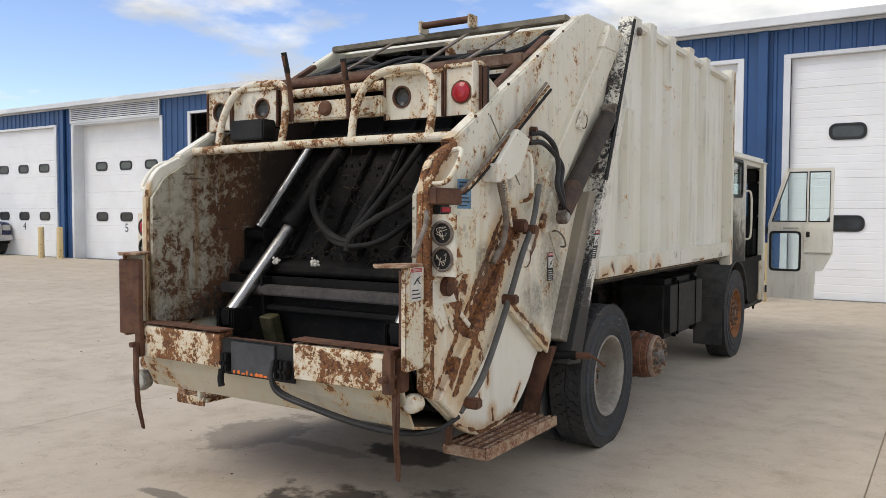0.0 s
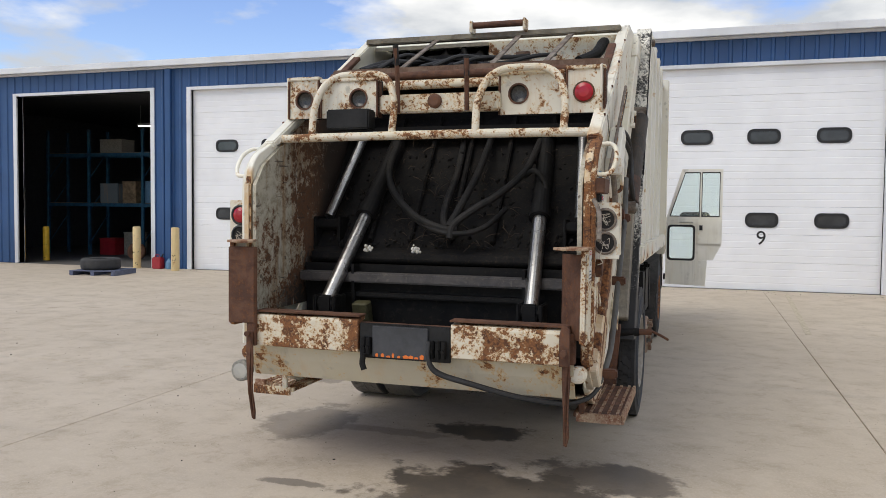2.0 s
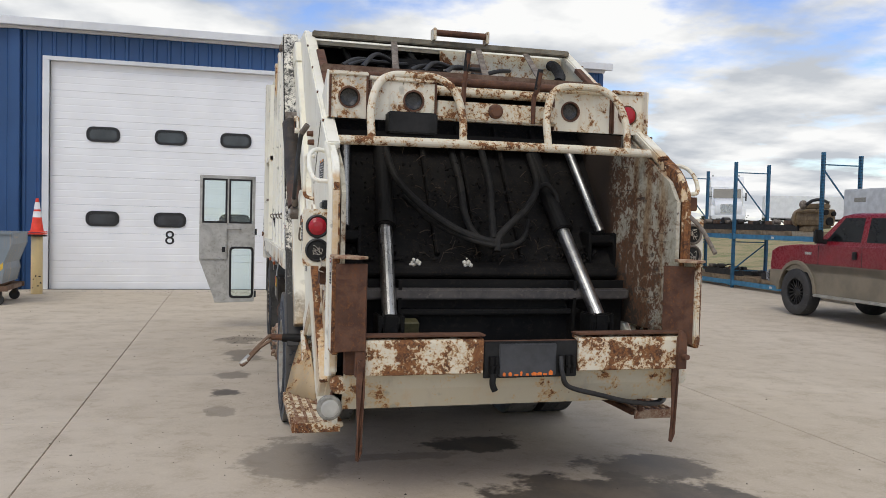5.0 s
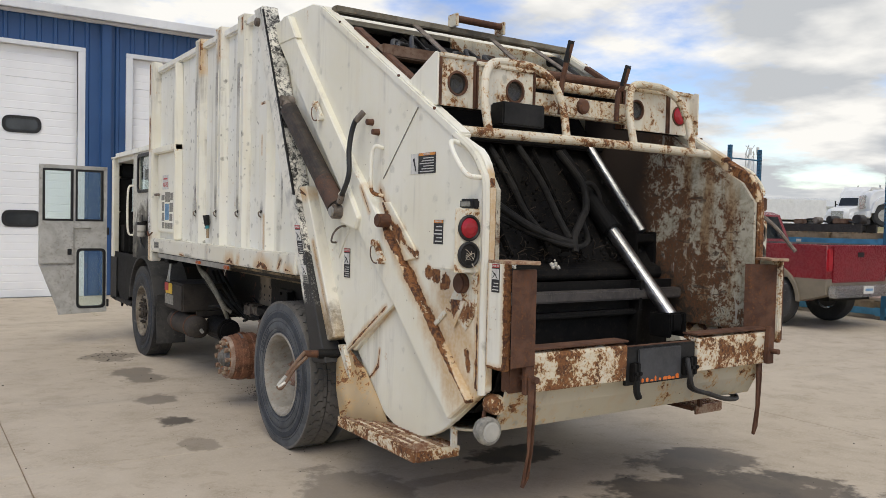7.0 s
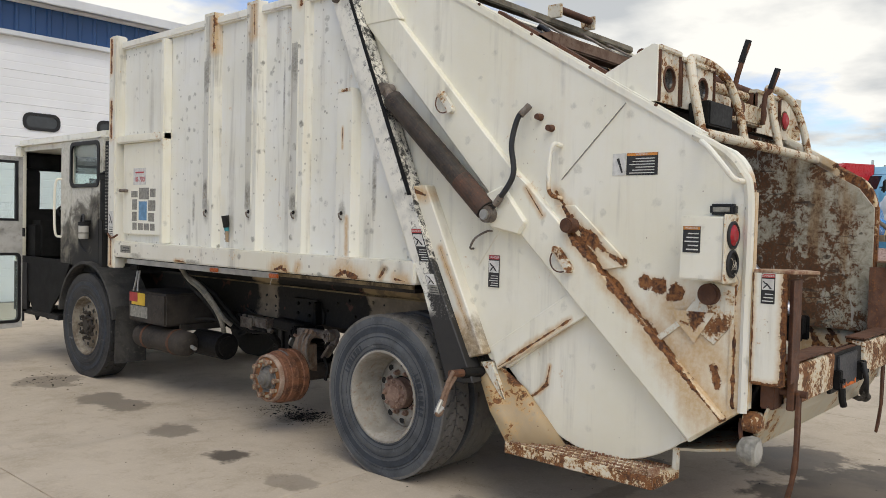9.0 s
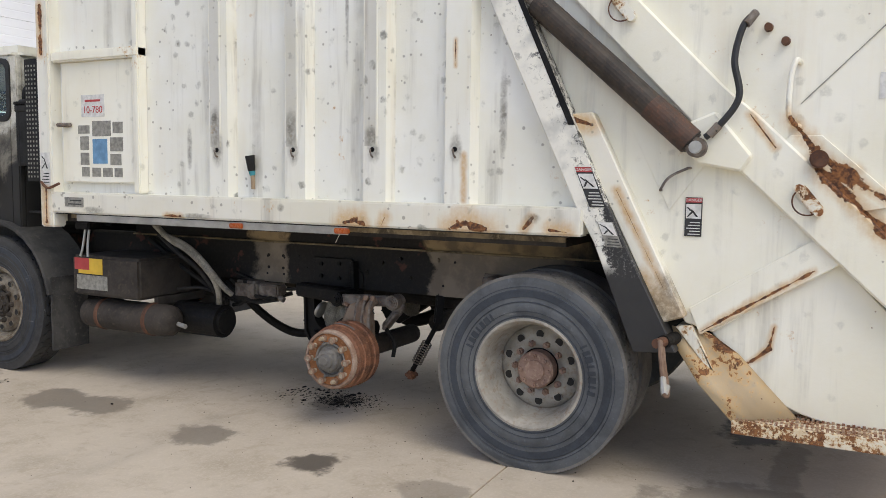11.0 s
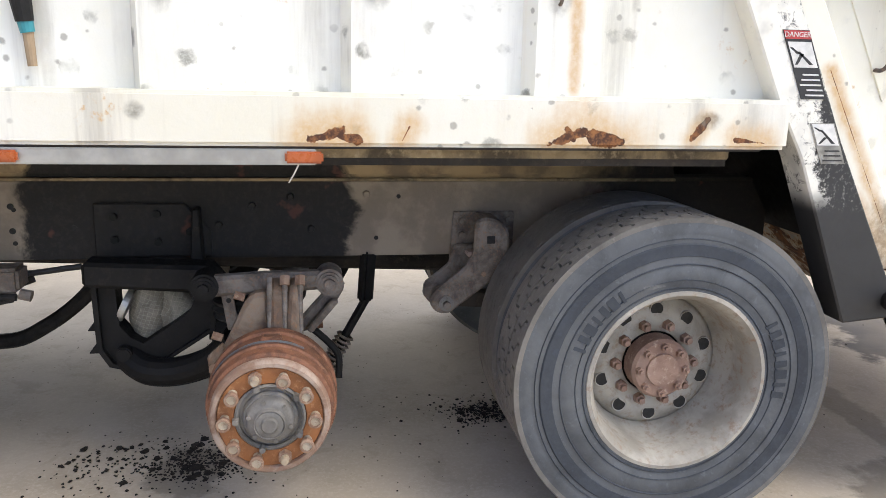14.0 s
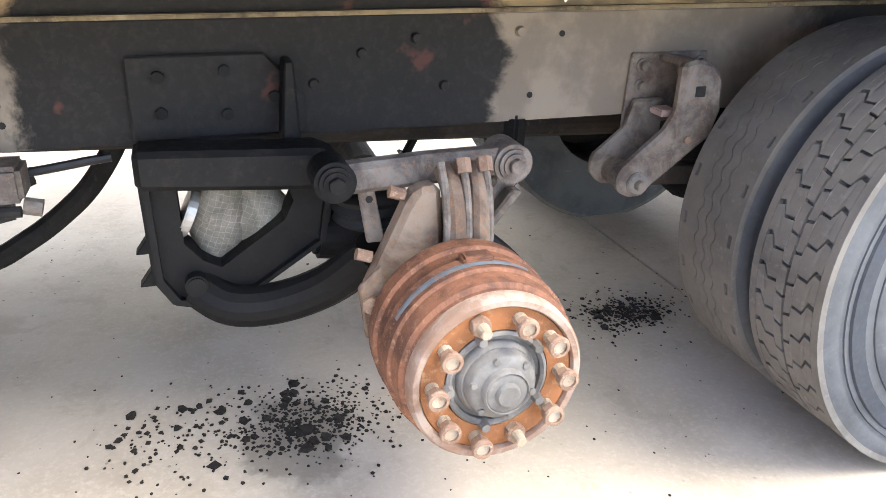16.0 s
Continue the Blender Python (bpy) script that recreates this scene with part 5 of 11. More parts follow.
for s in (-1, 1):
    mat = m_white if s < 0 else m_white_bad
    panel = part("side_panel", plate(UPPER, "x", s * (TG - 0.045), s * TG, 0.006), mat, tailgate)
    part("lower_bulge", plate(BULGE, "x", s * (TG - 0.075), s * (TG - 0.035), 0.006), mat if s < 0 else m_bulge_bad, panel, "curved lower side of the hopper")
    # rear edge post, bent over at the shoulder
    bm = tube([(s * (TG + 0.004), 0.105, 0.78), (s * (TG + 0.004), 0.105, 1.30), (s * (TG + 0.004), 0.105, 1.84), (s * (TG + 0.004), 0.15, 1.97), (s * (TG + 0.004), 0.24, 2.07), (s * (TG + 0.004), 0.40, 2.165)], 0.024, 8, 5)
    part("edge_roll", bm, m_white_rail if s < 0 else m_edge_rust, panel, "rolled edge with chipped rusty paint")
    part("edge_post", xbox(s, TG - 0.045, TG + 0.010, 0.075, 0.19, 0.79, 1.88, soft=0.012), m_white if s < 0 else m_edge_rust, panel)
    # top rail along the slope
    up = Vector((0, -0.59, 1)).normalized()
    part("slope_rail", beam((s * (TG - 0.03), 0.36, 2.150), (s * (TG - 0.03), 2.16, 3.215), 0.085, 0.055, 0.01, up), mat, panel)
    part("slope_angle", beam((s * (TG - 0.08), 0.95, 2.53), (s * (TG - 0.08), 1.75, 3.005), 0.06, 0.035, 0.004, up), m_rust, panel, "rusted angle iron on the slope")
    for k in range(4):
        y = 0.62 + 0.41 * k
        part("bolt", rod((s * TG, y, 2.225 + (y - 0.4) * 0.59 - 0.02), (s * (TG + 0.012), y, 2.225 + (y - 0.4) * 0.59 - 0.02), 0.009, seg=6), m_rust, panel)
    # long diagonal box beam
    bm = plate([(2.56, 3.10), (2.88, 3.10), (2.23, 2.42), (1.53, 1.69), (0.365, 0.595), (0.18, 0.735), (1.39, 1.905), (1.545, 2.04)], "x", s * (TG - 0.01), s * (TG + 0.045), 0.01)
    diag = part("diagonal_beam", bm, mat, panel)
    part("upper_brace", plate([(2.98, 3.24), (2.66, 3.26), (2.50, 3.06), (2.84, 3.06)], "x", s * (TG - 0.008), s * (TG + 0.052), 0.01), mat, panel)
    # front channel of the tailgate
    part("front_flange", plate([(2.335, 1.92), (2.20, 1.93), (1.685, 0.88), (1.80, 0.84)], "x", s * (TG - 0.03), s * (TG + 0.085), 0.008), m_flange if s < 0 else m_flange_dirty, panel)
    # gusset lines by the shoulder and the recessed triangle
    part("seam", beam((s * (TG + 0.001), 1.20, 1.95), (s * (TG + 0.001), 0.80, 2.36), 0.004, 0.010, 0, (s, 0, 0)), m_label_grey, panel)
    bm = plate([(1.62, 0.785), (0.965, 1.20), (1.05, 1.34), (1.68, 0.92)], "x", s * (TG - 0.002), s * (TG + 0.020), 0.004)
    part("lap_plate", bm, mat, panel)
    part("boss_plate", plate([(1.24, 1.80), (1.30, 1.72), (1.02, 1.42), (0.76, 1.47), (0.80, 1.53), (1.10, 1.80)], "x", s * (TG + 0.0), s * (TG + 0.016), 0.003), mat, panel)
    boss = part("boss", rod((s * TG, 1.105, 1.685), (s * (TG + 0.10), 1.105, 1.685), 0.042, seg=18, soft=0.008), m_rust, panel, "rusted pivot boss")
    part("pivot_plate", plate([(0.30, 1.42), (0.16, 1.40), (0.16, 1.22), (0.26, 1.10), (0.44, 1.22)], "x", s * TG, s * (TG + 0.012), 0.003), m_white_rusty, panel)
    part("pivot_disc", rod((s * TG, 0.285, 1.355), (s * (TG + 0.05), 0.285, 1.355), 0.055, seg=20, soft=0.008), m_rust, panel)
    part("gusset_plate", plate([(0.48, 1.26), (0.26, 1.26), (0.36, 1.10), (0.46, 1.20)], "x", s * (TG + 0.012), s * (TG + 0.017)), mat, panel)
    part("gusset_strip", beam((s * (TG + 0.008), 0.30, 1.31), (s * (TG + 0.008), 0.66, 1.02), 0.03, 0.012, 0.002, (s, 0, 0)), m_white_rusty, panel)
    # latches on the beam
    for y, z in ((2.06, 2.46), (1.14, 1.49)):
        c = Vector((s * (TG + 0.06), y, z))
        d = Vector((0, -0.63, -0.77))
        bm = beam(c - d * 0.075, c + d * 0.075, 0.06, 0.018, 0.006, (s, 0, 0))
        for e in (-0.07, 0.07):
            rod(c + d * e + Vector((-s * 0.02, 0, 0)), c + d * e + Vector((s * 0.025, 0, 0)), 0.022, seg=12, bm=bm)
        keeper = part("latch", bm, m_white_rusty, panel, "latch plate with a wire ring")
        n = Vector((0, 0.77, -0.63))
        pts = [c + d * 0.07 * math.cos(a) + n * 0.075 * math.sin(a) + Vector((s * 0.02, 0, 0)) for a in (math.pi * k / 8 - 0.2 for k in range(9))]
        part("wire_ring", tube(pts, 0.004, 6, 3), m_rust, keeper)
    # lift cylinder with its hose
    a, b = Vector((s * 1.255, 2.60, 2.585)), Vector((s * 1.245, 1.66, 1.74))
    u = (b - a).normalized()
    bm = rod(a + u * 0.10, b - u * 0.03, 0.068, seg=24, soft=0.01)
    cyl = part("lift_cylinder", bm, m_cylinder, tailgate, "dusty brown-black hydraulic lift cylinder, rusting at one end")
    part("rust_end", rod(b - u * 0.32, b - u * 0.045, 0.0695, seg=24), rusty_steel("cylinder_rust_%d" % (s + 1), (0.045, 0.030, 0.023), (0.085, 0.045, 0.030), (0.15, 0.070, 0.042), 9.0, 0.75, s), cyl)
    part("rod_eye", rod(a, a + u * 0.12, 0.035, seg=14), m_dirtsteel, cyl)
    bm = rod(a - Vector((s * 0.07, 0, 0)), a + Vector((s * 0.04, 0, 0)), 0.045, seg=16, soft=0.006)
    part("pin", bm, m_dirtsteel, cyl)
    part("pin", rod(b - Vector((s * 0.08, 0, 0)), b + Vector((s * 0.055, 0, 0)), 0.05, seg=18, soft=0.006), m_dirtsteel, cyl)
    part("pin_cap", rod(b + Vector((s * 0.05, 0, 0)), b + Vector((s * 0.07, 0, 0)), 0.032, seg=16, soft=0.004), m_alu, cyl)
    part("anchor", plate([(1.80, 1.83), (1.66, 1.66), (1.45, 1.62), (1.40, 1.70), (1.58, 1.92)], "x", s * (TG - 0.0), s * (TG + 0.075), 0.012), mat, cyl)
    if s < 0:
        part("hose", tube([(-1.27, 1.62, 1.79), (-1.28, 1.56, 1.84), (-1.275, 1.47, 1.98), (-1.26, 1.50, 2.16), (-1.24, 1.47, 2.32), (-1.20, 1.42, 2.39)], 0.017, 10, 6), m_rubber_hose, cyl, "black rubber hose")
        bm = rod((-1.20, 1.42, 2.39), (-1.24, 1.455, 2.33), 0.021, seg=10)
        part("fitting", bm, m_dirtsteel, cyl)
        part("fitting", rod((-1.272, 1.60, 1.80), (-1.278, 1.555, 1.85), 0.022, seg=10), m_dirtsteel, cyl)
    else:
        for dy in (0, 0.06):
            part("hose", tube([(1.18, 1.33 - dy * 0.3, 2.29 - dy), (1.22, 1.43, 2.295 - dy), (1.25, 1.55 + dy * 0.4, 2.22 - dy), (1.26, 1.60 + dy, 2.08), (1.265, 1.57 + dy, 1.96), (1.275, 1.63 + dy * 0.5, 1.85), (1.28, 1.70, 1.77)], 0.018, 10, 6), m_rubber_hose, cyl)
    for y, z in ((1.36, 2.32), (1.28, 2.25)):
        part("plug", rod((s * TG, y, z), (s * (TG + 0.045), y, z), 0.022, 0.018, 10), m_rust, panel)
    # J-shaped grab handle
    part("grab_handle", tube([(s * TG, 1.21, 2.145), (s * (TG + 0.055), 1.225, 2.15), (s * (TG + 0.065), 1.245, 2.08), (s * (TG + 0.065), 1.25, 1.92), (s * (TG + 0.055), 1.235, 1.86), (s * TG, 1.20, 1.84)], 0.013, 10, 6), m_white, panel)
    # access door with a wire handle
    part("access_door", plate([(2.05, 1.92), (1.88, 2.10), (1.60, 1.70), (1.80, 1.42)], "x", s * (TG - 0.001), s * (TG + 0.006), 0.002), mat, panel)
    part("wire_handle", tube([(s * TG, 1.845, 1.525), (s * (TG + 0.045), 1.84, 1.53), (s * (TG + 0.05), 1.80, 1.59), (s * (TG + 0.045), 1.715, 1.635), (s * TG, 1.70, 1.64)], 0.007, 8, 5), m_dirtsteel, panel)
    label_at("danger_label", 1.635, 1.72, 1.29, 1.49, s, TG + 0.004, panel, "DANGER", m_label_red, m_label_black, 5)
    label_at("danger_label", 2.185, 2.275, 1.43, 1.64, s, 1.301, truck, "DANGER", m_label_red, m_label_black, 5, 0.42)
    label_at("danger_label", 2.06, 2.145, 1.225, 1.355, s, 1.301, truck, "", m_label_red, m_label_grey, 3, 0.42)
    if s < 0:
        w = label_at("warning_label", 0.60, 0.785, 1.965, 2.085, s, TG + 0.001, panel, "WARNING", m_label_orange, m_label_black, 6, picture=False)
        pic = part("picture", box(-TG - 0.0035, -TG, 0.79, 0.87, 1.965, 2.085), m_label_white, w)
        part("picture_sign", plate([(0.805, 1.98), (0.815, 1.98), (0.845, 2.055), (0.830, 2.06)], "x", -TG - 0.0045, -TG - 0.003), m_label_black, w)
    else:
        label_at("data_label", 0.43, 0.58, 1.79, 1.96, s, TG + 0.001, panel, "", m_label_blue, m_label_blue, 7, picture=False)
        label_at("warning_label", 0.93, 1.03, 1.90, 1.99, s, TG + 0.001, panel, "WARNING", m_label_orange, m_label_black, 4, picture=False)

    # lamp box standing off the side, open to the rear
    y0, y1, z0, z1, xa, xb = 0.155, 0.395, 1.43, 1.745, TG, 1.315
    lb = part("lamp_box", xbox(s, xa, xb, y0 + 0.01, y1, z0, z1, soft=0.008), m_white if s < 0 else m_white_stained, tailgate, "white tail-lamp box")
    part("face", xbox(s, xa + 0.002, xb + 0.012, y0, y0 + 0.012, z0 - 0.01, z1 + 0.012, soft=0.004), m_white_rusty, lb)
    for z, mat2, deep in ((1.655, m_red_lens if s < 0 else m_hole, 0), (1.515, m_hole, 1)):
        cx = s * (xa + 0.078)
        rot = Matrix.Translation((cx, y0, z)) @ Euler((math.pi / 2, 0, 0)).to_matrix().to_4x4()
        part("lamp_ring", lathe([(0.056, -0.004), (0.068, -0.002), (0.070, 0.008), (0.060, 0.014), (0.054, 0.008)], 28, None, rot, True), m_gasket if s < 0 else m_dirtsteel, lb)
        lens = [(0.0, 0.022), (0.03, 0.020), (0.052, 0.010), (0.056, 0.0), (0.0, -0.002)] if mat2 is m_red_lens else [(0.0, 0.001), (0.056, 0.001), (0.056, -0.003), (0.0, -0.003)]
        part("lens" if mat2 is m_red_lens else "socket", lathe(lens, 28, None, rot), mat2, lb, "red round lens" if mat2 is m_red_lens else "empty lamp socket")
        if mat2 is m_hole:
            rw = random.Random(int(10 * z) + s)
            for k in range(4):
                pts = [(cx + rw.uniform(-0.03, 0.03), y0 - 0.004 - rw.uniform(0, 0.02), z + rw.uniform(-0.035, 0.035)) for _ in range(4)]
                part("wire", tube(pts, 0.0016, 5, 5), m_wire, lb)
    part("dangling_wire", tube([(s * (xa + 0.06), y0 - 0.01, 1.47), (s * (xa + 0.05), y0 - 0.03, 1.43), (s * (xa + 0.07), y0 - 0.03, 1.40), (s * (xa + 0.04), y0 - 0.02, 1.385)], 0.003, 5, 5), m_wire, lb)
    if s < 0:
        label_at("parts_label", 0.285, 0.375, 1.565, 1.695, s, xb + 0.001, lb, "WARNING", m_label_orange, m_label_black, 5, picture=False)
    mk = part("marker_lamp", xbox(s, TG, TG + 0.05, 0.16, 0.29, 1.755, 1.81, soft=0.01), m_gasket, tailgate, "small black marker lamp")
    part("lens", xbox(s, TG + 0.05, TG + 0.056, 0.18, 0.27, 1.768, 1.797, soft=0.004), m_label_grey if s < 0 else m_red_lens, mk)

    # guide wing beside the sill
    wing = part("guide_wing", xbox(s, 1.135, 1.178, -0.085, 0.075, 0.93, 1.485, soft=0.008), m_wing if s < 0 else m_white_eaten, tailgate, "rusting guide wing beside the sill")
    part("inner_flange", plate([(s * 1.135, -0.09), (s * 1.165, -0.12), (s * 0.985, -0.10), (s * 0.975, -0.07)] if s < 0 else [(1.135, -0.06), (1.17, -0.09), (1.02, 0.06), (1.00, 0.09)], "z", 0.95, 1.45, 0.004), m_rust, wing, "brown rusted inner flange")
    part("top_flap", plate([(s * 1.175, 0.07), (s * 1.175, -0.12), (s * 1.05, -0.20), (s * 0.98, -0.12), (s * 1.06, 0.06)], "z", 1.478, 1.494, 0.003), m_tread_rust, wing)
    if s < 0:
        label_at("danger_label", -0.035, 0.03, 1.33, 1.475, s, 1.179, wing, "DANGER", m_label_red, m_label_black, 3)
    else:
        label_at("danger_label", -0.055, 0.045, 1.30, 1.475, s, 1.179, wing, "DANGER", m_label_red, m_label_white, 3)
    # hanging drop bar on a pin
    x = -1.01 if s < 0 else 1.05
    bm = plate([(x - 0.022, 0.90), (x + 0.022, 0.90), (x + 0.026, 0.70), (x + 0.018, 0.52), (x + 0.022, 0.36), (x + 0.006, 0.30), (x - 0.014, 0.31), (x - 0.014, 0.50), (x - 0.024, 0.72)], "y", -0.118 + (0.10 if s > 0 else 0), -0.100 + (0.10 if s > 0 else 0), 0.004)
    for v in bm.verts:
        v.co.y += 0.9 * max(0.0, 0.58 - v.co.z) ** 2 * (0.8 if s < 0 else 0.4)
    bar = part("drop_bar", bm, m_rust, tailgate, "rusty hanging drop bar")
    part("pin", rod((x, -0.15, 0.885), (x, -0.02, 0.885), 0.018, seg=10), m_rust, bar)
    part("lug", plate([(x - 0.03, 0.80), (x + 0.03, 0.80), (x + 0.03, 1.02), (x - 0.012, 1.05), (x - 0.03, 0.98)], "y", -0.095, -0.06, 0.004), m_rust, bar)
    # step of punched plate, with its bracket
    st = part("side_step", xbox(s, 1.02, 1.335, 0.50, 1.42, 0.365, 0.395, soft=0.004), m_sill if s < 0 else m_rust, tailgate, "rusty step with punched treads")
    for ix in range(5):
        bm = bmesh.new()
        for iy in range(40):
            yy, xx = 0.525 + iy * 0.0225, 1.075 + ix * 0.056
            box(s * xx - 0.009, s * xx + 0.009, yy, yy + 0.013, 0.394, 0.403 + 0.004 * ((iy + ix) % 2), bm=bm)
        part("tread_strip", bm, m_tread_rust, st)
    part("step_edge", xbox(s, 1.325, 1.345, 0.49, 1.43, 0.340, 0.406, soft=0.004), m_sill if s < 0 else m_tread_rust, st)
    part("end_edge", xbox(s, 1.04, 1.325, 0.482, 0.499, 0.340, 0.402, soft=0.003), m_sill if s < 0 else m_tread_rust, st)
    part("stub", xbox(s, 1.060, 1.095, 0.470, 0.498, 0.395, 0.52, soft=0.004), m_white_rusty if s < 0 else m_rust, st)
    part("bracket", plate([(1.43, 0.37), (1.41, 0.35), (1.56, 0.60), (1.74, 0.82), (1.66, 0.83), (1.55, 0.62)], "x", s * 1.02, s * 1.20, 0.006), m_white_rusty if s < 0 else m_rust, st)
    part("bracket", xbox(s, 1.25, 1.335, 0.49, 0.52, 0.35, 0.44 if s < 0 else 0.40, soft=0.004), m_tread_rust if s < 0 else m_rust, st)
    if s < 0:
        # a sheet that twists outwards from the hinge to the corner of the step
        near = [Vector(p) for p in ((-1.170, 1.765, 0.82), (-1.205, 1.72, 0.70), (-1.262, 1.60, 0.55), (-1.325, 1.43, 0.398))]
        far = [Vector(p) for p in ((-1.172, 1.570, 0.80), (-1.150, 1.43, 0.70), (-1.143, 1.28, 0.54), (-1.143, 1.14, 0.398))]
        bm = bmesh.new()
        grid = [[bm.verts.new(a.lerp(b, k / 5) + Vector((-0.014 * math.sin(k * 1.7 + j), 0, 0))) for k in range(6)] for j, (a, b) in enumerate(zip(near, far))]
        for j in range(3):
            for k in range(5):
                bm.faces.new((grid[j][k], grid[j][k + 1], grid[j + 1][k + 1], grid[j + 1][k]))
        skirt = part("skirt_plate", bm, m_skirt, st, "bent tan skirt plate with rust runs", True)
        skirt.modifiers.new("thick", "SOLIDIFY").thickness = 0.006
    part("back_plate", plate([(1.54, 0.80), (1.66, 0.82), (1.50, 0.39), (1.38, 0.39)], "x", s * 1.06, s * 1.075), m_grease, st)
    # grab handle at the shoulder
    part("shoulder_handle", tube([(s * 1.17, 0.13, 1.92), (s * 1.26, 0.15, 1.93), (s * 1.29, 0.20, 2.0), (s * 1.285, 0.27, 2.08), (s * 1.24, 0.33, 2.12), (s * 1.17, 0.34, 2.11)], 0.014, 10, 6), m_white if s < 0 else m_white_stained, tailgate)
    # lower lamps
    rot = Matrix.Translation((s * 1.11, 0.06, 0.73)) @ Euler((math.pi / 2, 0, 0)).to_matrix().to_4x4()
    lo = part("reflector", lathe([(0.0, 0.035), (0.035, 0.033), (0.05, 0.024), (0.055, 0.0), (0.05, -0.05), (0.0, -0.06)], 24, None, rot), m_white_eaten, tailgate, "rusted round marker lamp")
    if s < 0:
        rot = Matrix.Translation((-1.165, 0.05, 0.600)) @ Euler((math.pi / 2, 0, 0)).to_matrix().to_4x4()
        wl = part("work_lamp", lathe([(0.062, 0.03), (0.072, 0.02), (0.074, -0.01), (0.06, -0.05), (0.03, -0.07), (0.0, -0.072)], 28, None, rot), m_label_grey, tailgate, "round work lamp with a clear lens")
        part("lens", lathe([(0.0, 0.036), (0.04, 0.034), (0.064, 0.026), (0.064, 0.0), (0.0, 0.0)], 28, None, rot), m_clear_lens, wl)
        part("arm", tube([(-1.165, 0.09, 0.62), (-1.14, 0.12, 0.67), (-1.11, 0.13, 0.74)], 0.012, 8, 4), m_rust, wl)

# hopper lining and floor
for s in (-1, 1):
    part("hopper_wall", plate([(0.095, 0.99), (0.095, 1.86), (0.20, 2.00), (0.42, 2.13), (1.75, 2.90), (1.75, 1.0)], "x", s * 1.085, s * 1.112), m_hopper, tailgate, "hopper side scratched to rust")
floor_pts = [(0.02, 0.99), (0.10, 0.80), (0.28, 0.66), (0.55, 0.60), (0.95, 0.58), (1.35, 0.68), (1.55, 0.95), (1.62, 1.3)]
part("hopper_floor", plate(floor_pts + [(y + 0.03, z - 0.03) for y, z in reversed(floor_pts)], "x", -1.085, 1.085), m_sludge, tailgate)
belly = [(0.0, 0.805), (0.035, 0.70), (0.10, 0.575), (0.35, 0.52), (0.7, 0.47), (0.95, 0.455), (1.25, 0.52), (1.48, 0.72), (1.56, 0.84)]
part("belly", plate(belly + [(y + 0.012, z + 0.012) for y, z in reversed(belly)], "x", -1.09, 1.09), m_belly, tailgate, "curved dirty-white belly plate")
for a, b in ((-0.99, -0.262), (0.352, 1.06)):
    bm = plate([(0.05, 1.02), (-0.055, 1.005), (-0.062, 0.985), (-0.055, 0.80), (0.01, 0.785), (0.02, 0.80), (-0.03, 0.82), (-0.03, 0.98), (0.05, 0.995)], "x", a, b, 0.004)
    sill = part("sill", bm, m_sill, tailgate, "loading sill with flaking paint and rust")
    part("sill_cap", box(a - 0.01, b + 0.01, -0.062, 0.055, 1.021, 1.033, 0.004), m_rust, sill)
part("sill_core", box(-1.09, 1.10, -0.02, 0.05, 0.80, 0.985, 0.006), m_rust, tailgate)
mid = part("hitch_plate", box(-0.255, 0.345, -0.045, -0.021, 0.765, 0.985, 0.004), m_black, tailgate, "dark recessed centre plate")
part("cover", box(-0.165, 0.205, -0.060, -0.046, 0.775, 0.975, 0.006), plain("worn_grey_paint", (0.045, 0.047, 0.052), 0.55, 0, 0.3), mid)
ro = random.Random(3)
for k in range(9):
    x = -0.14 + k * 0.037
    w, h = ro.uniform(0.012, 0.03), ro.uniform(0.010, 0.034)
    part("orange_patch", plate([(x, 0.780), (x + w, 0.779), (x + w * 1.1, 0.78 + h * 0.7), (x + w * 0.5, 0.78 + h), (x - w * 0.1, 0.78 + h * 0.6)], "y", -0.0625, -0.0605), m_orange_paint, mid, "old orange paint showing through")
for x in (-0.215, -0.185, 0.235, 0.275, 0.31):
    bm = box(x - 0.014, x + 0.014, -0.085, -0.045, 0.79, 0.90, 0.005)
    rod((x, -0.10, 0.84), (x, -0.05, 0.84), 0.012, seg=8, bm=bm)
    part("clamp", bm, m_grease, mid)
part("rag", tube([(-0.21, -0.09, 0.80), (-0.215, -0.095, 0.74), (-0.20, -0.10, 0.70)], 0.02, 8, 4), m_grease, mid)
# hydraulic hose looping under the sill and up the right side
for d in (0.0, 0.03):
    part("hydraulic_hose", tube([(0.22, -0.09, 0.90 - d), (0.225, -0.11, 0.80), (0.28, -0.10 + d, 0.71), (0.50, -0.06 + d, 0.645), (0.75, 0.02 + d, 0.575), (1.0, 0.12 + d, 0.535), (1.14, 0.26 + d, 0.545), (1.20, 0.40, 0.60)], 0.014, 10, 6), m_rubber_hose, tailgate)
part("hose_sleeve", tube([(1.195, 0.42, 0.62), (1.24, 0.60, 0.80), (1.25, 0.88, 1.19), (1.26, 1.06, 1.50), (1.26, 1.21, 1.70), (1.25, 1.32, 1.95)], 0.019, 12, 6), plain("grey_hose_sleeve", (0.10, 0.10, 0.095), 0.6, 0, 0.3), tailgate, "grey sleeve round the hoses")
for y, z in ((0.47, 0.67), (0.92, 1.23), (1.19, 1.66)):
    part("hose_clamp", box(1.16, 1.30, y - 0.035, y + 0.035, z - 0.03, z + 0.03, 0.01), m_rust, tailgate)
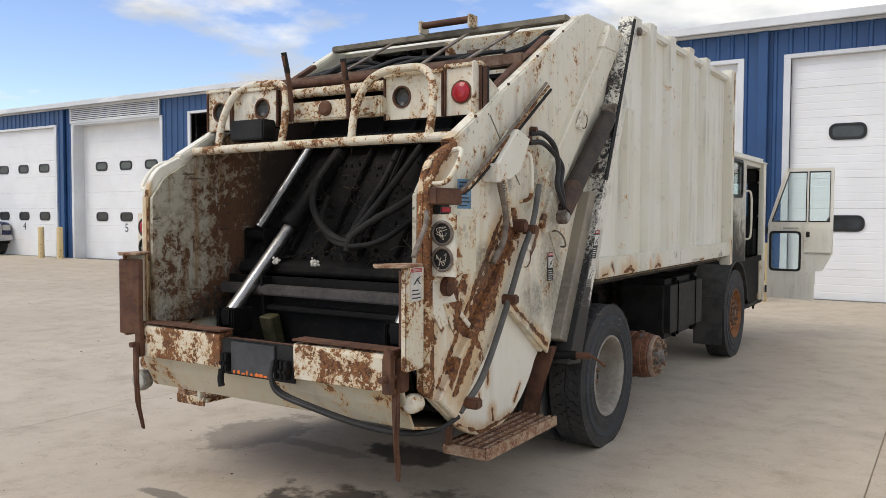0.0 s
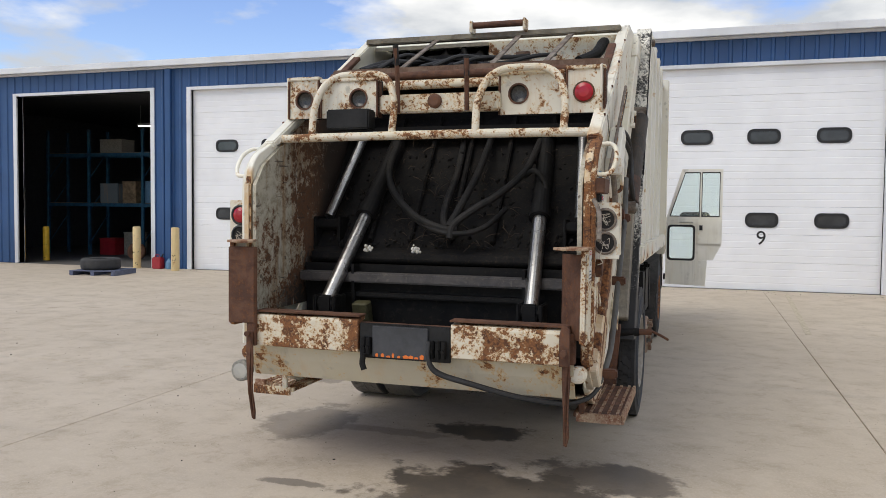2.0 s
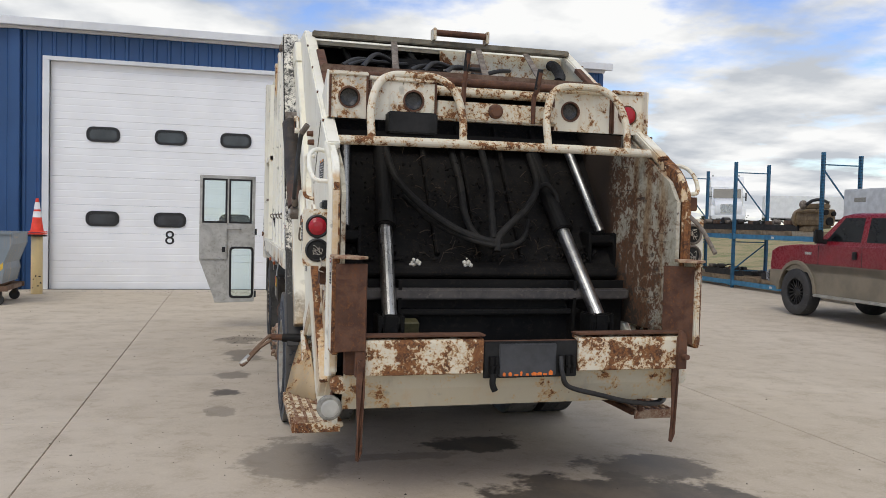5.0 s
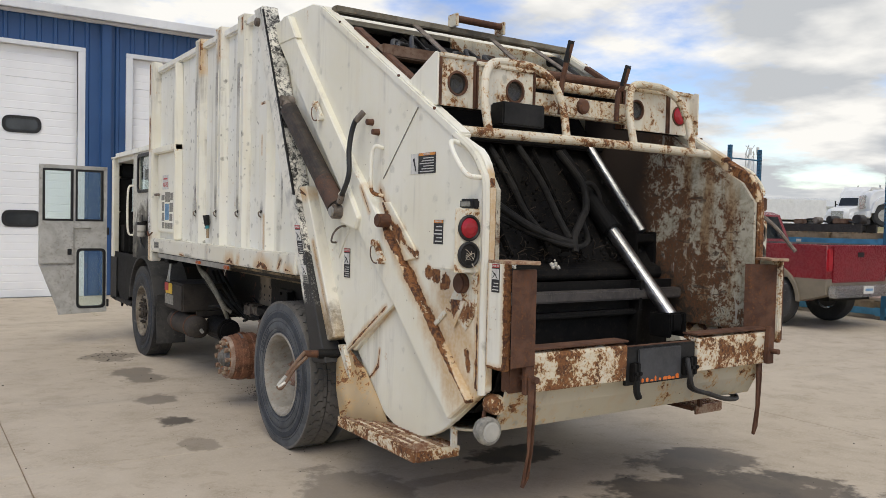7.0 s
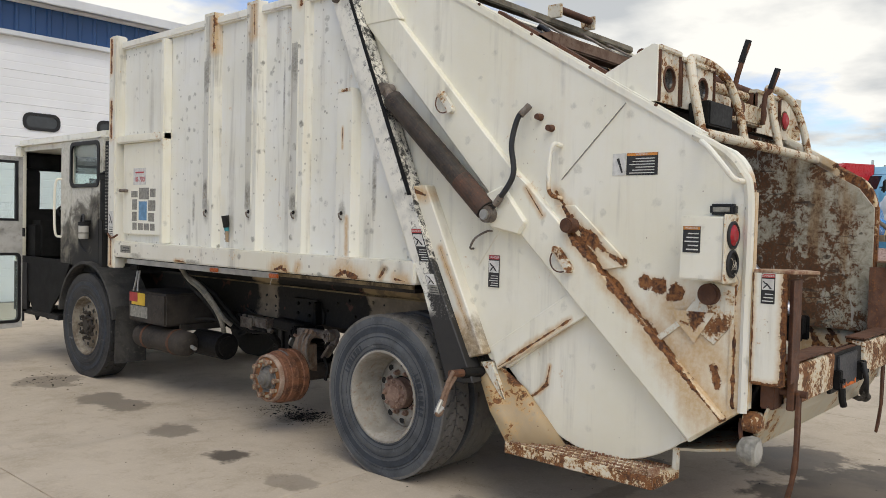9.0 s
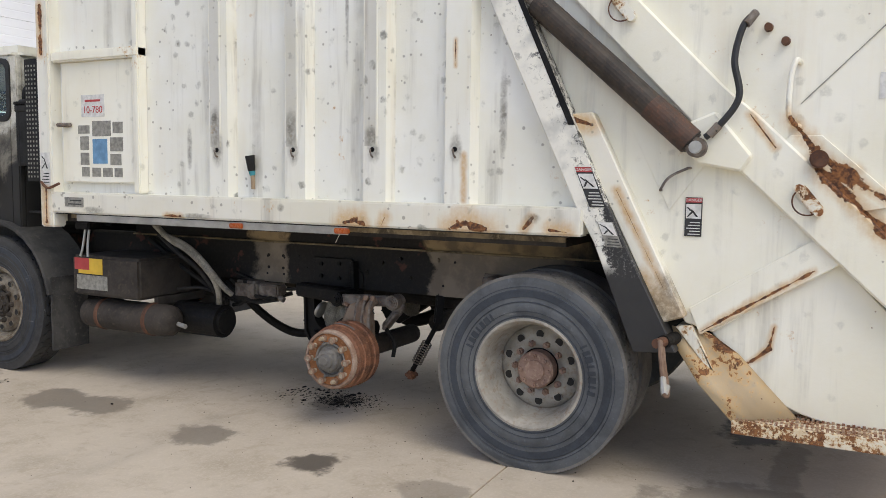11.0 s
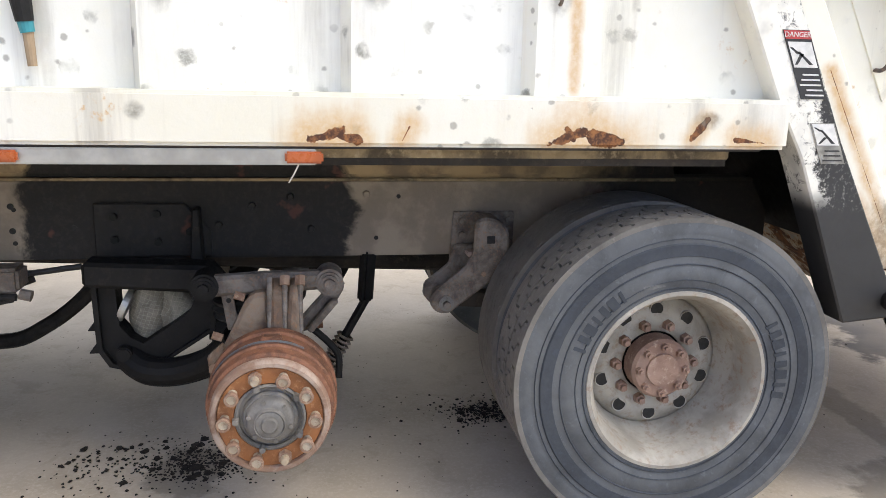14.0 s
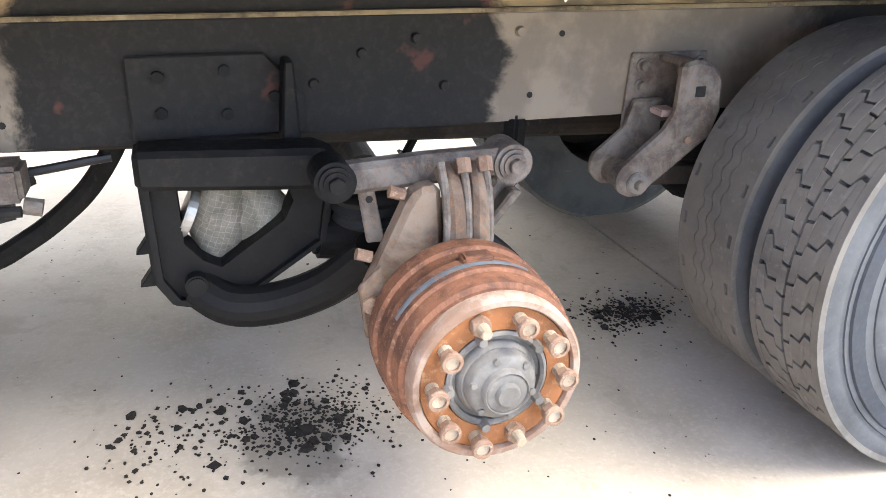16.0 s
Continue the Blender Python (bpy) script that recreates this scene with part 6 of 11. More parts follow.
# control rods and their box on the right side
for d in (0.0, 0.035, 0.07):
    part("control_rod", tube([(1.20, 0.30 + d, 1.86), (1.22, 0.52 + d, 1.97), (1.22, 1.48 + d, 2.64 - d * 0.5)], 0.010, 8, 5), (m_dirtsteel, m_edge_rust, m_hose_dusty)[round(d / 0.035)], tailgate)
part("control_lever", tube([(1.16, 0.12, 1.80), (1.22, 0.02, 1.70), (1.24, -0.12, 1.54)], 0.014, 8, 4), m_dirtsteel, tailgate)
pb = part("control_box", plate([(0.74, 2.06), (1.00, 2.29), (1.17, 2.24), (1.04, 2.03), (0.90, 1.97), (0.78, 1.97)], "x", 1.17, 1.26, 0.006), m_white_clean, tailgate, "white valve cover")
part("rust_foot", box(1.168, 1.272, 0.70, 0.84, 1.95, 2.06, 0.006), m_white_rusty, pb)
part("bracket", box(1.17, 1.24, 0.10, 0.36, 1.81, 1.90, 0.006), m_rust, tailgate)
part("down_pipe", tube([(1.21, 0.84, 1.97), (1.22, 0.91, 1.76), (1.22, 0.89, 1.60), (1.20, 0.79, 1.46)], 0.019, 10, 5), m_dirtsteel, tailgate)
part("link_rod", rod((1.21, 0.93, 1.96), (1.20, 1.03, 1.68), 0.010, seg=8), m_white_stained, tailgate)

# tube bar over the hopper with two hoops
bar = part("tube_bar", tube([(-1.13, 0.47, 2.20), (-0.5, 0.49, 2.21), (0.5, 0.50, 2.215), (1.15, 0.50, 2.21)], 0.030, 14, 4), m_white_eaten, tailgate, "bent tube bar with flaking paint")
for a, b in ((-0.875, -0.265), (0.335, 0.925)):
    c, top = (a + b) / 2, 2.665
    pts = [(a, 0.495, 2.22), (a, 0.54, 2.42), (a + 0.05, 0.59, 2.58), (a + 0.15, 0.635, top - 0.01), (c, 0.64, top), (b - 0.15, 0.635, top - 0.01), (b - 0.05, 0.59, 2.58), (b, 0.54, 2.42), (b, 0.495, 2.22)]
    part("hoop", tube(pts, 0.026, 12, 6), m_white_eaten, bar, "welded guard hoop")


def lamp_panel(x0, x1, z0, z1, holes, lens=None, dy=0.0):
    """A lamp panel with round openings cut through it, and a folded rim."""
    lp = part("lamp_panel", box(x0, x1, 0.70 + dy, 0.72 + dy, z0, z1), m_hole, tailgate, "rust-streaked white lamp panel")
    xs = sorted({x0, x1, *[h[0] - 0.075 for h in holes], *[h[0] + 0.075 for h in holes]})
    for a, b in zip(xs, xs[1:]):
        hit = [h for h in holes if a < h[0] < b]
        if not hit:
            part("sheet", box(a, b, 0.632 + dy, 0.644 + dy, z0, z1), m_white_stained, lp)
            continue
        hx, hz = hit[0]
        circle = [(hx + 0.064 * math.cos(t), hz + 0.064 * math.sin(t)) for t in (2 * math.pi * (k + 0.5) / 32 for k in range(32))]
        square = []
        for cxx, czz in circle:
            dx, dz = cxx - hx, czz - hz
            f = min((b - hx) / abs(dx) if dx else 9e9, ((z1 - hz) if dz > 0 else (hz - z0)) / abs(dz) if dz else 9e9)
            square.append((hx + dx * f, hz + dz * f))
        part("sheet", ring_plate(square, circle, "y", 0.632 + dy, 0.644 + dy), m_white_stained, lp)
        rot = Matrix.Translation((hx, 0.632 + dy, hz)) @ Euler((math.pi / 2, 0, 0)).to_matrix().to_4x4()
        part("lamp_ring", lathe([(0.059, -0.012), (0.072, -0.002), (0.072, 0.006), (0.061, 0.006)], 28, None, rot, True), m_rust, lp)
        if lens and abs(lens - hx) < 0.01:
            part("lens", lathe([(0.0, 0.028), (0.035, 0.025), (0.060, 0.012), (0.064, -0.005), (0.0, -0.005)], 28, None, rot), m_red_lens, lp, "red round lens")
        else:
            # no lens here: a near-black disc gives the dark of the hole
            part("bulb_glass", lathe([(0.0, -0.030), (0.030, -0.028), (0.053, -0.020), (0.060, -0.008), (0.057, -0.034), (0.0, -0.040)], 24, None, rot), m_lamp_dark, lp, "near-black disc painted as the dark of a lamp hole")
    part("rim", box(x0, x1, 0.615 + dy, 0.68 + dy, z1 - 0.004, z1 + 0.022, 0.006), m_white_eaten, lp)
    for x in (x0, x1 - 0.014):
        part("rim", box(x, x + 0.014, 0.618 + dy, 0.70 + dy, z0, z1 - 0.004, 0.003), m_rust, lp)
    return lp


lamp_panel(-1.135, -0.88, 2.36, 2.64, [(-1.005, 2.495)])
lamp_panel(-0.875, -0.42, 2.36, 2.62, [(-0.575, 2.495)])
lamp_panel(0.44, 0.895, 2.36, 2.63, [(0.578, 2.50)], None, 0.075)
lamp_panel(0.90, 1.165, 2.36, 2.65, [(1.022, 2.497)], 1.022, 0.075)
for s in (-1, 1):
    part("panel_cheek", plate([(0.63, 2.36), (0.63, 2.66), (0.66, 2.67), (0.98, 2.52), (0.72, 2.36)], "x", s * 1.135, s * 1.148, 0.003), m_white if s < 0 else m_white_stained, tailgate)
part("junction_box", box(-0.765, -0.44, 0.50, 0.63, 2.265, 2.405, 0.01), m_black, tailgate, "black electric box")
cb = part("cross_beam", box(-0.42, 0.46, 0.645, 0.72, 2.385, 2.515, 0.012), m_white_eaten, tailgate, "rusting cross beam")
part("hub", lathe([(0.0, 0.03), (0.035, 0.03), (0.05, 0.02), (0.052, 0.0), (0.0, 0.0)], 12, None, Matrix.Translation((0.0, 0.645, 2.46)) @ Euler((math.pi / 2, 0, 0)).to_matrix().to_4x4()), m_rust, cb)
part("side_box", box(0.32, 0.43, 0.625, 0.70, 2.40, 2.505, 0.008), m_white_eaten, cb)
for z, y, r in ((2.60, 0.78, 0.034), (2.68, 0.86, 0.030)):
    part("torsion_tube", rod((-0.9, y, z), (0.9, y, z), r, seg=16), m_white_eaten if z < 2.65 else m_rust, tailgate)
for x, z1, lean in ((-0.25, 2.81, 0.02), (0.25, 2.72, 0.04)):
    lv = part("lever", tube([(x, 0.58, 2.38), (x, 0.57, 2.56), (x + lean * 0.2, 0.54, z1 - 0.12), (x + lean * 0.4, 0.50, z1)], 0.017, 8, 4), m_rust, tailgate, "rusty hand lever")
    part("grip", rod((x + lean * 0.2, 0.54, z1 - 0.11), (x + lean * 0.4, 0.50, z1 + 0.02), 0.020, seg=10), m_black, lv)
part("upper_beam", box(-1.115, 1.115, 1.33, 1.44, 2.755, 2.835, 0.01), m_rust_beam, tailgate, "brown rusted cross beam")
part("upper_beam", box(-1.115, 1.115, 0.80, 0.86, 2.44, 2.50, 0.01), m_rust, tailgate)
# top of the tailgate: cross bar, roller, braces and cylinders seen through the open top
part("top_bar", box(-1.12, 1.12, 2.02, 2.10, 3.175, 3.225, 0.008), m_topbar, tailgate, "grimy olive-grey top bar")
rl = part("roller", rod((-0.11, 1.97, 3.275), (0.34, 1.97, 3.275), 0.028, seg=14), m_rust, tailgate, "rusted cable roller")
for x in (-0.12, 0.34):
    part("cheek", box(x - 0.012, x + 0.012, 1.93, 2.05, 3.21, 3.31, 0.004), m_white_eaten, rl)
for x, y0, z0, y1, z1 in ((-0.55, 1.40, 2.83, 2.02, 3.18), (0.18, 1.44, 2.83, 2.02, 3.18), (0.62, 1.40, 2.83, 2.05, 3.18)):
    part("brace", beam((x, y0, z0), (x + 0.10, y1, z1), 0.05, 0.012, 0.002), m_dirtsteel, tailgate)
for x in (-0.45, -0.28, -0.12):
    part("upper_cylinder", rod((x, 1.55, 2.75), (x, 2.35, 3.12), 0.045, seg=14), m_grease, tailgate)
rh = random.Random(9)
for k in range(7):
    x0 = rh.uniform(-0.95, 0.2)
    part("upper_hose", tube([(x0, 1.5, 2.86), (x0 + 0.15, 1.75, 2.95 + rh.uniform(-0.05, 0.08)), (x0 + 0.35, 1.9, 2.98), (x0 + 0.50, 2.07, 3.02)], 0.018, 8, 5), m_rubber_hose, tailgate)
part("valve_block", box(-0.55, -0.02, 2.0, 2.25, 2.90, 3.05, 0.02), m_grease, tailgate)
part("bent_pipe", tube([(0.85, 1.6, 2.86), (0.95, 1.8, 2.95), (0.98, 2.0, 3.07), (0.98, 2.1, 3.1)], 0.045, 12, 6), m_grease, tailgate)
# inner wall in two halves: left one black, right one white
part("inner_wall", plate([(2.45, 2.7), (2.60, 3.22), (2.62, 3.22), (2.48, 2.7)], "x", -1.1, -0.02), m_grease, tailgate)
part("inner_wall", plate([(2.12, 2.72), (2.16, 3.172), (2.18, 3.172), (2.14, 2.72)], "x", -0.018, 1.10), m_white_stained, tailgate, "white inner wall with rust patches")
for x, y, z in ((-0.78, 2.2, 2.75), (-0.40, 2.15, 2.74), (-0.22, 2.12, 2.74)):
    part("standing_pipe", tube([(x, y, z), (x + 0.01, y, z + 0.14), (x - 0.01, y + 0.04, z + 0.30), (x - 0.05, y + 0.12, z + 0.40)], 0.026, 10, 5), m_grease, tailgate)
part("valve_plate", plate([(0.05, 2.80), (0.36, 2.80), (0.36, 3.06), (0.24, 3.06), (0.24, 2.98), (0.05, 2.93)], "y", 2.07, 2.09, 0.004), m_rust_beam, tailgate)
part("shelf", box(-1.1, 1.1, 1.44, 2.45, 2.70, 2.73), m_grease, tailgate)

# ---- packer panel, blade and rams inside the hopper ----
packer = part("packer_panel", plate([(0.92, 1.36), (1.88, 2.66), (1.92, 2.64), (0.98, 1.34)], "x", -1.08, 1.08), m_sludge, tailgate, "black packer panel caked with refuse")
for x in (-0.62, -0.30, 0.02, 0.34, 0.66):
    part("stiffener", beam((x, 0.97, 1.46), (x, 1.72, 2.48), 0.035, 0.06, 0.008, (0, -1, 0.7)), m_sludge, packer)
part("header", box(-1.05, 1.05, 1.48, 1.60, 2.28, 2.38, 0.015), m_grease, packer)
lip = part("ledge", plate([(0.86, 1.38), (0.95, 1.42), (0.95, 1.33), (0.87, 1.30), (0.845, 1.33)], "x", -1.06, 1.06, 0.008), m_sludge, packer)
part("blade_bar", box(-1.06, 1.06, 0.66, 0.74, 1.17, 1.245, 0.012), m_blade, packer, "dull steel blade bar")
part("blade", plate([(0.76, 1.30), (0.80, 1.30), (0.86, 0.72), (0.80, 0.70)], "x", -1.06, 1.06), m_grease, packer)
part("blade_step", box(-0.70, 0.70, 0.70, 0.80, 1.06, 1.10, 0.01), m_grease, packer)
part("blade_pad", plate([(0.62, 1.02), (0.72, 1.04), (0.80, 0.74), (0.72, 0.70)], "x", -0.62, -0.50, 0.01), m_olive, packer)
for x in (-0.63, 0.64):
    part("blade_web", plate([(0.66, 1.30), (0.80, 1.30), (0.82, 0.80), (0.70, 0.84)], "x", x - 0.012, x + 0.012), m_grease, packer)
for s in (-1, 1):
    lo, hi = Vector((s * 0.735, 0.48, 1.065)), Vector((s * 0.675, 1.04, 1.68))
    u = (hi - lo).normalized()
    ram = part("ram", rod(hi - u * 0.02, hi + u * 0.80, 0.066, seg=20, soft=0.008), m_grease, tailgate, "black packing ram with a bright rod")
    part("gland", rod(hi - u * 0.05, hi + u * 0.06, 0.078, seg=20, soft=0.008), m_grease, ram)
    part("rod", rod(lo, hi, 0.050, seg=20), m_chrome, ram, "scuffed chrome rod")
    bm = rod(lo + Vector((-0.085, 0, -0.03)), lo + Vector((0.085, 0, -0.03)), 0.05, seg=16, soft=0.008)
    box(lo.x - 0.05, lo.x + 0.05, lo.y - 0.06, lo.y + 0.05, lo.z - 0.10, lo.z + 0.03, 0.012, bm)
    part("clevis", bm, m_grease, ram)
    for e in (-0.075, 0.075):
        part("ear", box(lo.x + e - 0.012, lo.x + e + 0.012, lo.y - 0.07, lo.y + 0.12, lo.z - 0.14, lo.z + 0.03, 0.008), m_grease, ram)
    lo, hi = Vector((s * 0.971, 0.98, 1.645)), Vector((s * 0.903, 1.535, 2.345))
    ram2 = part("ram", rod(lo, hi, 0.037, seg=18), m_chrome, tailgate, "thin bright ram rod")
    bm = box(lo.x - 0.11, lo.x + 0.11, lo.y - 0.04, lo.y + 0.14, lo.z - 0.08, lo.z - 0.02, 0.01)
    for e in (-0.10, 0.10):
        box(lo.x + e - 0.012, lo.x + e + 0.012, lo.y - 0.05, lo.y + 0.14, lo.z - 0.26, lo.z + 0.0, 0.008, bm)
    rod(lo + Vector((-0.11, 0.02, -0.06)), lo + Vector((0.11, 0.02, -0.06)), 0.045, seg=14, bm=bm)
    part("clevis", bm, m_grease, ram2)
    part("guard", plate([(0.90, 1.20), (1.20, 1.20), (1.35, 1.62), (1.02, 1.62)], "x", s * 0.86, s * 0.875), m_grease, ram2)
HOSES = (((-0.60, 0.98, 2.25), (-0.57, 0.84, 2.02), (-0.44, 0.74, 1.83), (-0.22, 0.70, 1.66), (0.0, 0.68, 1.575), (0.12, 0.70, 1.57)),
         ((0.58, 0.98, 2.25), (0.53, 0.82, 2.00), (0.38, 0.72, 1.82), (0.24, 0.68, 1.72), (0.10, 0.67, 1.60), (0.08, 0.70, 1.50)),
         ((-0.50, 0.95, 1.88), (-0.34, 0.80, 1.70), (-0.10, 0.70, 1.58), (0.12, 0.69, 1.535), (0.30, 0.76, 1.58), (0.42, 0.86, 1.72)),
         ((0.18, 1.0, 2.30), (0.16, 0.86, 2.00), (0.10, 0.76, 1.74), (0.06, 0.68, 1.58)),
         ((-0.06, 1.05, 2.30), (-0.04, 0.97, 2.0), (-0.06, 0.90, 1.76), (-0.02, 0.82, 1.60), (0.10, 0.76, 1.52)),
         ((0.52, 0.86, 1.96), (0.60, 0.80, 2.0), (0.68, 0.84, 1.92), (0.69, 0.90, 1.80)),
         ((-0.66, 1.05, 2.2), (-0.64, 0.95, 1.98), (-0.70, 0.92, 1.80)))
for pts in HOSES:
    pts = [(x, y + 0.06 + 0.62 * max(0.0, z - 1.5), z) for x, y, z in pts]
    part("ram_hose", tube(pts, 0.027 if pts[0][2] > 2.2 else 0.020, 10, 7), m_hose_dusty, packer)
# caked litter: twigs and crumbs on the panel
bm = bmesh.new()
rt = random.Random(21)
for k in range(130):
    x, f = rt.uniform(-0.8, 0.8), rt.random() ** 1.6
    p = Vector((x, 0.93 + f * 0.56, 1.44 + f * 0.78))
    d = Vector((rt.uniform(-1, 1), rt.uniform(-0.5, 0.3), rt.uniform(-0.6, 0.8))).normalized() * rt.uniform(0.02, 0.12)
    tube([p, p + d * 0.5 + Vector((0, -0.02, 0.01)), p + d], rt.uniform(0.0015, 0.004), 4, 2, bm)
tagged(part("litter", bm, m_litter, packer), kind="stuff")
bm = bmesh.new()
for k in range(420):
    x, f = rt.uniform(-0.95, 0.95), rt.random() ** 2
    c = Vector((x, 0.93 + f * 0.54 + rt.uniform(-0.03, 0.0), 1.43 + f * 0.74))
    own = bmesh.new()
    bmesh.ops.create_icosphere(own, subdivisions=1, radius=rt.uniform(0.006, 0.022))
    merge(bm, own, Matrix.Translation(c) @ Euler((rt.random() * 6, rt.random() * 6, 0)).to_matrix().to_4x4() @ Matrix.Diagonal((1, 0.6, rt.uniform(0.4, 1), 1)))
tagged(part("caked_refuse", bm, m_sludge, packer), kind="stuff")
bm = bmesh.new()
for cx in (-0.52, -0.14):
    for k in range(16):
        own = bmesh.new()
        bmesh.ops.create_icosphere(own, subdivisions=1, radius=rt.uniform(0.006, 0.016))
        merge(bm, own, Matrix.Translation((cx + rt.gauss(0, 0.022), 0.70 + rt.gauss(0, 0.01), 1.40 + abs(rt.gauss(0, 0.022)))))
tagged(part("paper_scrap", bm, m_foam, packer), kind="stuff")

# ---- chassis, wheels and tag axle ----
R_TYRE, WZ = 0.560, 0.490
frame_l = None
for s in (-1, 1):
    rail = part("frame_rail", xbox(s, 0.40, 0.46, 1.75, 9.1, 0.745, 1.055, soft=0.006), m_web, truck, "oil-soaked dusty frame rail")
    part("flange", xbox(s, 0.37, 0.475, 1.75, 9.1, 1.055, 1.07, soft=0.004), m_frame, rail)
    for y, z in ((4.84, 0.955), (4.84, 0.86), (4.98, 0.955), (4.98, 0.86), (4.70, 0.96), (4.62, 0.87), (4.47, 0.93), (4.47, 0.80)):
        part("bolt_hole", rod((s * 0.455, y, z), (s * 0.463, y, z), 0.012, seg=12), m_hole, rail)
    for y, z in ((3.95, 0.955), (3.80, 0.99), (4.08, 0.88), (3.72, 0.86), (4.28, 0.83), (3.50, 1.0)):
        part("rivet", rod((s * 0.455, y, z), (s * 0.476, y, z), 0.016, 0.012, 10), m_web, rail)
    part("sill_beam", xbox(s, 0.42, 0.50, 2.3, 6.3, 1.085, 1.195, soft=0.006), m_web_tan, rail)
for y in (1.9, 3.3, 5.2, 6.6):
    part("frame_cross", box(-0.40, 0.40, y, y + 0.09, 0.80, 1.0), m_frame, truck)
part("drive_shaft", rod((0, 2.6, 0.60), (0, 6.0, 0.72), 0.055, seg=16), m_frame, truck)
part("brake_line", tube([(-0.47, 5.3, 0.80), (-0.48, 4.9, 0.70), (-0.47, 4.6, 0.72)], 0.012, 8, 5), m_rubber_hose, truck)
for k in range(3):
    part("air_line", tube([(-0.60 - 0.05 * k, 6.0, 1.05), (-0.66 - 0.04 * k, 5.55, 0.92 - 0.05 * k), (-0.62, 5.25, 0.70 - 0.04 * k), (-0.55, 5.05, 0.60), (-0.40, 4.8, 0.66)], 0.018, 8, 6), m_hose_dusty, truck)
part("gearbox_crate", box(-0.62, -0.47, 4.98, 5.20, 0.62, 0.76, 0.02), m_dirtsteel, truck)
part("gearbox", box(-0.35, 0.35, 5.6, 7.4, 0.55, 1.0, 0.08), m_grease, truck)


def tread_ribbed(n=50):
    """Ribs parted by three fine zigzag grooves, with notches along both shoulders."""
    step, out = 2 * math.pi / n / 4, []
    zig = (0.045, 0.045, -0.045, -0.045)
    edges = (-0.92, -0.80, -0.70, -0.30, -0.02, 0.26, 0.70, 0.80, 0.92)
    for k in range(4 * n):
        for i, (e0, e1) in enumerate(zip(edges, edges[1:])):
            if i in (1, 6) and k % 8 < 2:
                continue
            wave = lambda e, kk: e + (zig[kk % 4] if abs(e) < 0.5 else 0.0)
            g0, g1 = (0.013 if abs(e0) < 0.5 else 0.0), (0.013 if abs(e1) < 0.5 else 0.0)
            a = k * step
            out.append(((wave(e0, k) + g0, a), (wave(e1, k) - g1, a), (wave(e1, k + 1) - g1, a + step), (wave(e0, k + 1) + g0, a + step)))
    return out


def tread_cut(n=44):
    """Broad smooth shoulders and two rows of blocks parted by Z-shaped cuts."""
    da, out = 2 * math.pi / n, []
    line = ((0.03, 0.0), (0.20, 0.06), (0.235, 0.40), (0.48, 0.36), (0.60, 0.72), (0.74, 0.66))
    for k in range(n):
        for sd in (-1, 1):
            a0 = da * (k + (0.5 if sd < 0 else 0.0))
            for (u0, f0), (u1, f1) in zip(line, line[1:]):
                g = 0.06 if u0 < 0.45 else 0.11
                out.append(((sd * u0, a0 + da * (f0 + g)), (sd * u1, a0 + da * (f1 + g)), (sd * u1, a0 + da * (f1 + 0.955)), (sd * u0, a0 + da * (f0 + 0.955))))
            for h in (0, 1):
                b = a0 + da * h / 2
                out.append(((sd * 0.75, b), (sd * 0.92, b), (sd * 0.92, b + da / 2), (sd * 0.75, b + da / 2)))
    return out


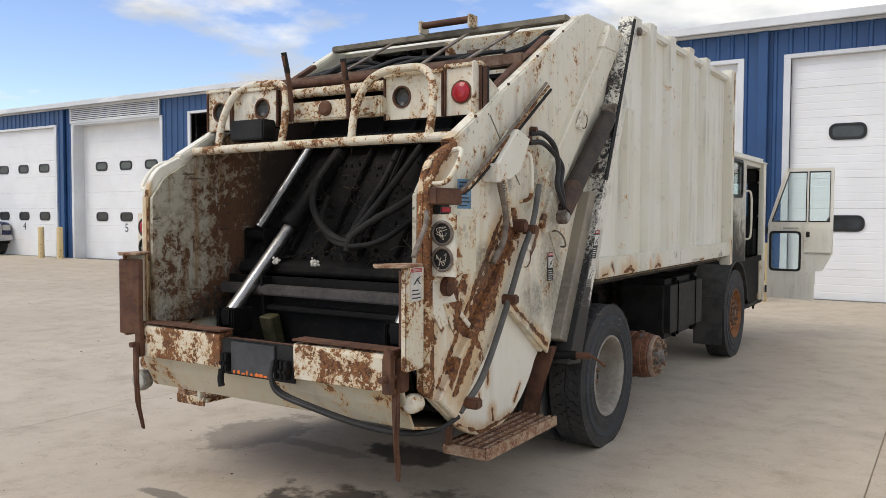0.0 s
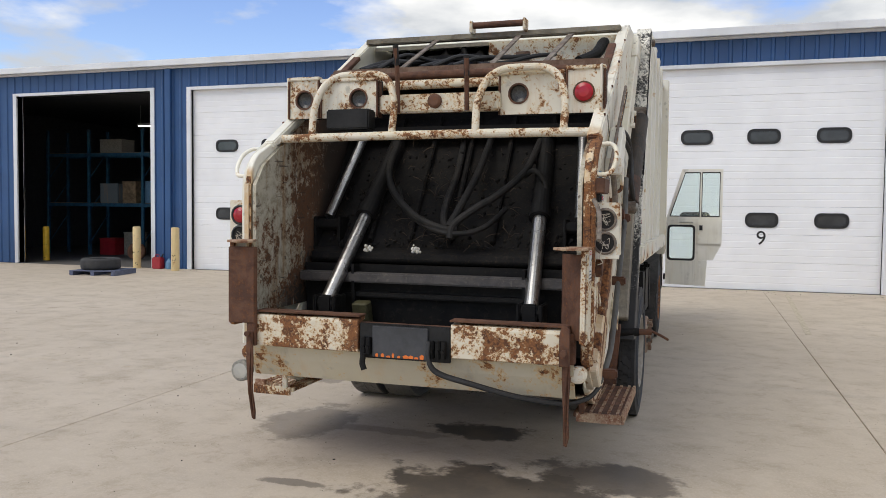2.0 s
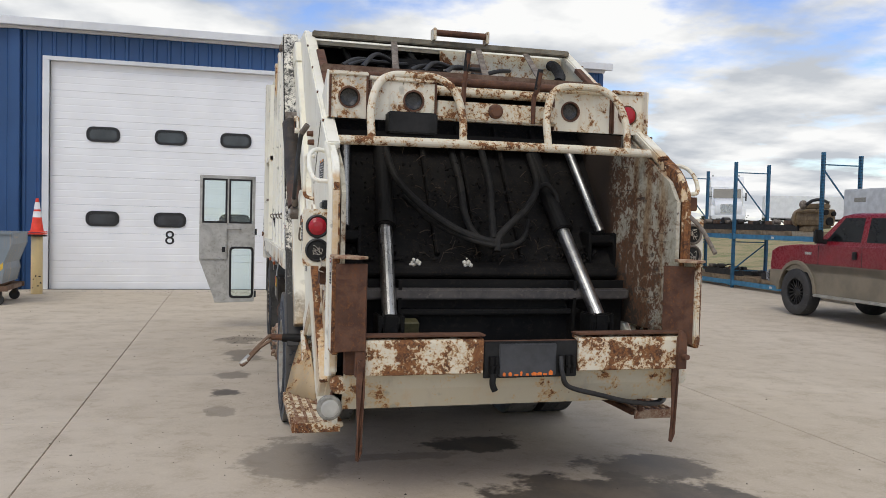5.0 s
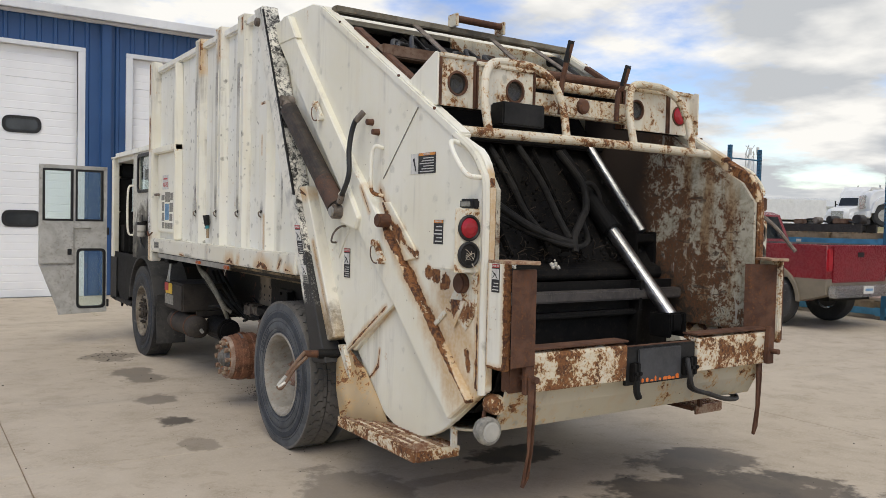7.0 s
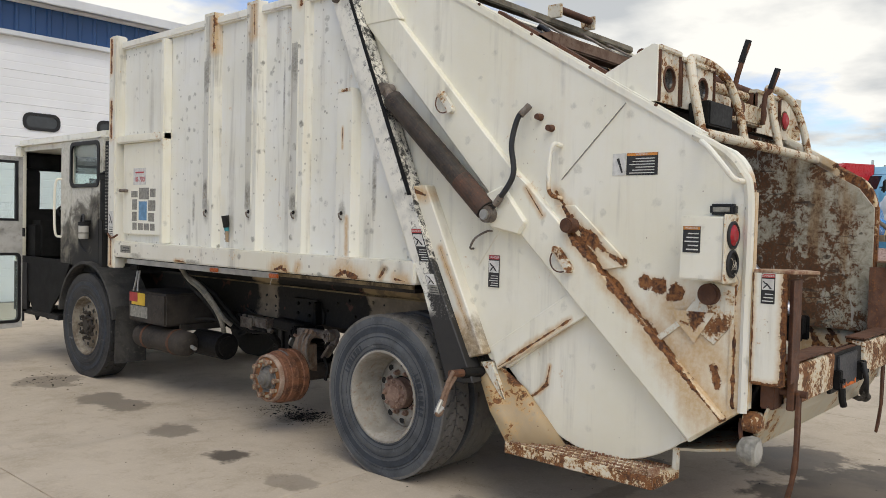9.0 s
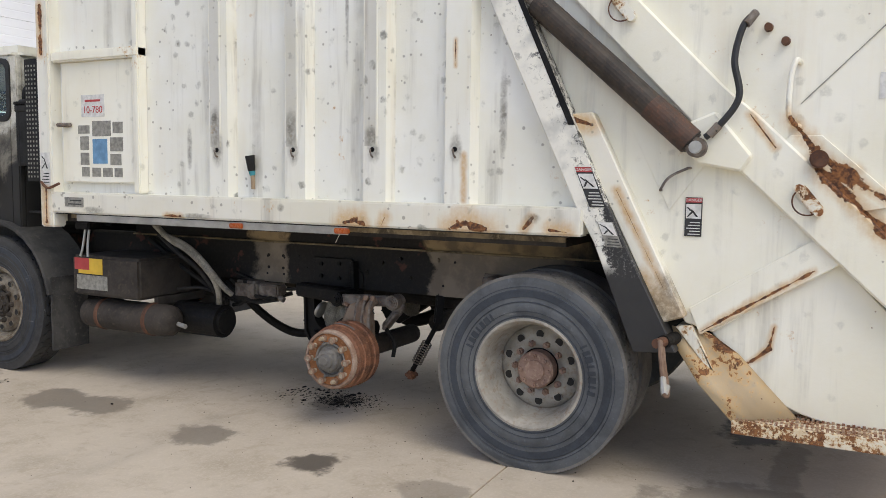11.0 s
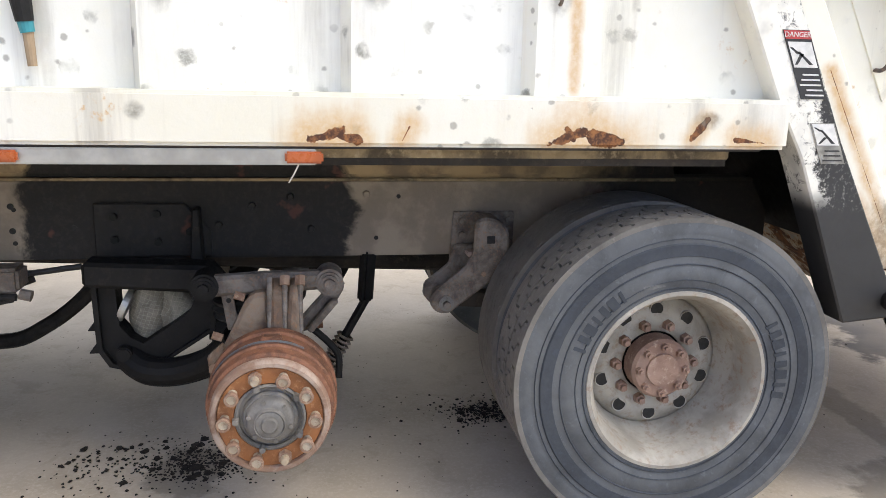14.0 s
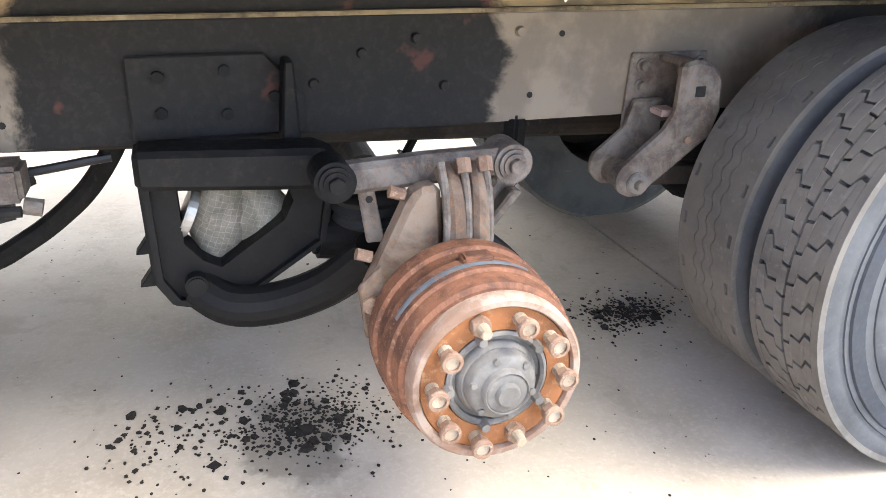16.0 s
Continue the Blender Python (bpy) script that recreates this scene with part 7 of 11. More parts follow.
def make_tyre(x_in, x_out, y, parent, tread_mat, wall_mat=None, ribbed=False):
    """A truck tyre between two faces, with ribs on the wall and blocks on the tread, a little flat where it stands."""
    s = 1 if x_out > x_in else -1
    w = abs(x_out - x_in)
    half = w / 2
    prof = [(0.292, -half * 0.80), (0.33, -half * 0.95), (0.40, -half), (0.47, -half * 0.985), (0.51, -half * 0.965), (R_TYRE - 0.030, -half * 0.94), (R_TYRE - 0.013, -half * 0.91), (R_TYRE - 0.014, -half * 0.87),
            (R_TYRE - 0.014, half * 0.87), (R_TYRE - 0.013, half * 0.91), (R_TYRE - 0.030, half * 0.94), (0.516, half * 0.96), (0.507, half * 0.955), (0.500, half * 0.95), (0.485, half * 0.98), (0.480, half * 0.965), (0.470, half * 0.985), (0.43, half * 1.0),
            (0.400, half * 1.0), (0.396, half * 1.02), (0.345, half * 0.985), (0.340, half * 0.965), (0.325, half * 0.95), (0.318, half * 0.965), (0.306, half * 0.93), (0.292, half * 0.80)]
    m = Matrix.Translation(((x_in + x_out) / 2, y, WZ)) @ Euler((0, s * math.pi / 2, 0)).to_matrix().to_4x4()
    bm = lathe(prof, 72, None, m, True)
    flat = GROUND
    for v in bm.verts:
        if v.co.z < flat + 0.001:
            v.co.z = flat + 0.001
    ob = part("tyre", bm, wall_mat or m_tyre, parent, "dusty worn black truck tyre", True)
    cx = (x_in + x_out) / 2
    quads = tread_ribbed() if ribbed else tread_cut()
    verts, faces = [], []
    for pts in quads:
        k = len(verts)
        for r in (R_TYRE - 0.017, R_TYRE):
            verts += [(cx + u * half * s, y + r * math.cos(a), WZ + r * math.sin(a)) for u, a in pts]
        faces += [(k + 4, k + 5, k + 6, k + 7)] + [(k + i, k + (i + 1) % 4, k + 4 + (i + 1) % 4, k + 4 + i) for i in range(4)]
    bm = bmesh.new()
    vs = [bm.verts.new(v) for v in verts]
    for f in faces:
        bm.faces.new([vs[i] for i in f])
    bmesh.ops.recalc_face_normals(bm, faces=bm.faces[:])
    for v in bm.verts:
        v.co.z = max(v.co.z, flat + 0.0005)
    # darker moulded bands round the outer wall
    for r0, r1, off in ((0.432, 0.478, 0.992), (0.404, 0.414, 1.0), (0.488, 0.496, 0.965), (0.352, 0.360, 0.992), (0.324, 0.334, 0.955)):
        xo = half * off + 0.003
        part("wall_band", lathe([(r0, xo - 0.006), (r0 + 0.004, xo), (r1 - 0.004, xo), (r1, xo - 0.006)], 64, None, m, True), m_tyre_band, ob, "", True)
    tagged(part("tread", bm, tread_mat, ob, "worn zigzag tread"), kind="stuff")
    return ob


def wall_marks(ob, x, s, y, start, count, r=0.372):
    """Raised bars where the maker's lettering runs round the wall of a tyre."""
    for k in range(count):
        a = start + k * 0.10
        c = Vector((x, y + r * math.cos(a), WZ + r * math.sin(a)))
        e, t = Vector((0, math.cos(a), math.sin(a))), Vector((0, -math.sin(a), math.cos(a)))
        part("wall_mark", beam(c - e * 0.022, c + e * 0.022, 0.012 + 0.010 * (k % 3), 0.005, 0.0, (s, 0, 0)), m_tyre_band, ob)


def rim_and_hub(x_face, s, y, dish, mat, hub=True, rust_hub=m_hub_dust):
    """A disc wheel: lip, barrel and a disc with black plugs for its holes, dish metres in from the lip."""
    prof = [(0.300, -0.02), (0.318, 0.0), (0.316, 0.008), (0.303, 0.010), (0.292, -0.006), (0.280, -0.03), (0.272, -dish * 0.55), (0.262, -dish * 0.9), (0.245, -dish - 0.005), (0.240, -dish - 0.02), (0.285, -dish * 0.6), (0.292, -0.04)]
    m = Matrix.Translation((x_face, y, WZ)) @ Euler((0, s * math.pi / 2, 0)).to_matrix().to_4x4()
    rim = part("wheel_rim", lathe(prof, 56, None, m, True), mat, truck, "dirty steel wheel rim", True)
    bm = bmesh.new()
    rad, seg, kept = [0.246, 0.232, 0.215, 0.190, 0.172, 0.150, 0.115], 80, []
    depth = [0.0, 0.006, 0.020, 0.030, 0.033, 0.030, 0.030]
    rows = [[bm.verts.new(m @ Vector((r * math.cos(2 * math.pi * k / seg), r * math.sin(2 * math.pi * k / seg), -dish + d))) for k in range(seg)] for r, d in zip(rad, depth)]
    for i in range(len(rows) - 1):
        for k in range(seg):
            bm.faces.new((rows[i][k], rows[i][(k + 1) % seg], rows[i + 1][(k + 1) % seg], rows[i + 1][k]))
    ob = part("disc", bm, mat, rim, "", True)
    sol = ob.modifiers.new("thick", "SOLIDIFY")
    sol.thickness = 0.010
    # black disc that gives the dark behind the wheel
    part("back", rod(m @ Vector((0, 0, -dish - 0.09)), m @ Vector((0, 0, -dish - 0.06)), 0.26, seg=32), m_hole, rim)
    for k in range(10):
        a = 2 * math.pi * k / 10
        c = Vector((0.196 * math.cos(a), 0.196 * math.sin(a), -dish + 0.010))
        # the disc is uncut; black plugs paint the dark of the hand holes
        hole = part("hand_hole", rod(m @ c, m @ (c + Vector((0, 0, 0.0215))), 0.0235, seg=18), m_hole, rim)
        part("hole_edge", lathe([(0.0235, 0.010), (0.0275, 0.010), (0.0265, 0.0235), (0.0235, 0.0225)], 18, None, m @ Matrix.Translation(c), True), mat, hole)
    for k in range(10):
        a = 2 * math.pi * (k + 0.5) / 10
        c = Vector((0.143 * math.cos(a), 0.143 * math.sin(a), -dish + 0.03))
        bm = rod(m @ c, m @ (c + Vector((0, 0, 0.026))), 0.021, 0.019, 6)
        rod(m @ (c + Vector((0, 0, 0.026))), m @ (c + Vector((0, 0, 0.042))), 0.011, seg=8, bm=bm)
        part("wheel_nut", bm, rust_hub, rim)
    if hub:
        out = min(dish - 0.02, 0.10)
        part("hub", lathe([(0.0, -dish + 0.03), (0.108, -dish + 0.03), (0.104, (out - dish) * 0.6 - dish * 0.4), (0.108, out - dish), (0.098, out - dish + 0.012), (0.060, out - dish + 0.014), (0.058, out - dish + 0.022), (0.0, out - dish + 0.024)], 32, None, m), rust_hub, rim, "rusted hub", True)
        for k in range(8):
            a = 2 * math.pi * k / 8
            c = Vector((0.084 * math.cos(a), 0.084 * math.sin(a), out - dish + 0.010))
            bm = rod(m @ c, m @ (c + Vector((0, 0, 0.02))), 0.014, seg=6)
            rod(m @ (c + Vector((0, 0, 0.02))), m @ (c + Vector((0, 0, 0.032))), 0.007, seg=6, bm=bm)
            part("hub_nut", bm, rust_hub, rim)
    return rim


for s in (-1, 1):
    ry, fy = 2.515, 7.19
    rim = rim_and_hub(s * 1.292, s, ry, 0.225 if s < 0 else 0.20, m_rim, s < 0)
    t1 = make_tyre(s * 1.03, s * 1.302, ry, rim, m_tread if s < 0 else m_tyre_dark, m_tyre if s < 0 else m_tyre_dark)
    wall_marks(t1, s * 1.303, s, ry, 2.6, 8)
    wall_marks(t1, s * 1.303, s, ry, 0.35, 7)
    make_tyre(s * 0.70, s * 0.975, ry, rim, m_tread, None, True)
    part("axle_tube", rod((s * 0.2, ry, WZ), (s * 1.08, ry, WZ), 0.10, seg=20), m_grease, truck)
    frim = rim_and_hub(s * 1.20, s, fy, 0.06, m_rust_rim if s > 0 else m_rim_worn, True, m_rust_beam if s > 0 else m_frame)
    make_tyre(s * 0.93, s * 1.21, fy, frim, m_tyre_dark, m_tyre_dark)
part("differential", lathe([(0.0, -0.22), (0.10, -0.21), (0.20, -0.10), (0.22, 0.0), (0.20, 0.10), (0.10, 0.2), (0.0, 0.22)], 24, None, Matrix.Translation((0, 2.52, WZ)) @ Euler((math.pi / 2, 0, 0)).to_matrix().to_4x4()), m_grease, truck, "", True)
part("front_axle", box(-1.0, 1.0, 7.12, 7.26, 0.36, 0.48, 0.02), m_grease, truck)

# tag axle: bare brake drums, arms, air bags and struts
for s in (-1, 1):
    ay, az = (3.853, 0.415) if s < 0 else (3.80, 0.45)
    m = Matrix.Translation((s * 1.270, ay, az)) @ Euler((0, s * math.pi / 2, 0)).to_matrix().to_4x4()
    drum = part("brake_drum", lathe([(0.0, -0.262), (0.185, -0.262), (0.213, -0.258), (0.215, -0.21), (0.206, -0.205), (0.208, -0.16), (0.212, -0.155), (0.210, -0.10), (0.203, -0.095), (0.199, -0.05), (0.190, -0.042), (0.187, -0.004), (0.182, 0.002),
                                     (0.168, 0.0), (0.166, -0.012), (0.110, -0.012), (0.108, -0.040), (0.0, -0.040)], 56, None, m), m_drum, truck, "bare rusted brake drum with wheel studs", True)
    part("face", lathe([(0.112, -0.011), (0.166, -0.011), (0.164, -0.006), (0.114, -0.006)], 48, None, m, True), m_rust_orange, drum, "bright orange rust face")
    part("rim_edge", lathe([(0.166, -0.002), (0.170, 0.004), (0.182, 0.004), (0.189, -0.004), (0.190, -0.030), (0.186, -0.030), (0.181, -0.004), (0.166, -0.008)], 56, None, m, True), m_edge, drum, "pale chipped drum rim", True)
    bm = lathe([(0.2125, -0.132), (0.2135, -0.122), (0.2120, -0.112), (0.2100, -0.122)], 96, None, m, True)
    gone = [v for v in bm.verts if v.co.z < az + 0.10 or v.co.y < ay - 0.11]
    bmesh.ops.delete(bm, geom=gone, context="VERTS")
    part("scuff", bm, m_steelblue, drum, "blue-grey rubbed arc")
    part("hub", lathe([(0.0, 0.004), (0.080, 0.004), (0.086, -0.004), (0.088, -0.016), (0.106, -0.018), (0.111, -0.010), (0.111, -0.004), (0.104, 0.0), (0.098, -0.006), (0.098, -0.03), (0.0, -0.03)], 48, None, m), m_cast, drum, "grey hub casting", True)
    part("hub_cap", lathe([(0.0, 0.066), (0.022, 0.066), (0.026, 0.061), (0.027, 0.056), (0.040, 0.055), (0.046, 0.050), (0.050, 0.036), (0.066, 0.032), (0.073, 0.026), (0.077, 0.004), (0.0, 0.002)], 44, None, m), m_cast, drum, "stepped grey hub cap", True)
    part("cap_ring", lathe([(0.044, 0.0525), (0.0465, 0.056), (0.049, 0.0525)], 36, None, m, True), m_cast, drum)
    for k in range(6):
        a = 2 * math.pi * (k + 0.25) / 6
        c = Vector((0.066 * math.cos(a), 0.066 * math.sin(a), 0.028))
        part("cap_bolt", rod(m @ c, m @ (c + Vector((0, 0, 0.009))), 0.0075, seg=6), m_cast, drum)
    for k in range(5):
        a = 2 * math.pi * (k + 0.3) / 5
        c = Vector((0.107 * math.cos(a), 0.107 * math.sin(a), -0.010))
        part("clip", rod(m @ c, m @ (c + Vector((0, 0, 0.026))), 0.013, 0.010, 6), m_cast, drum)
    for k in range(10):
        a = 2 * math.pi * (k + 0.5) / 10
        c = Vector((0.140 * math.cos(a), 0.140 * math.sin(a), -0.008))
        z = lambda d: m @ (c + Vector((0, 0, d)))
        st = part("stud", rod(z(0), z(0.030), 0.0155, 0.0140, 12), m_stud, drum)
        turn = Matrix.Translation(m @ c) @ m.to_3x3().to_4x4()
        if k in (0, 5):
            part("nut", rod(z(0.0), z(0.024), 0.023, seg=6, soft=0.002), m_rust_nut, st)
            part("tip", rod(z(0.024), z(0.052), 0.014, 0.0115, 12, soft=0.002), m_stud, st)
        else:
            part("nut", lathe([(0.0150, 0.024), (0.0195, 0.024), (0.0205, 0.030), (0.0205, 0.044), (0.0195, 0.047), (0.0150, 0.047)], 6, None, turn, True), m_rust_nut, st)
            part("flange", lathe([(0.0150, 0.045), (0.0220, 0.045), (0.0235, 0.049), (0.0215, 0.055), (0.0150, 0.056)], 18, None, turn, True), m_rust_nut, st)
            part("tip", rod(z(0.030), z(0.050), 0.0150, seg=12), m_stud, st)
    lug = part("lug", box(s * 1.12 - 0.022, s * 1.12 + 0.022, ay - 0.034, ay + 0.034, az + 0.205, az + 0.222, 0.005), m_drum, drum)
    part("slot", box(s * 1.12 - 0.012, s * 1.12 + 0.012, ay - 0.022, ay + 0.022, az + 0.221, az + 0.2235), m_rust, lug)
    part("back_plate", rod((s * 1.005, ay, az), (s * 0.99, ay, az), 0.20, seg=32, soft=0.004), m_frame, drum)

    # the rest hangs from the frame a little ahead of and above the drum
    def at(x, y, z):
        return (s * x, y - 0.033, z - 0.042)

    def side(*pts):
        return [(y - 0.033, z - 0.042) for y, z in pts]

    kn = part("knuckle", plate(side((4.085, 0.44), (4.081, 0.53), (3.985, 0.730), (3.960, 0.765), (3.905, 0.77), (3.895, 0.614), (3.86, 0.50), (3.95, 0.42)), "x", s * 0.86, s * 0.93, 0.014), m_knuckle, truck, "dusty cast axle knuckle")
    part("web", plate(side((3.93, 0.44), (3.93, 0.70), (3.84, 0.70), (3.82, 0.44)), "x", s * 0.80, s * 0.885, 0.012), m_knuckle, kn)
    for dy in (-0.052, 0.006):
        part("clamp_strap", tube([at(0.90, 3.868 + dy, 0.50), at(0.944, 3.868 + dy, 0.60), at(0.945, 3.868 + dy, 0.68), at(0.915, 3.868 + dy * 1.1, 0.755), at(0.86, 3.868 + dy * 1.2, 0.785)], 0.027, 12, 6), m_knuckle, kn, "rust-flecked curved strap")
    for dy in (-0.075, -0.022, 0.030):
        part("u_bolt", tube([at(0.915, 3.868 + dy, 0.53), at(0.958, 3.868 + dy, 0.64), at(0.94, 3.868 + dy, 0.75), at(0.90, 3.868 + dy, 0.815)], 0.0095, 8, 5), m_dirtsteel, kn)
        if dy < 0.02:
            part("u_bolt_nut", rod(at(0.915, 3.868 + dy, 0.790), at(0.898, 3.868 + dy, 0.820), 0.019, seg=6), m_rust_nut, kn)
    for y, z in ((3.985, 0.745), (4.065, 0.60)):
        part("side_bolt", rod(at(0.90, y, z), at(0.90, y + 0.035, z + 0.012), 0.015, seg=6), m_rust_nut, kn)
    tab = part("sensor_tab", plate(side((4.055, 0.60), (4.075, 0.735), (4.035, 0.738), (4.01, 0.60)), "x", s * 0.80, s * 0.815, 0.003), m_dirtsteel, kn)
    part("tab_hole", rod(at(0.8145, 4.048, 0.712), at(0.8165, 4.048, 0.712), 0.009, seg=12), m_hole, tab)
    part("axle_beam", rod((s * 0.15, ay + 0.02, az - 0.02), (s * 0.95, ay, az), 0.07, seg=16), m_frame, kn)
    part("brake_can", rod((s * 0.55, ay + 0.10, az + 0.06), (s * 0.55, ay + 0.26, az + 0.08), 0.07, seg=20, soft=0.012), m_grease, kn)
    part("bracket_bolt", rod((s * 0.95, ay + 0.19, az + 0.06), (s * 0.99, ay + 0.20, az + 0.06), 0.022, seg=6), m_rust_nut, kn)
    part("bracket_plate", plate([(ay + 0.14, az - 0.04), (ay + 0.21, az - 0.03), (ay + 0.225, az + 0.10), (ay + 0.17, az + 0.15)], "x", s * 0.955, s * 0.975, 0.005), m_knuckle, kn)
    # upper arm to a bracket on the frame
    arm = part("control_arm", plate(side((4.13, 0.725), (3.69, 0.748), (3.69, 0.815), (3.90, 0.812), (4.13, 0.800)), "x", s * 0.765, s * 0.828, 0.014), m_dirtsteel, truck, "dusty upper control arm")
    for y, z, mm in ((4.13, 0.765, m_grease), (3.69, 0.777, m_dirtsteel)):
        part("arm_eye", rod(at(0.72, y, z), at(0.845, y, z), 0.050, seg=24, soft=0.010), mm, arm)
        part("washer", rod(at(0.845, y, z), at(0.852, y, z), 0.030, seg=20), mm, arm)
        part("eye_bolt", rod(at(0.850, y, z), at(0.870, y, z), 0.021, seg=6, soft=0.002), mm, arm)
    link = part("arm_link", plate(side((3.726, 0.818), (3.668, 0.818), (3.637, 0.760), (3.635, 0.735), (3.661, 0.690), (3.755, 0.580), (3.80, 0.57), (3.80, 0.62), (3.715, 0.715)), "x", s * 0.735, s * 0.775, 0.008), m_dirtsteel, arm, "bent cast link")
    part("flange", plate(side((3.655, 0.70), (3.755, 0.580), (3.775, 0.595), (3.685, 0.705)), "x", s * 0.775, s * 0.825, 0.006), m_dirtsteel, link)
    part("bump_pad", lathe([(0.0, 0.0), (0.085, 0.0), (0.098, 0.012), (0.088, 0.028), (0.102, 0.042), (0.090, 0.058), (0.098, 0.072), (0.08, 0.085), (0.0, 0.085)], 28, None, Matrix.Translation(at(0.70, 4.02, 0.615))), m_black, arm, "ribbed black bump stop", True)
    part("brake_pipe", tube([at(0.80, 3.76, 0.60), at(0.82, 3.70, 0.55), at(0.84, 3.66, 0.50), at(0.86, 3.66, 0.42)], 0.014, 8, 5), m_grease, arm)
    # black hanger of the air bag, bolted to the rail
    outer = side((4.575, 0.80), (4.565, 0.462), (4.525, 0.395), (4.39, 0.36), (4.117, 0.537), (4.085, 0.73), (4.13, 0.79), (4.30, 0.78))
    inner = side((4.485, 0.71), (4.480, 0.560), (4.44, 0.510), (4.394, 0.485), (4.225, 0.600), (4.200, 0.650), (4.21, 0.690), (4.32, 0.715))
    hang = part("bag_hanger", bevel(ring_plate(outer, inner, "x", s * 0.50, s * 0.60), 0.008, 1), m_grease, truck, "black pentagonal air-bag hanger")
    part("rib", ring_plate([(y * 0.96 + 4.30 * 0.04, z * 0.96 + 0.545 * 0.04) for y, z in outer], [(y * 0.89 + 4.30 * 0.11, z * 0.89 + 0.545 * 0.11) for y, z in outer], "x", s * 0.60, s * 0.625), m_grease, hang)
    part("top_beam", plate(side((4.57, 0.835), (4.57, 0.742), (4.13, 0.710), (4.085, 0.745), (4.09, 0.79), (4.14, 0.815)), "x", s * 0.595, s * 0.72, 0.014), m_grease, hang)
    mp = part("mount_plate", plate(side((4.575, 1.01), (4.575, 0.80), (4.14, 0.80), (4.14, 0.90), (4.24, 1.01)), "x", s * 0.462, s * 0.482, 0.005), m_web, hang, "oily bolted mounting plate with red primer")
    for y, z in ((4.50, 0.96), (4.50, 0.87), (4.34, 0.97), (4.22, 0.90), (4.34, 0.86)):
        part("bolt", rod(at(0.48, y, z), at(0.50, y, z), 0.016, seg=6, soft=0.002), m_grease, mp)
    part("stiffener", plate(side((4.20, 1.0), (4.175, 1.0), (4.165, 0.79), (4.215, 0.79)), "x", s * 0.48, s * 0.56, 0.006), m_grease, mp)
    part("cradle", tube([at(0.58, 4.46, 0.43), at(0.62, 4.38, 0.385), at(0.64, 4.26, 0.385), at(0.68, 4.13, 0.44), at(0.76, 4.03, 0.55)], 0.056, 14, 6), m_grease, hang)
    part("cradle_bolt", rod(at(0.60, 4.46, 0.455), at(0.645, 4.46, 0.455), 0.030, seg=16, soft=0.005), m_grease, hang)
    for z in (0.50, 0.59):
        part("step_tab", plate([(y - 0.033, q - 0.042) for y, q in ((4.56, z), (4.60, z - 0.055), (4.56, z - 0.055))], "x", s * 0.54, s * 0.585, 0.003), m_grease, hang)
    # the bag, folded over on itself in two lobes
    bag = None
    for cy, cz, hy, hz, lean, dx in ((4.350, 0.545, 0.082, 0.145, 8, 0.0), (4.258, 0.530, 0.096, 0.148, -38, -0.012)):
        bm = bmesh.new()
        bmesh.ops.create_icosphere(bm, subdivisions=4, radius=1)
        tip = math.radians(lean)
        for v in bm.verts:
            q = v.co.copy()
            fold = 0.020 * math.sin(q.z * 9 + q.y * 4) + 0.010 * math.sin(q.z * 31 + q.y * 7 + q.x * 4) - 0.06 * max(0.0, 1 - abs(q.y - 0.35 * q.z + 0.1) * 6)
            py, pz = q.y * hy * (1 + fold), q.z * hz * (1 + fold)
            v.co = Vector((s * (0.475 + dx) + q.x * 0.082 * (1 + fold), cy + py * math.cos(tip) + pz * math.sin(tip) * -1, cz + py * math.sin(tip) + pz * math.cos(tip)))
        if bag is None:
            bag = part("air_bag", bm, m_bag, truck, "dusty collapsed air bag with a cord net", True)
        else:
            part("fold", bm, m_bag, bag, "", True)
    part("strap", rod(at(0.545, 4.452, 0.62), at(0.545, 4.474, 0.63), 0.066, seg=24, soft=0.004), m_alu, bag, "pale metal end cap")
    # trailing hanger and strut
    hg = part("spring_hanger", plate([(3.085, 0.925), (3.04, 0.935), (2.985, 0.922), (2.952, 0.879), (2.945, 0.788), (2.969, 0.713), (3.165, 0.562), (3.205, 0.545), (3.243, 0.560), (3.262, 0.592), (3.250, 0.632), (3.120, 0.740), (3.090, 0.790)], "x", s * 0.618, s * 0.655, 0.010), m_dirtsteel, truck, "curved cast spring hanger on the frame rail")
    part("inner_web", plate([(3.14, 0.800), (3.165, 0.720), (3.265, 0.640), (3.272, 0.590), (3.240, 0.552), (3.200, 0.545), (3.150, 0.575), (3.05, 0.66), (3.04, 0.80)], "x", s * 0.485, s * 0.515, 0.008), m_dirtsteel, hg)
    part("back_web", plate([(3.055, 0.930), (2.985, 0.922), (2.952, 0.879), (2.945, 0.788), (2.969, 0.713), (2.998, 0.715), (2.985, 0.79), (2.985, 0.86), (3.00, 0.895), (3.055, 0.905)], "x", s * 0.470, s * 0.620, 0.006), m_dirtsteel, hg)
    part("foot", plate([(3.145, 0.930), (2.89, 0.930), (2.89, 0.74), (3.16, 0.70)], "x", s * 0.462, s * 0.476, 0.004), m_dirtsteel, hg, "bolted mounting plate")
    for y, z in ((3.108, 0.893), (3.110, 0.833), (3.115, 0.775), (2.915, 0.895), (2.915, 0.80)):
        bolt = part("bolt", rod((s * 0.474, y, z), (s * 0.482, y, z), 0.022, seg=18), m_dirtsteel, hg)
        part("bolt_head", rod((s * 0.480, y, z), (s * 0.499, y, z), 0.016, seg=6, soft=0.002), m_dirtsteel, bolt)
    eye = part("eye", rod((s * 0.480, 3.197, 0.592), (s * 0.662, 3.197, 0.592), 0.040, seg=24, soft=0.006), m_dirtsteel, hg)
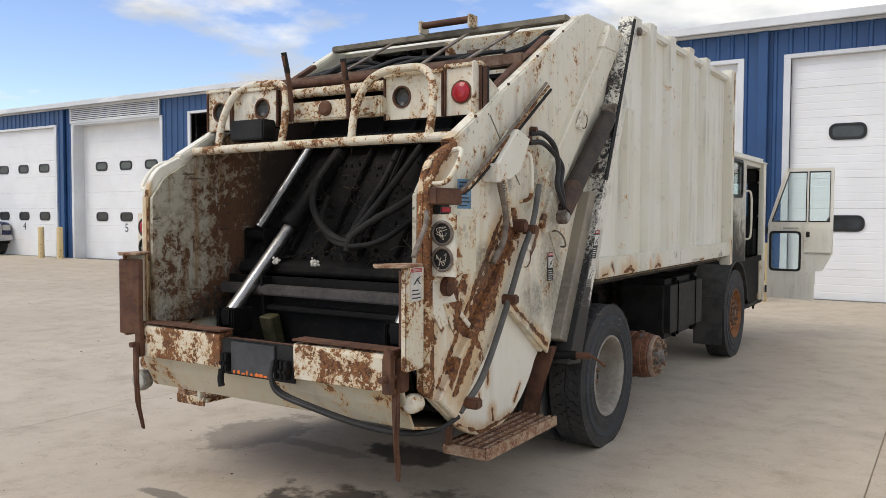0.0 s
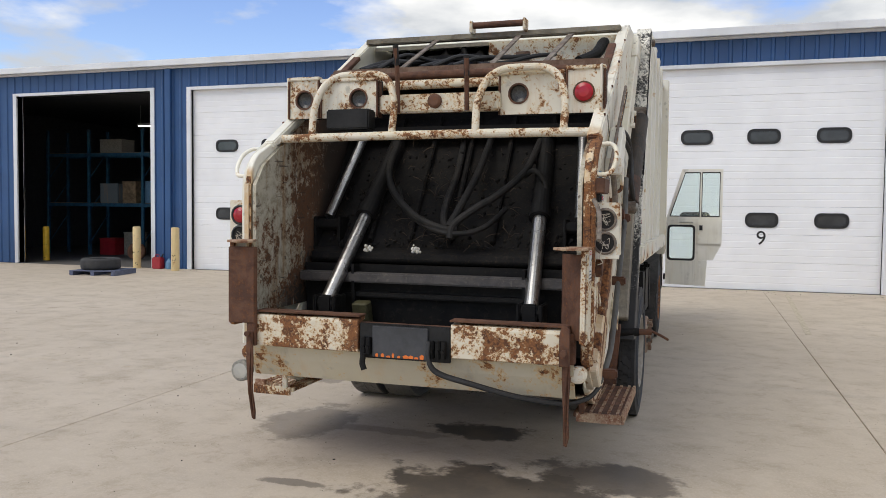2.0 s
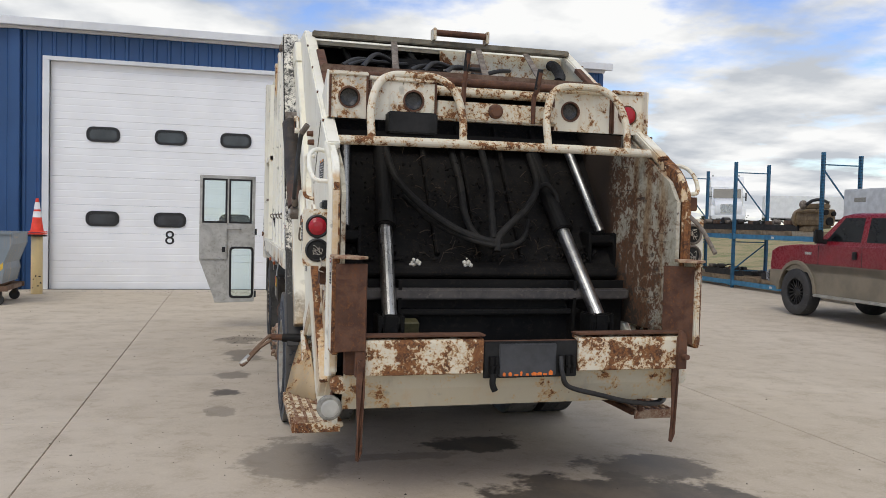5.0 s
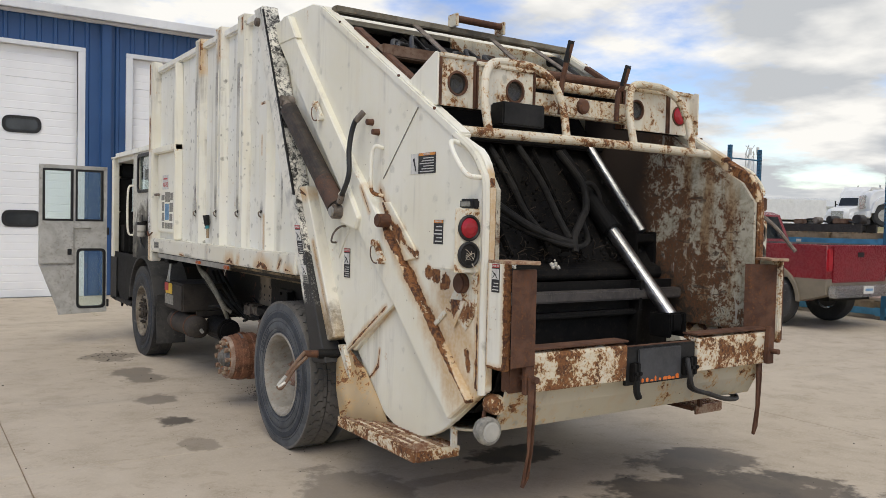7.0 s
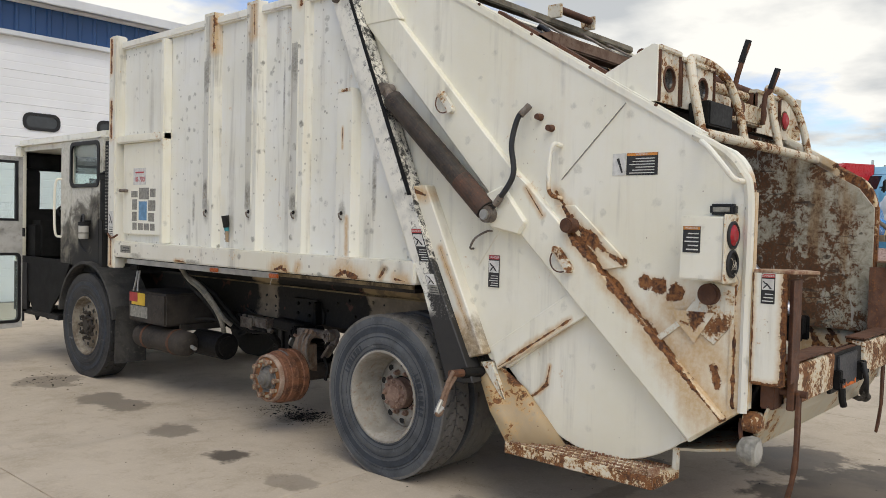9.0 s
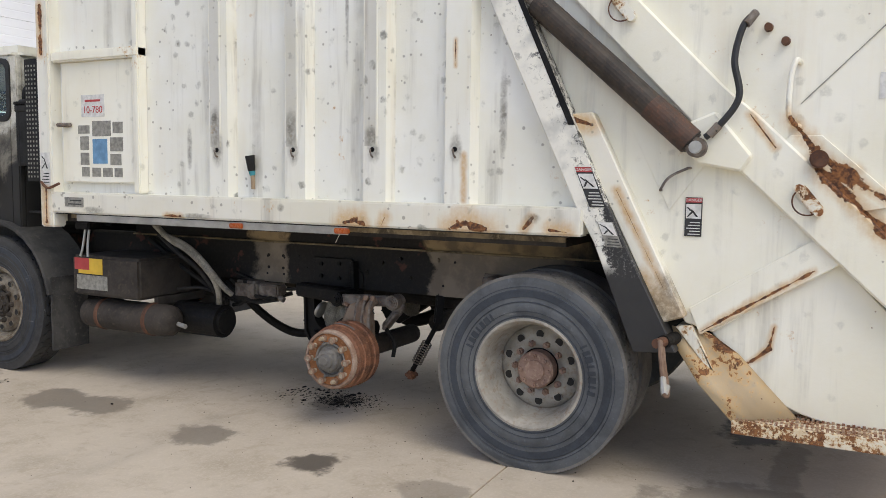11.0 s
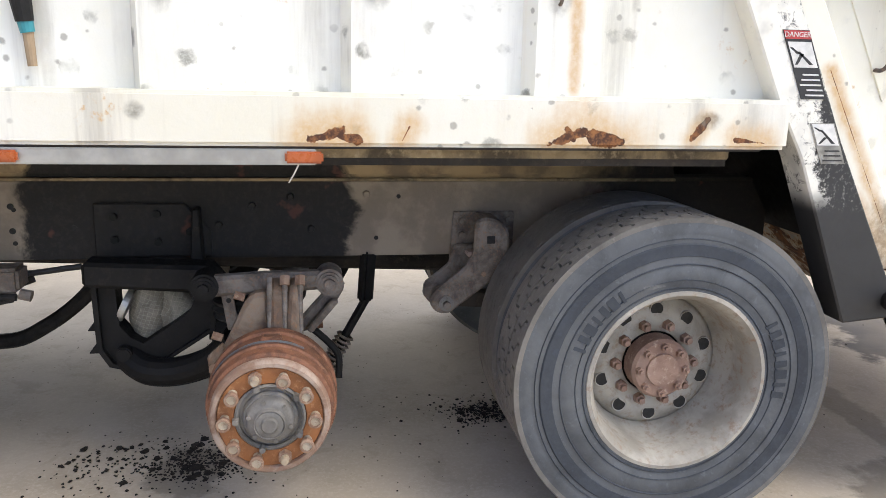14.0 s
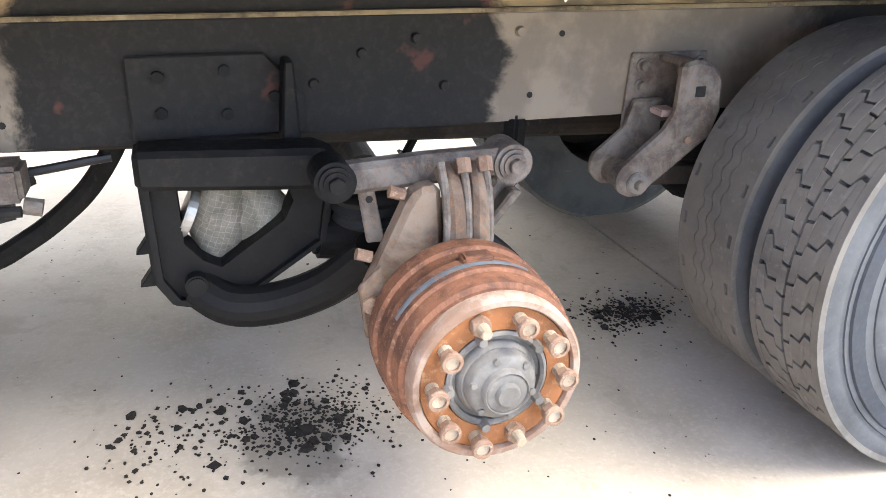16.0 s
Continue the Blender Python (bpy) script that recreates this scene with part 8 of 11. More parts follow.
    part("washer", rod((s * 0.661, 3.197, 0.592), (s * 0.668, 3.197, 0.592), 0.030, seg=20, soft=0.002), m_cast, eye)
    part("bolt_head", rod((s * 0.667, 3.197, 0.590), (s * 0.690, 3.197, 0.590), 0.017, seg=6, soft=0.002), m_dirtsteel, eye)
    part("slot", box(s * 0.6555 - 0.002, s * 0.6555 + 0.002, 3.008, 3.040, 0.832, 0.862, 0.0015), m_hole, hg)
    part("rivet", rod((s * 0.654, 3.05, 0.71), (s * 0.663, 3.05, 0.71), 0.010, seg=12), m_rust_nut, hg)
    part("stop_block", xbox(s, 0.53, 0.60, 3.05, 3.105, 0.765, 0.785, soft=0.004), m_pink_tab, hg)
    part("trailing_link", beam((s * 0.55, 3.20, 0.59), (s * 0.55, 2.62, 0.56), 0.05, 0.07, 0.01), m_frame, hg)
    strut = part("strut", rod((s * 0.45, 3.720, 0.16), (s * 0.45, 3.500, 0.56), 0.018, seg=10), m_grease, truck)
    for k in range(9):
        c = Vector((s * 0.45, 3.667, 0.256)).lerp(Vector((s * 0.45, 3.588, 0.400)), k / 8)
        part("coil", lathe([(0.032, -0.006), (0.040, 0.0), (0.032, 0.006), (0.026, 0.0)], 14, None, frame_to(c, Vector((s * 0.45, 3.500, 0.56)))[0], True), m_dirtsteel, strut)
    part("foot", box(s * 0.45 - 0.045, s * 0.45 + 0.045, 3.67, 3.75, 0.13, 0.19, 0.02), m_drum, strut)
    part("strut_mount", beam((s * 0.45, 3.505, 0.55), (s * 0.44, 3.49, 0.76), 0.05, 0.06, 0.01), m_grease, strut)
# locking pin lever at the foot of the end frame
for s in (-1, 1):
    lv = part("hinge_lock", rod((s * 1.12, 1.73, 0.755), (s * 1.34, 1.775, 0.76), 0.034, seg=16, soft=0.008), m_grease, truck, "hinge lock with a folding handle")
    part("pin", rod((s * 1.32, 1.77, 0.76), (s * 1.43, 1.79, 0.765), 0.026, 0.024, 12), m_rust, lv)
    if s < 0:
        grip = part("handle", tube([(-1.43, 1.77, 0.78), (-1.50, 1.75, 0.72), (-1.60, 1.715, 0.62), (-1.645, 1.70, 0.575), (-1.62, 1.69, 0.575), (-1.52, 1.73, 0.68), (-1.42, 1.76, 0.745)], 0.013, 8, 5), m_rust_beam, lv)
        part("worn_end", tube([(-1.585, 1.72, 0.635), (-1.648, 1.70, 0.575), (-1.60, 1.695, 0.600)], 0.0155, 8, 5), m_alu, grip, "rubbed bright end")
    else:
        part("handle", tube([(1.43, 1.78, 0.77), (1.50, 1.76, 0.745), (1.56, 1.74, 0.715)], 0.010, 8, 5), m_rust, lv)

# underside boxes and tanks
bb = part("battery_box", box(-1.16, -0.62, 5.62, 6.34, 0.63, 0.94, 0.02), m_frame, truck, "dusty battery box with worn labels")
part("label", box(-1.165, -1.161, 6.00, 6.26, 0.80, 0.92), m_label_yellow, bb)
part("label", box(-1.166, -1.162, 6.14, 6.30, 0.83, 0.92), m_label_red, bb)
part("label", box(-1.1655, -1.1615, 5.95, 6.28, 0.68, 0.79), m_label_grey, bb)
at = part("air_tank", lathe([(0.0, -0.48), (0.07, -0.47), (0.112, -0.43), (0.120, -0.38), (0.120, 0.38), (0.112, 0.43), (0.07, 0.47), (0.0, 0.48)], 28, None, Matrix.Translation((-1.02, 5.87, 0.475)) @ Euler((math.pi / 2, 0, 0)).to_matrix().to_4x4()), m_frame, truck, "dusty air tank in straps", True)
for y in (5.62, 6.12):
    part("strap", lathe([(0.121, -0.02), (0.126, -0.015), (0.126, 0.015), (0.121, 0.02)], 28, None, Matrix.Translation((-1.02, y, 0.475)) @ Euler((math.pi / 2, 0, 0)).to_matrix().to_4x4(), True), m_rust, at)
    part("bracket", box(-1.0, -0.5, y - 0.02, y + 0.02, 0.58, 0.64), m_frame, at)
part("tank_valve", rod((-1.02, 5.38, 0.46), (-1.03, 5.30, 0.45), 0.018, seg=8), m_alu, at)
at2 = part("air_tank", rod((-0.80, 5.1, 0.47), (-0.80, 5.6, 0.47), 0.125, seg=24, soft=0.03), m_grease, truck, "black air tank")
part("fuel_tank", box(0.62, 1.17, 4.45, 5.75, 0.50, 1.10, 0.06), m_black, truck, "black fuel tank")
for y in (4.75, 5.4):
    part("tank_strap", box(0.61, 1.18, y, y + 0.05, 0.495, 1.105, 0.06), m_grease, truck)
part("valve", tube([(-1.12, 6.22, 1.16), (-1.14, 6.23, 1.02), (-1.15, 6.25, 0.93)], 0.010, 8, 4), m_alu, truck)
part("valve", tube([(-1.12, 6.18, 1.16), (-1.14, 6.18, 1.02), (-1.15, 6.17, 0.93)], 0.010, 8, 4), m_alu, truck)
part("valve_head", box(-1.18, -1.06, 6.12, 6.28, 1.14, 1.20, 0.012), m_grease, truck)
for s in (-1, 1):
    pts = arc(7.19, 0.52, 0.66, 8, 172, 14)
    ring = pts + [(7.19 + (y - 7.19) * 0.955, 0.52 + (z - 0.52) * 0.955) for y, z in reversed(pts)]
    part("fender", plate(ring, "x", s * 0.80, s * 1.22, 0.004), m_guard, truck, "dusty black mudguard")
    part("mud_flap", xbox(s, 0.85, 1.19, 6.54, 6.56, 0.16, 0.75, soft=0.004), m_guard, truck)

# ---- cab with open doors ----
cab = part("cab", box(-1.10, 1.10, 6.93, 9.30, 1.05, 1.12), m_black, truck, "white low cab with its doors standing open")
for s in (-1, 1):
    w0, w1, z0, z1 = 7.03, 7.68, 2.0, 2.45
    bm = xbox(s, 1.10, 1.15, 6.93, w0, 1.12, 2.50, soft=0.01)
    xbox(s, 1.10, 1.15, w0, w1, 1.12, z0, bm=bm)
    xbox(s, 1.10, 1.15, w0, w1, z1, 2.50, bm=bm)
    xbox(s, 1.10, 1.15, w1, 7.96, 1.12, 2.50, soft=0.01, bm=bm)
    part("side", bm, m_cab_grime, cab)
    part("front_pillar", xbox(s, 1.08, 1.15, 9.10, 9.28, 0.9, 2.50, soft=0.01), m_white, cab)
    part("gasket", ring_plate([(y + 7.355, z + 2.225) for y, z in rounded(0.70, 0.50, 0.08)], [(y + 7.355, z + 2.225) for y, z in rounded(0.62, 0.42, 0.06)], "x", s * 1.145, s * 1.165), m_gasket, cab)
    pane = part("window", plate([(y + 7.355, z + 2.225) for y, z in rounded(0.64, 0.44, 0.06)], "x", s * 1.125, s * 1.13), m_glass, cab)
    pane.visible_shadow = False
    part("grab_rail", tube([(s * 1.15, 7.93, 1.42), (s * 1.21, 7.95, 1.46), (s * 1.22, 7.96, 1.75), (s * 1.21, 7.95, 2.04), (s * 1.15, 7.93, 2.08)], 0.014, 10, 5), m_white, cab)
    part("step_well", xbox(s, 0.7, 1.16, 7.98, 9.08, 0.46, 0.52, soft=0.01), m_black, cab)
    # ragged black sheet that fills the area between door and wheel
    part("black_skirt", plate([(7.72, 1.16), (9.06, 1.16), (9.06, 0.70), (8.80, 0.60), (8.62, 0.40), (8.50, 0.52), (8.30, 0.44), (8.16, 0.62), (7.92, 0.80)], "x", s * 1.12, s * 1.145, 0.004), m_cab_dark, cab, "ragged black lower cab panel")
    part("sill_skirt", xbox(s, 1.12, 1.16, 8.85, 9.28, 0.46, 1.10, soft=0.02), m_black if s < 0 else m_white_stained, cab)
part("roof", box(-1.165, 1.165, 6.90, 9.32, 2.44, 2.58, 0.06, segments=4), m_white_clean, cab)
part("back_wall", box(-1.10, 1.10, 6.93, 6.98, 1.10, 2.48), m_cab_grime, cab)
bm = box(-1.10, 1.10, 9.25, 9.31, 0.55, 1.55, 0.02)
for x in (-1.08, -0.06, 0.92):
    box(x, x + 0.16, 9.26, 9.31, 1.55, 2.47, 0.01, bm)
part("front", bm, m_white, cab)
bm = box(-1.06, 1.06, 9.18, 9.245, 1.12, 1.74, 0.02)
box(-1.06, 1.06, 9.15, 9.25, 2.22, 2.438, 0.03, bm)
for x in (-1.06, -0.07, 0.90):
    box(x, x + 0.18, 9.20, 9.25, 1.74, 2.22, 0.01, bm)
part("front_lining", bm, m_cab_dark, cab, "black cab lining")
pane = part("windscreen", box(-1.0, 1.0, 9.28, 9.285, 1.55, 2.46), m_glass, cab)
pane.visible_shadow = False
part("dash", box(-1.05, 1.05, 8.85, 9.22, 1.1, 1.60, 0.06), m_cab_dark, cab)
for x in (-0.65, 0.65):
    bm = box(x - 0.25, x + 0.25, 7.9, 8.35, 1.12, 1.50, 0.05)
    box(x - 0.25, x + 0.25, 7.80, 7.95, 1.45, 2.10, 0.05, bm)
    part("seat", bm, m_cab_dark, cab)
    part("steering_wheel", lathe([(0.205, -0.012), (0.22, 0.0), (0.205, 0.012), (0.19, 0.0)], 32, None, Matrix.Translation((x, 8.70, 1.68)) @ Euler((radians(35), 0, 0)).to_matrix().to_4x4(), True), m_cab_dark, cab)
part("engine_cover", box(-0.38, 0.38, 6.8, 8.7, 1.1, 1.62, 0.05), m_cab_dark, cab)
af = part("air_filter", lathe([(0.0, 0.0), (0.085, 0.0), (0.09, 0.02), (0.09, 0.42), (0.098, 0.43), (0.098, 0.47), (0.06, 0.52), (0.0, 0.53)], 24, None, Matrix.Translation((-1.13, 6.83, 1.62))), m_black, truck, "black filter housing")
part("clamp", rod((-1.13, 6.83, 2.10), (-1.13, 6.83, 2.12), 0.104, seg=24), m_grease, af)
part("inlet", tube([(-1.13, 6.83, 2.13), (-1.12, 6.82, 2.22), (-1.02, 6.80, 2.25), (-0.9, 6.80, 2.2)], 0.045, 12, 5), m_grease, af)
fj = part("filter_jar", lathe([(0.0, 0.0), (0.048, 0.0), (0.055, 0.01), (0.055, 0.14), (0.0, 0.145)], 20, None, Matrix.Translation((-1.21, 7.24, 1.42))), m_clear_lens, truck, "white oil filter", True)
part("filter_cap", rod((-1.21, 7.24, 1.566), (-1.21, 7.24, 1.60), 0.058, seg=18), m_black, fj)
part("band", rod((-1.21, 7.24, 1.47), (-1.21, 7.24, 1.495), 0.0565, seg=20), m_label_grey, fj)
part("bracket", box(-1.20, -1.15, 7.20, 7.28, 1.585, 1.62), m_grease, fj)
part("drain_hose", tube([(-1.21, 7.24, 1.60), (-1.19, 7.30, 1.68), (-1.17, 7.40, 1.60), (-1.17, 7.42, 1.35), (-1.12, 7.2, 1.25), (-1.05, 6.8, 1.25)], 0.012, 8, 5), m_rubber_hose, fj)
gd = part("guard_screen", box(-1.22, -1.19, 6.55, 6.74, 1.50, 2.44), m_black, truck)
for k in range(26):
    for yy in (6.62, 6.655, 6.69, 6.72):
        part("hole", box(-1.2225, -1.2195, yy - 0.007, yy + 0.007, 1.53 + k * 0.034, 1.545 + k * 0.034), m_label_grey, gd)


def cab_door(s):
    """An open cab door: upper split window, a tall lower window at the hinge side, raked lower edge."""
    if s > 0:
        wide, low, waist, top, a0, a1, b0, b1, split, rake, knee = 0.88, 0.53, 1.62, 2.43, 0.04, 0.45, 0.94, 1.50, 0.53, 0.24, 1.20
    else:
        wide, low, waist, top, a0, a1, b0, b1, split, rake, knee = 0.84, 0.36, 1.56, 2.33, 0.03, 0.37, 0.43, 1.21, 0.40, 0.0, 1.02
    skin = m_white_clean if s > 0 else m_door_grey
    bm = plate([(0.0, low), (wide - 0.24, low - 0.02), (wide - 0.22, b0), (0.0, b0)], "y", -0.02, 0.02, 0.004)
    plate([(0.0, b0), (a0, b0), (a0, b1), (0.0, b1)], "y", -0.02, 0.02, 0, bm)
    foot = wide - 0.22 if b0 < knee else wide
    plate([(a1, b0), (foot if s < 0 else wide - 0.13, b0), (wide, knee), (wide, b1), (a1, b1)], "y", -0.02, 0.02, 0, bm)
    box(0.0, wide, -0.022, 0.022, b1, waist, 0.004, bm)
    d = part("cab_door", bm, skin, truck, "white cab door standing wide open" if s > 0 else "dirty grey cab door standing wide open")
    bm = plate([(0.0, waist), (0.04, waist), (0.05 + rake, top - 0.05), (0.05 + rake, top), (rake, top)], "y", -0.018, 0.018)
    box(rake, wide, -0.018, 0.018, top - 0.05, top, 0.004, bm)
    box(wide - 0.04, wide, -0.018, 0.018, waist, top - 0.05, 0, bm)
    box(split, split + 0.025, -0.018, 0.018, waist, top - 0.05, 0, bm)
    box(0.04, wide - 0.04, -0.018, 0.018, waist, waist + 0.03, 0, bm)
    part("window_frame", bm, skin, d)
    pane = part("pane", plate([(0.04, waist), (wide - 0.03, waist), (wide - 0.03, top - 0.04), (0.04 + rake, top - 0.04)], "y", -0.003, 0.003), m_glass, d)
    pane.visible_shadow = False
    cx, cz, w, h = (a0 + a1) / 2, (b0 + b1) / 2, a1 - a0, b1 - b0
    part("gasket", ring_plate([(x + cx, z + cz) for x, z in rounded(w + 0.03, h + 0.03, 0.06)], [(x + cx, z + cz) for x, z in rounded(w - 0.035, h - 0.035, 0.045)], "y", -0.025, 0.025), m_gasket, d)
    for a, b in ((0.05, split), (split + 0.025, wide - 0.04)):
        first = a < 0.1
        outer = [(a, waist + 0.03), (b, waist + 0.03), (b, top - 0.05), (a + (rake if first else 0.0), top - 0.05)]
        mx, mz = sum(p[0] for p in outer) / 4, sum(p[1] for p in outer) / 4
        inner = [(mx + (x - mx) * (0.93 if s > 0 else 0.84), mz + (z - mz) * (0.955 if s > 0 else 0.92)) for x, z in outer]
        part("gasket", ring_plate(outer, inner, "y", -0.021, 0.021), m_gasket, d)
    pane = part("pane", box(a0, a1, -0.003, 0.003, b0, b1), m_glass, d)
    pane.visible_shadow = False
    part("latch", box(a1 + 0.07, a1 + 0.14, -0.052, 0.03, b1 - 0.08, b1 + 0.02, 0.01), m_gasket, d)
    part("pull", tube([(0.22, -0.022, waist - 0.06), (0.24, -0.05, waist - 0.06), (0.40, -0.05, waist - 0.06), (0.42, -0.022, waist - 0.06)], 0.009, 8, 4), m_alu, d)
    part("lock_panel", box(a1 + 0.05, wide - 0.01, -0.045, -0.022, max(knee, b1 - 0.30), waist - 0.03, 0.01), skin, d)
    for z in (low + 0.12, waist - 0.1):
        part("hinge", rod((-0.012, -0.01, z - 0.05), (-0.012, -0.01, z + 0.05), 0.018, seg=10), m_gasket, d)
    return d


dr = cab_door(1)
dr.matrix_basis = pose(1.20, 9.22, 0, 0, 0, -1)
dl = cab_door(-1)
dl.matrix_basis = Matrix.Translation((-1.38, 8.45, 0)) @ Matrix.Rotation(radians(1), 4, "Z") @ Matrix.Diagonal((-1, 1, 1, 1))


# sub-frame between body and frame rails, with what hangs on the left rail
for s in (-1, 1):
    sub = part("sub_frame", xbox(s, 0.40, 0.475, 2.2, 6.4, 1.058, 1.199, soft=0.008), m_web_tan, truck, "tan dirt-caked sub-frame beam")
    part("flange", xbox(s, 0.40, 0.50, 2.2, 6.4, 1.056, 1.068, soft=0.003), m_sub, sub)
    part("sill_angle", xbox(s, 1.10, 1.19, 2.35, 6.3, 1.225, 1.274, soft=0.004), m_sub, sub)
    for y, z in ((4.99, 0.946), (4.83, 0.942), (4.995, 0.810), (4.834, 0.812), (3.37, 0.99), (3.46, 0.82), (5.3, 0.93), (5.45, 0.83)):
        part("bolt_hole", rod((s * 0.459, y, z), (s * 0.462, y, z), 0.009, seg=10), m_hole, sub)
vb = part("relay_valve", box(-0.60, -0.48, 4.79, 4.98, 0.655, 0.745, 0.012), m_dirtsteel, truck, "dusty brake relay valve with pipes")
part("port", rod((-0.54, 4.85, 0.61), (-0.54, 4.85, 0.66), 0.028, seg=12), m_dirtsteel, vb)
part("port", rod((-0.56, 4.76, 0.63), (-0.56, 4.80, 0.64), 0.022, seg=10), m_dirtsteel, vb)
part("port", rod((-0.56, 4.94, 0.62), (-0.56, 4.94, 0.66), 0.020, seg=10), m_dirtsteel, vb)
for pts, r, mm in ((((-0.6, 5.24, 0.76), (-0.6, 5.11, 0.685), (-0.6, 4.985, 0.645), (-0.6, 4.80, 0.638)), 0.014, m_hose_dusty),
                   (((-0.6, 5.22, 0.56), (-0.6, 5.13, 0.585), (-0.6, 5.09, 0.65), (-0.6, 5.10, 0.76)), 0.016, m_hose_dusty),
                   (((-0.58, 5.30, 0.74), (-0.60, 5.16, 0.655), (-0.60, 5.0, 0.60), (-0.58, 4.82, 0.625)), 0.012, m_hose_dusty),
                   (((0.0, 5.75, 0.62), (0.10, 5.50, 0.36), (0.15, 5.28, 0.235), (0.16, 5.09, 0.22), (0.16, 4.95, 0.285), (0.15, 4.83, 0.37), (0.12, 4.72, 0.48), (0.10, 4.62, 0.64), (0.08, 4.58, 0.80)), 0.036, m_hose_dusty),
                   (((-1.0, 5.62, 1.19), (-1.0, 5.46, 1.083), (-0.98, 5.306, 1.006), (-0.92, 5.161, 0.846), (-0.86, 5.14, 0.72), (-0.80, 5.18, 0.60)), 0.022, m_bag),
                   (((-1.0, 5.54, 1.12), (-0.98, 5.36, 1.06), (-0.95, 5.23, 0.963), (-0.88, 5.08, 0.757), (-0.80, 5.06, 0.68)), 0.020, m_bag),
                   (((-0.98, 5.60, 1.12), (-0.96, 5.42, 0.98), (-0.90, 5.28, 0.86), (-0.82, 5.18, 0.66), (-0.75, 5.25, 0.58)), 0.018, m_hose_dusty),
                   (((-0.90, 5.50, 0.70), (-0.86, 5.30, 0.72), (-0.75, 5.20, 0.66), (-0.62, 5.30, 0.60)), 0.014, m_hose_dusty)):
    part("cable", tube(pts, r, 10, 6), mm, vb)


# ---- things about the yard ----
def bollard(x, y, h, material, label, r=0.115):
    b = thing("bollard", label, "bollard", "bollards by the bay doors", (x, y, GROUND))
    part("post", lathe([(r, 0.0), (r, h - 0.035), (r * 0.93, h - 0.010), (r * 0.7, h), (0.0, h + 0.004)], 28, None, Matrix.Translation((x, y, GROUND))), material, b, "", True)
    rb = random.Random(int(abs(x) * 100))
    for k in range(7):
        # chips where bumpers have scraped the paint to the black primer
        a, z, w = radians(rb.uniform(-150, -30)), rb.uniform(0.04, 0.55), rb.uniform(0.012, 0.035)
        c = Vector((x + math.cos(a) * (r - 0.004), y + math.sin(a) * (r - 0.004), GROUND + z))
        bm = plate([(-w, -0.010), (-w * 0.3, -0.016), (w, 0.0), (w * 0.5, 0.014), (-w * 0.5, 0.006)], "y", -0.006, 0.002)
        bm.transform(Matrix.Translation(c) @ Matrix.Rotation(a + math.pi / 2, 4, "Z") @ Matrix.Rotation(rb.uniform(-1.2, 1.2), 4, "Y"))
        part("chip", bm, m_black, b)
    return b


CREAM = "cream-painted steel bollard chipped near its foot on the concrete"
for x, y in ((-26.55, 14.55), (-25.62, 14.75), (-20.35, 14.65), (-19.10, 14.72), (-13.92, 14.88), (-12.36, 14.55), (-5.74, 14.14), (0.16, 14.2), (5.69, 13.93)):
    bollard(x, y, 1.28 if -7 < x < -5 else 1.22, m_bollard, CREAM)
for x in (-19.85, -18.85):
    bollard(x, 16.55, 1.12, m_yellow, "yellow steel bollard just inside the open bay", 0.10)

# traffic cones stacked on a bollard
cn = thing("traffic_cone", "orange-red traffic cones stacked on a cream bollard", "traffic cone", at=(-5.74, 14.14, GROUND + 1.28))
for k in range(3):
    z = GROUND + 1.225 + k * 0.042
    bm = plate([(px - 5.74, py + 14.14) for px, py in rounded(0.36, 0.36, 0.07)], "z", z, z + 0.028, 0.006)
    part("base", bm, (m_black, m_cone, m_cone)[k], cn)
z0 = GROUND + 1.335


def cone_ring(name, f0, f1, grow, material):
    rr = lambda f: 0.130 + (0.028 - 0.130) * f + grow
    hh = 0.70
    part(name, lathe([(rr(f0), f0 * hh), (rr(f1), f1 * hh), (rr(f1) - 0.012, f1 * hh), (rr(f0) - 0.012, f0 * hh)], 28, None, Matrix.Translation((-5.74, 14.14, z0)), True), material, cn, "", True)


cone_ring("cone_body", 0.0, 1.0, 0.0, m_cone)
cone_ring("band", 0.42, 0.60, 0.003, m_cone_band)
cone_ring("band", 0.66, 0.88, 0.003, m_cone_band)


def pallet(w, d, material, label, name="pallet"):
    """A flat pallet standing on the origin: blocks, three bearers and deck boards."""
    p = thing(name, label, "pallet")
    for bx in (-w / 2 + 0.06, 0, w / 2 - 0.06):
        part("bearer", box(bx - 0.05, bx + 0.05, -d / 2, d / 2, 0.02, 0.105, 0.004), material, p)
        part("foot_board", box(bx - 0.05, bx + 0.05, -d / 2, d / 2, 0.0, 0.018), material, p)
    n = 7
    for k in range(n):
        y = -d / 2 + 0.05 + k * (d - 0.10) / (n - 1)
        part("board", box(-w / 2, w / 2, y - 0.048, y + 0.048, 0.107, 0.127, 0.003), material, p)
    return p


def tyre_thing(r, inner, w, label, material):
    t = thing("tyre", label, "tyre")
    prof = [(inner, -w * 0.42), (inner + 0.04, -w * 0.48), (r - 0.07, -w * 0.5), (r - 0.02, -w * 0.42), (r, -w * 0.3), (r, w * 0.3), (r - 0.02, w * 0.42), (r - 0.07, w * 0.5), (inner + 0.04, w * 0.48), (inner, w * 0.42)]
    part("casing", lathe(prof, 40, None, None, True), material, t, "", True)
    return t


bp = pallet(1.25, 1.15, m_bluepallet, "worn blue pallet lying on the concrete")
bp.matrix_basis = pose(-13.30, 12.78, GROUND, 0, 0, 12)
ty = tyre_thing(0.50, 0.29, 0.30, "dark truck tyre lying flat on a blue pallet", m_tyre_dark)
ty.matrix_basis = pose(-13.38, 12.78, GROUND + 0.127 + 0.152)

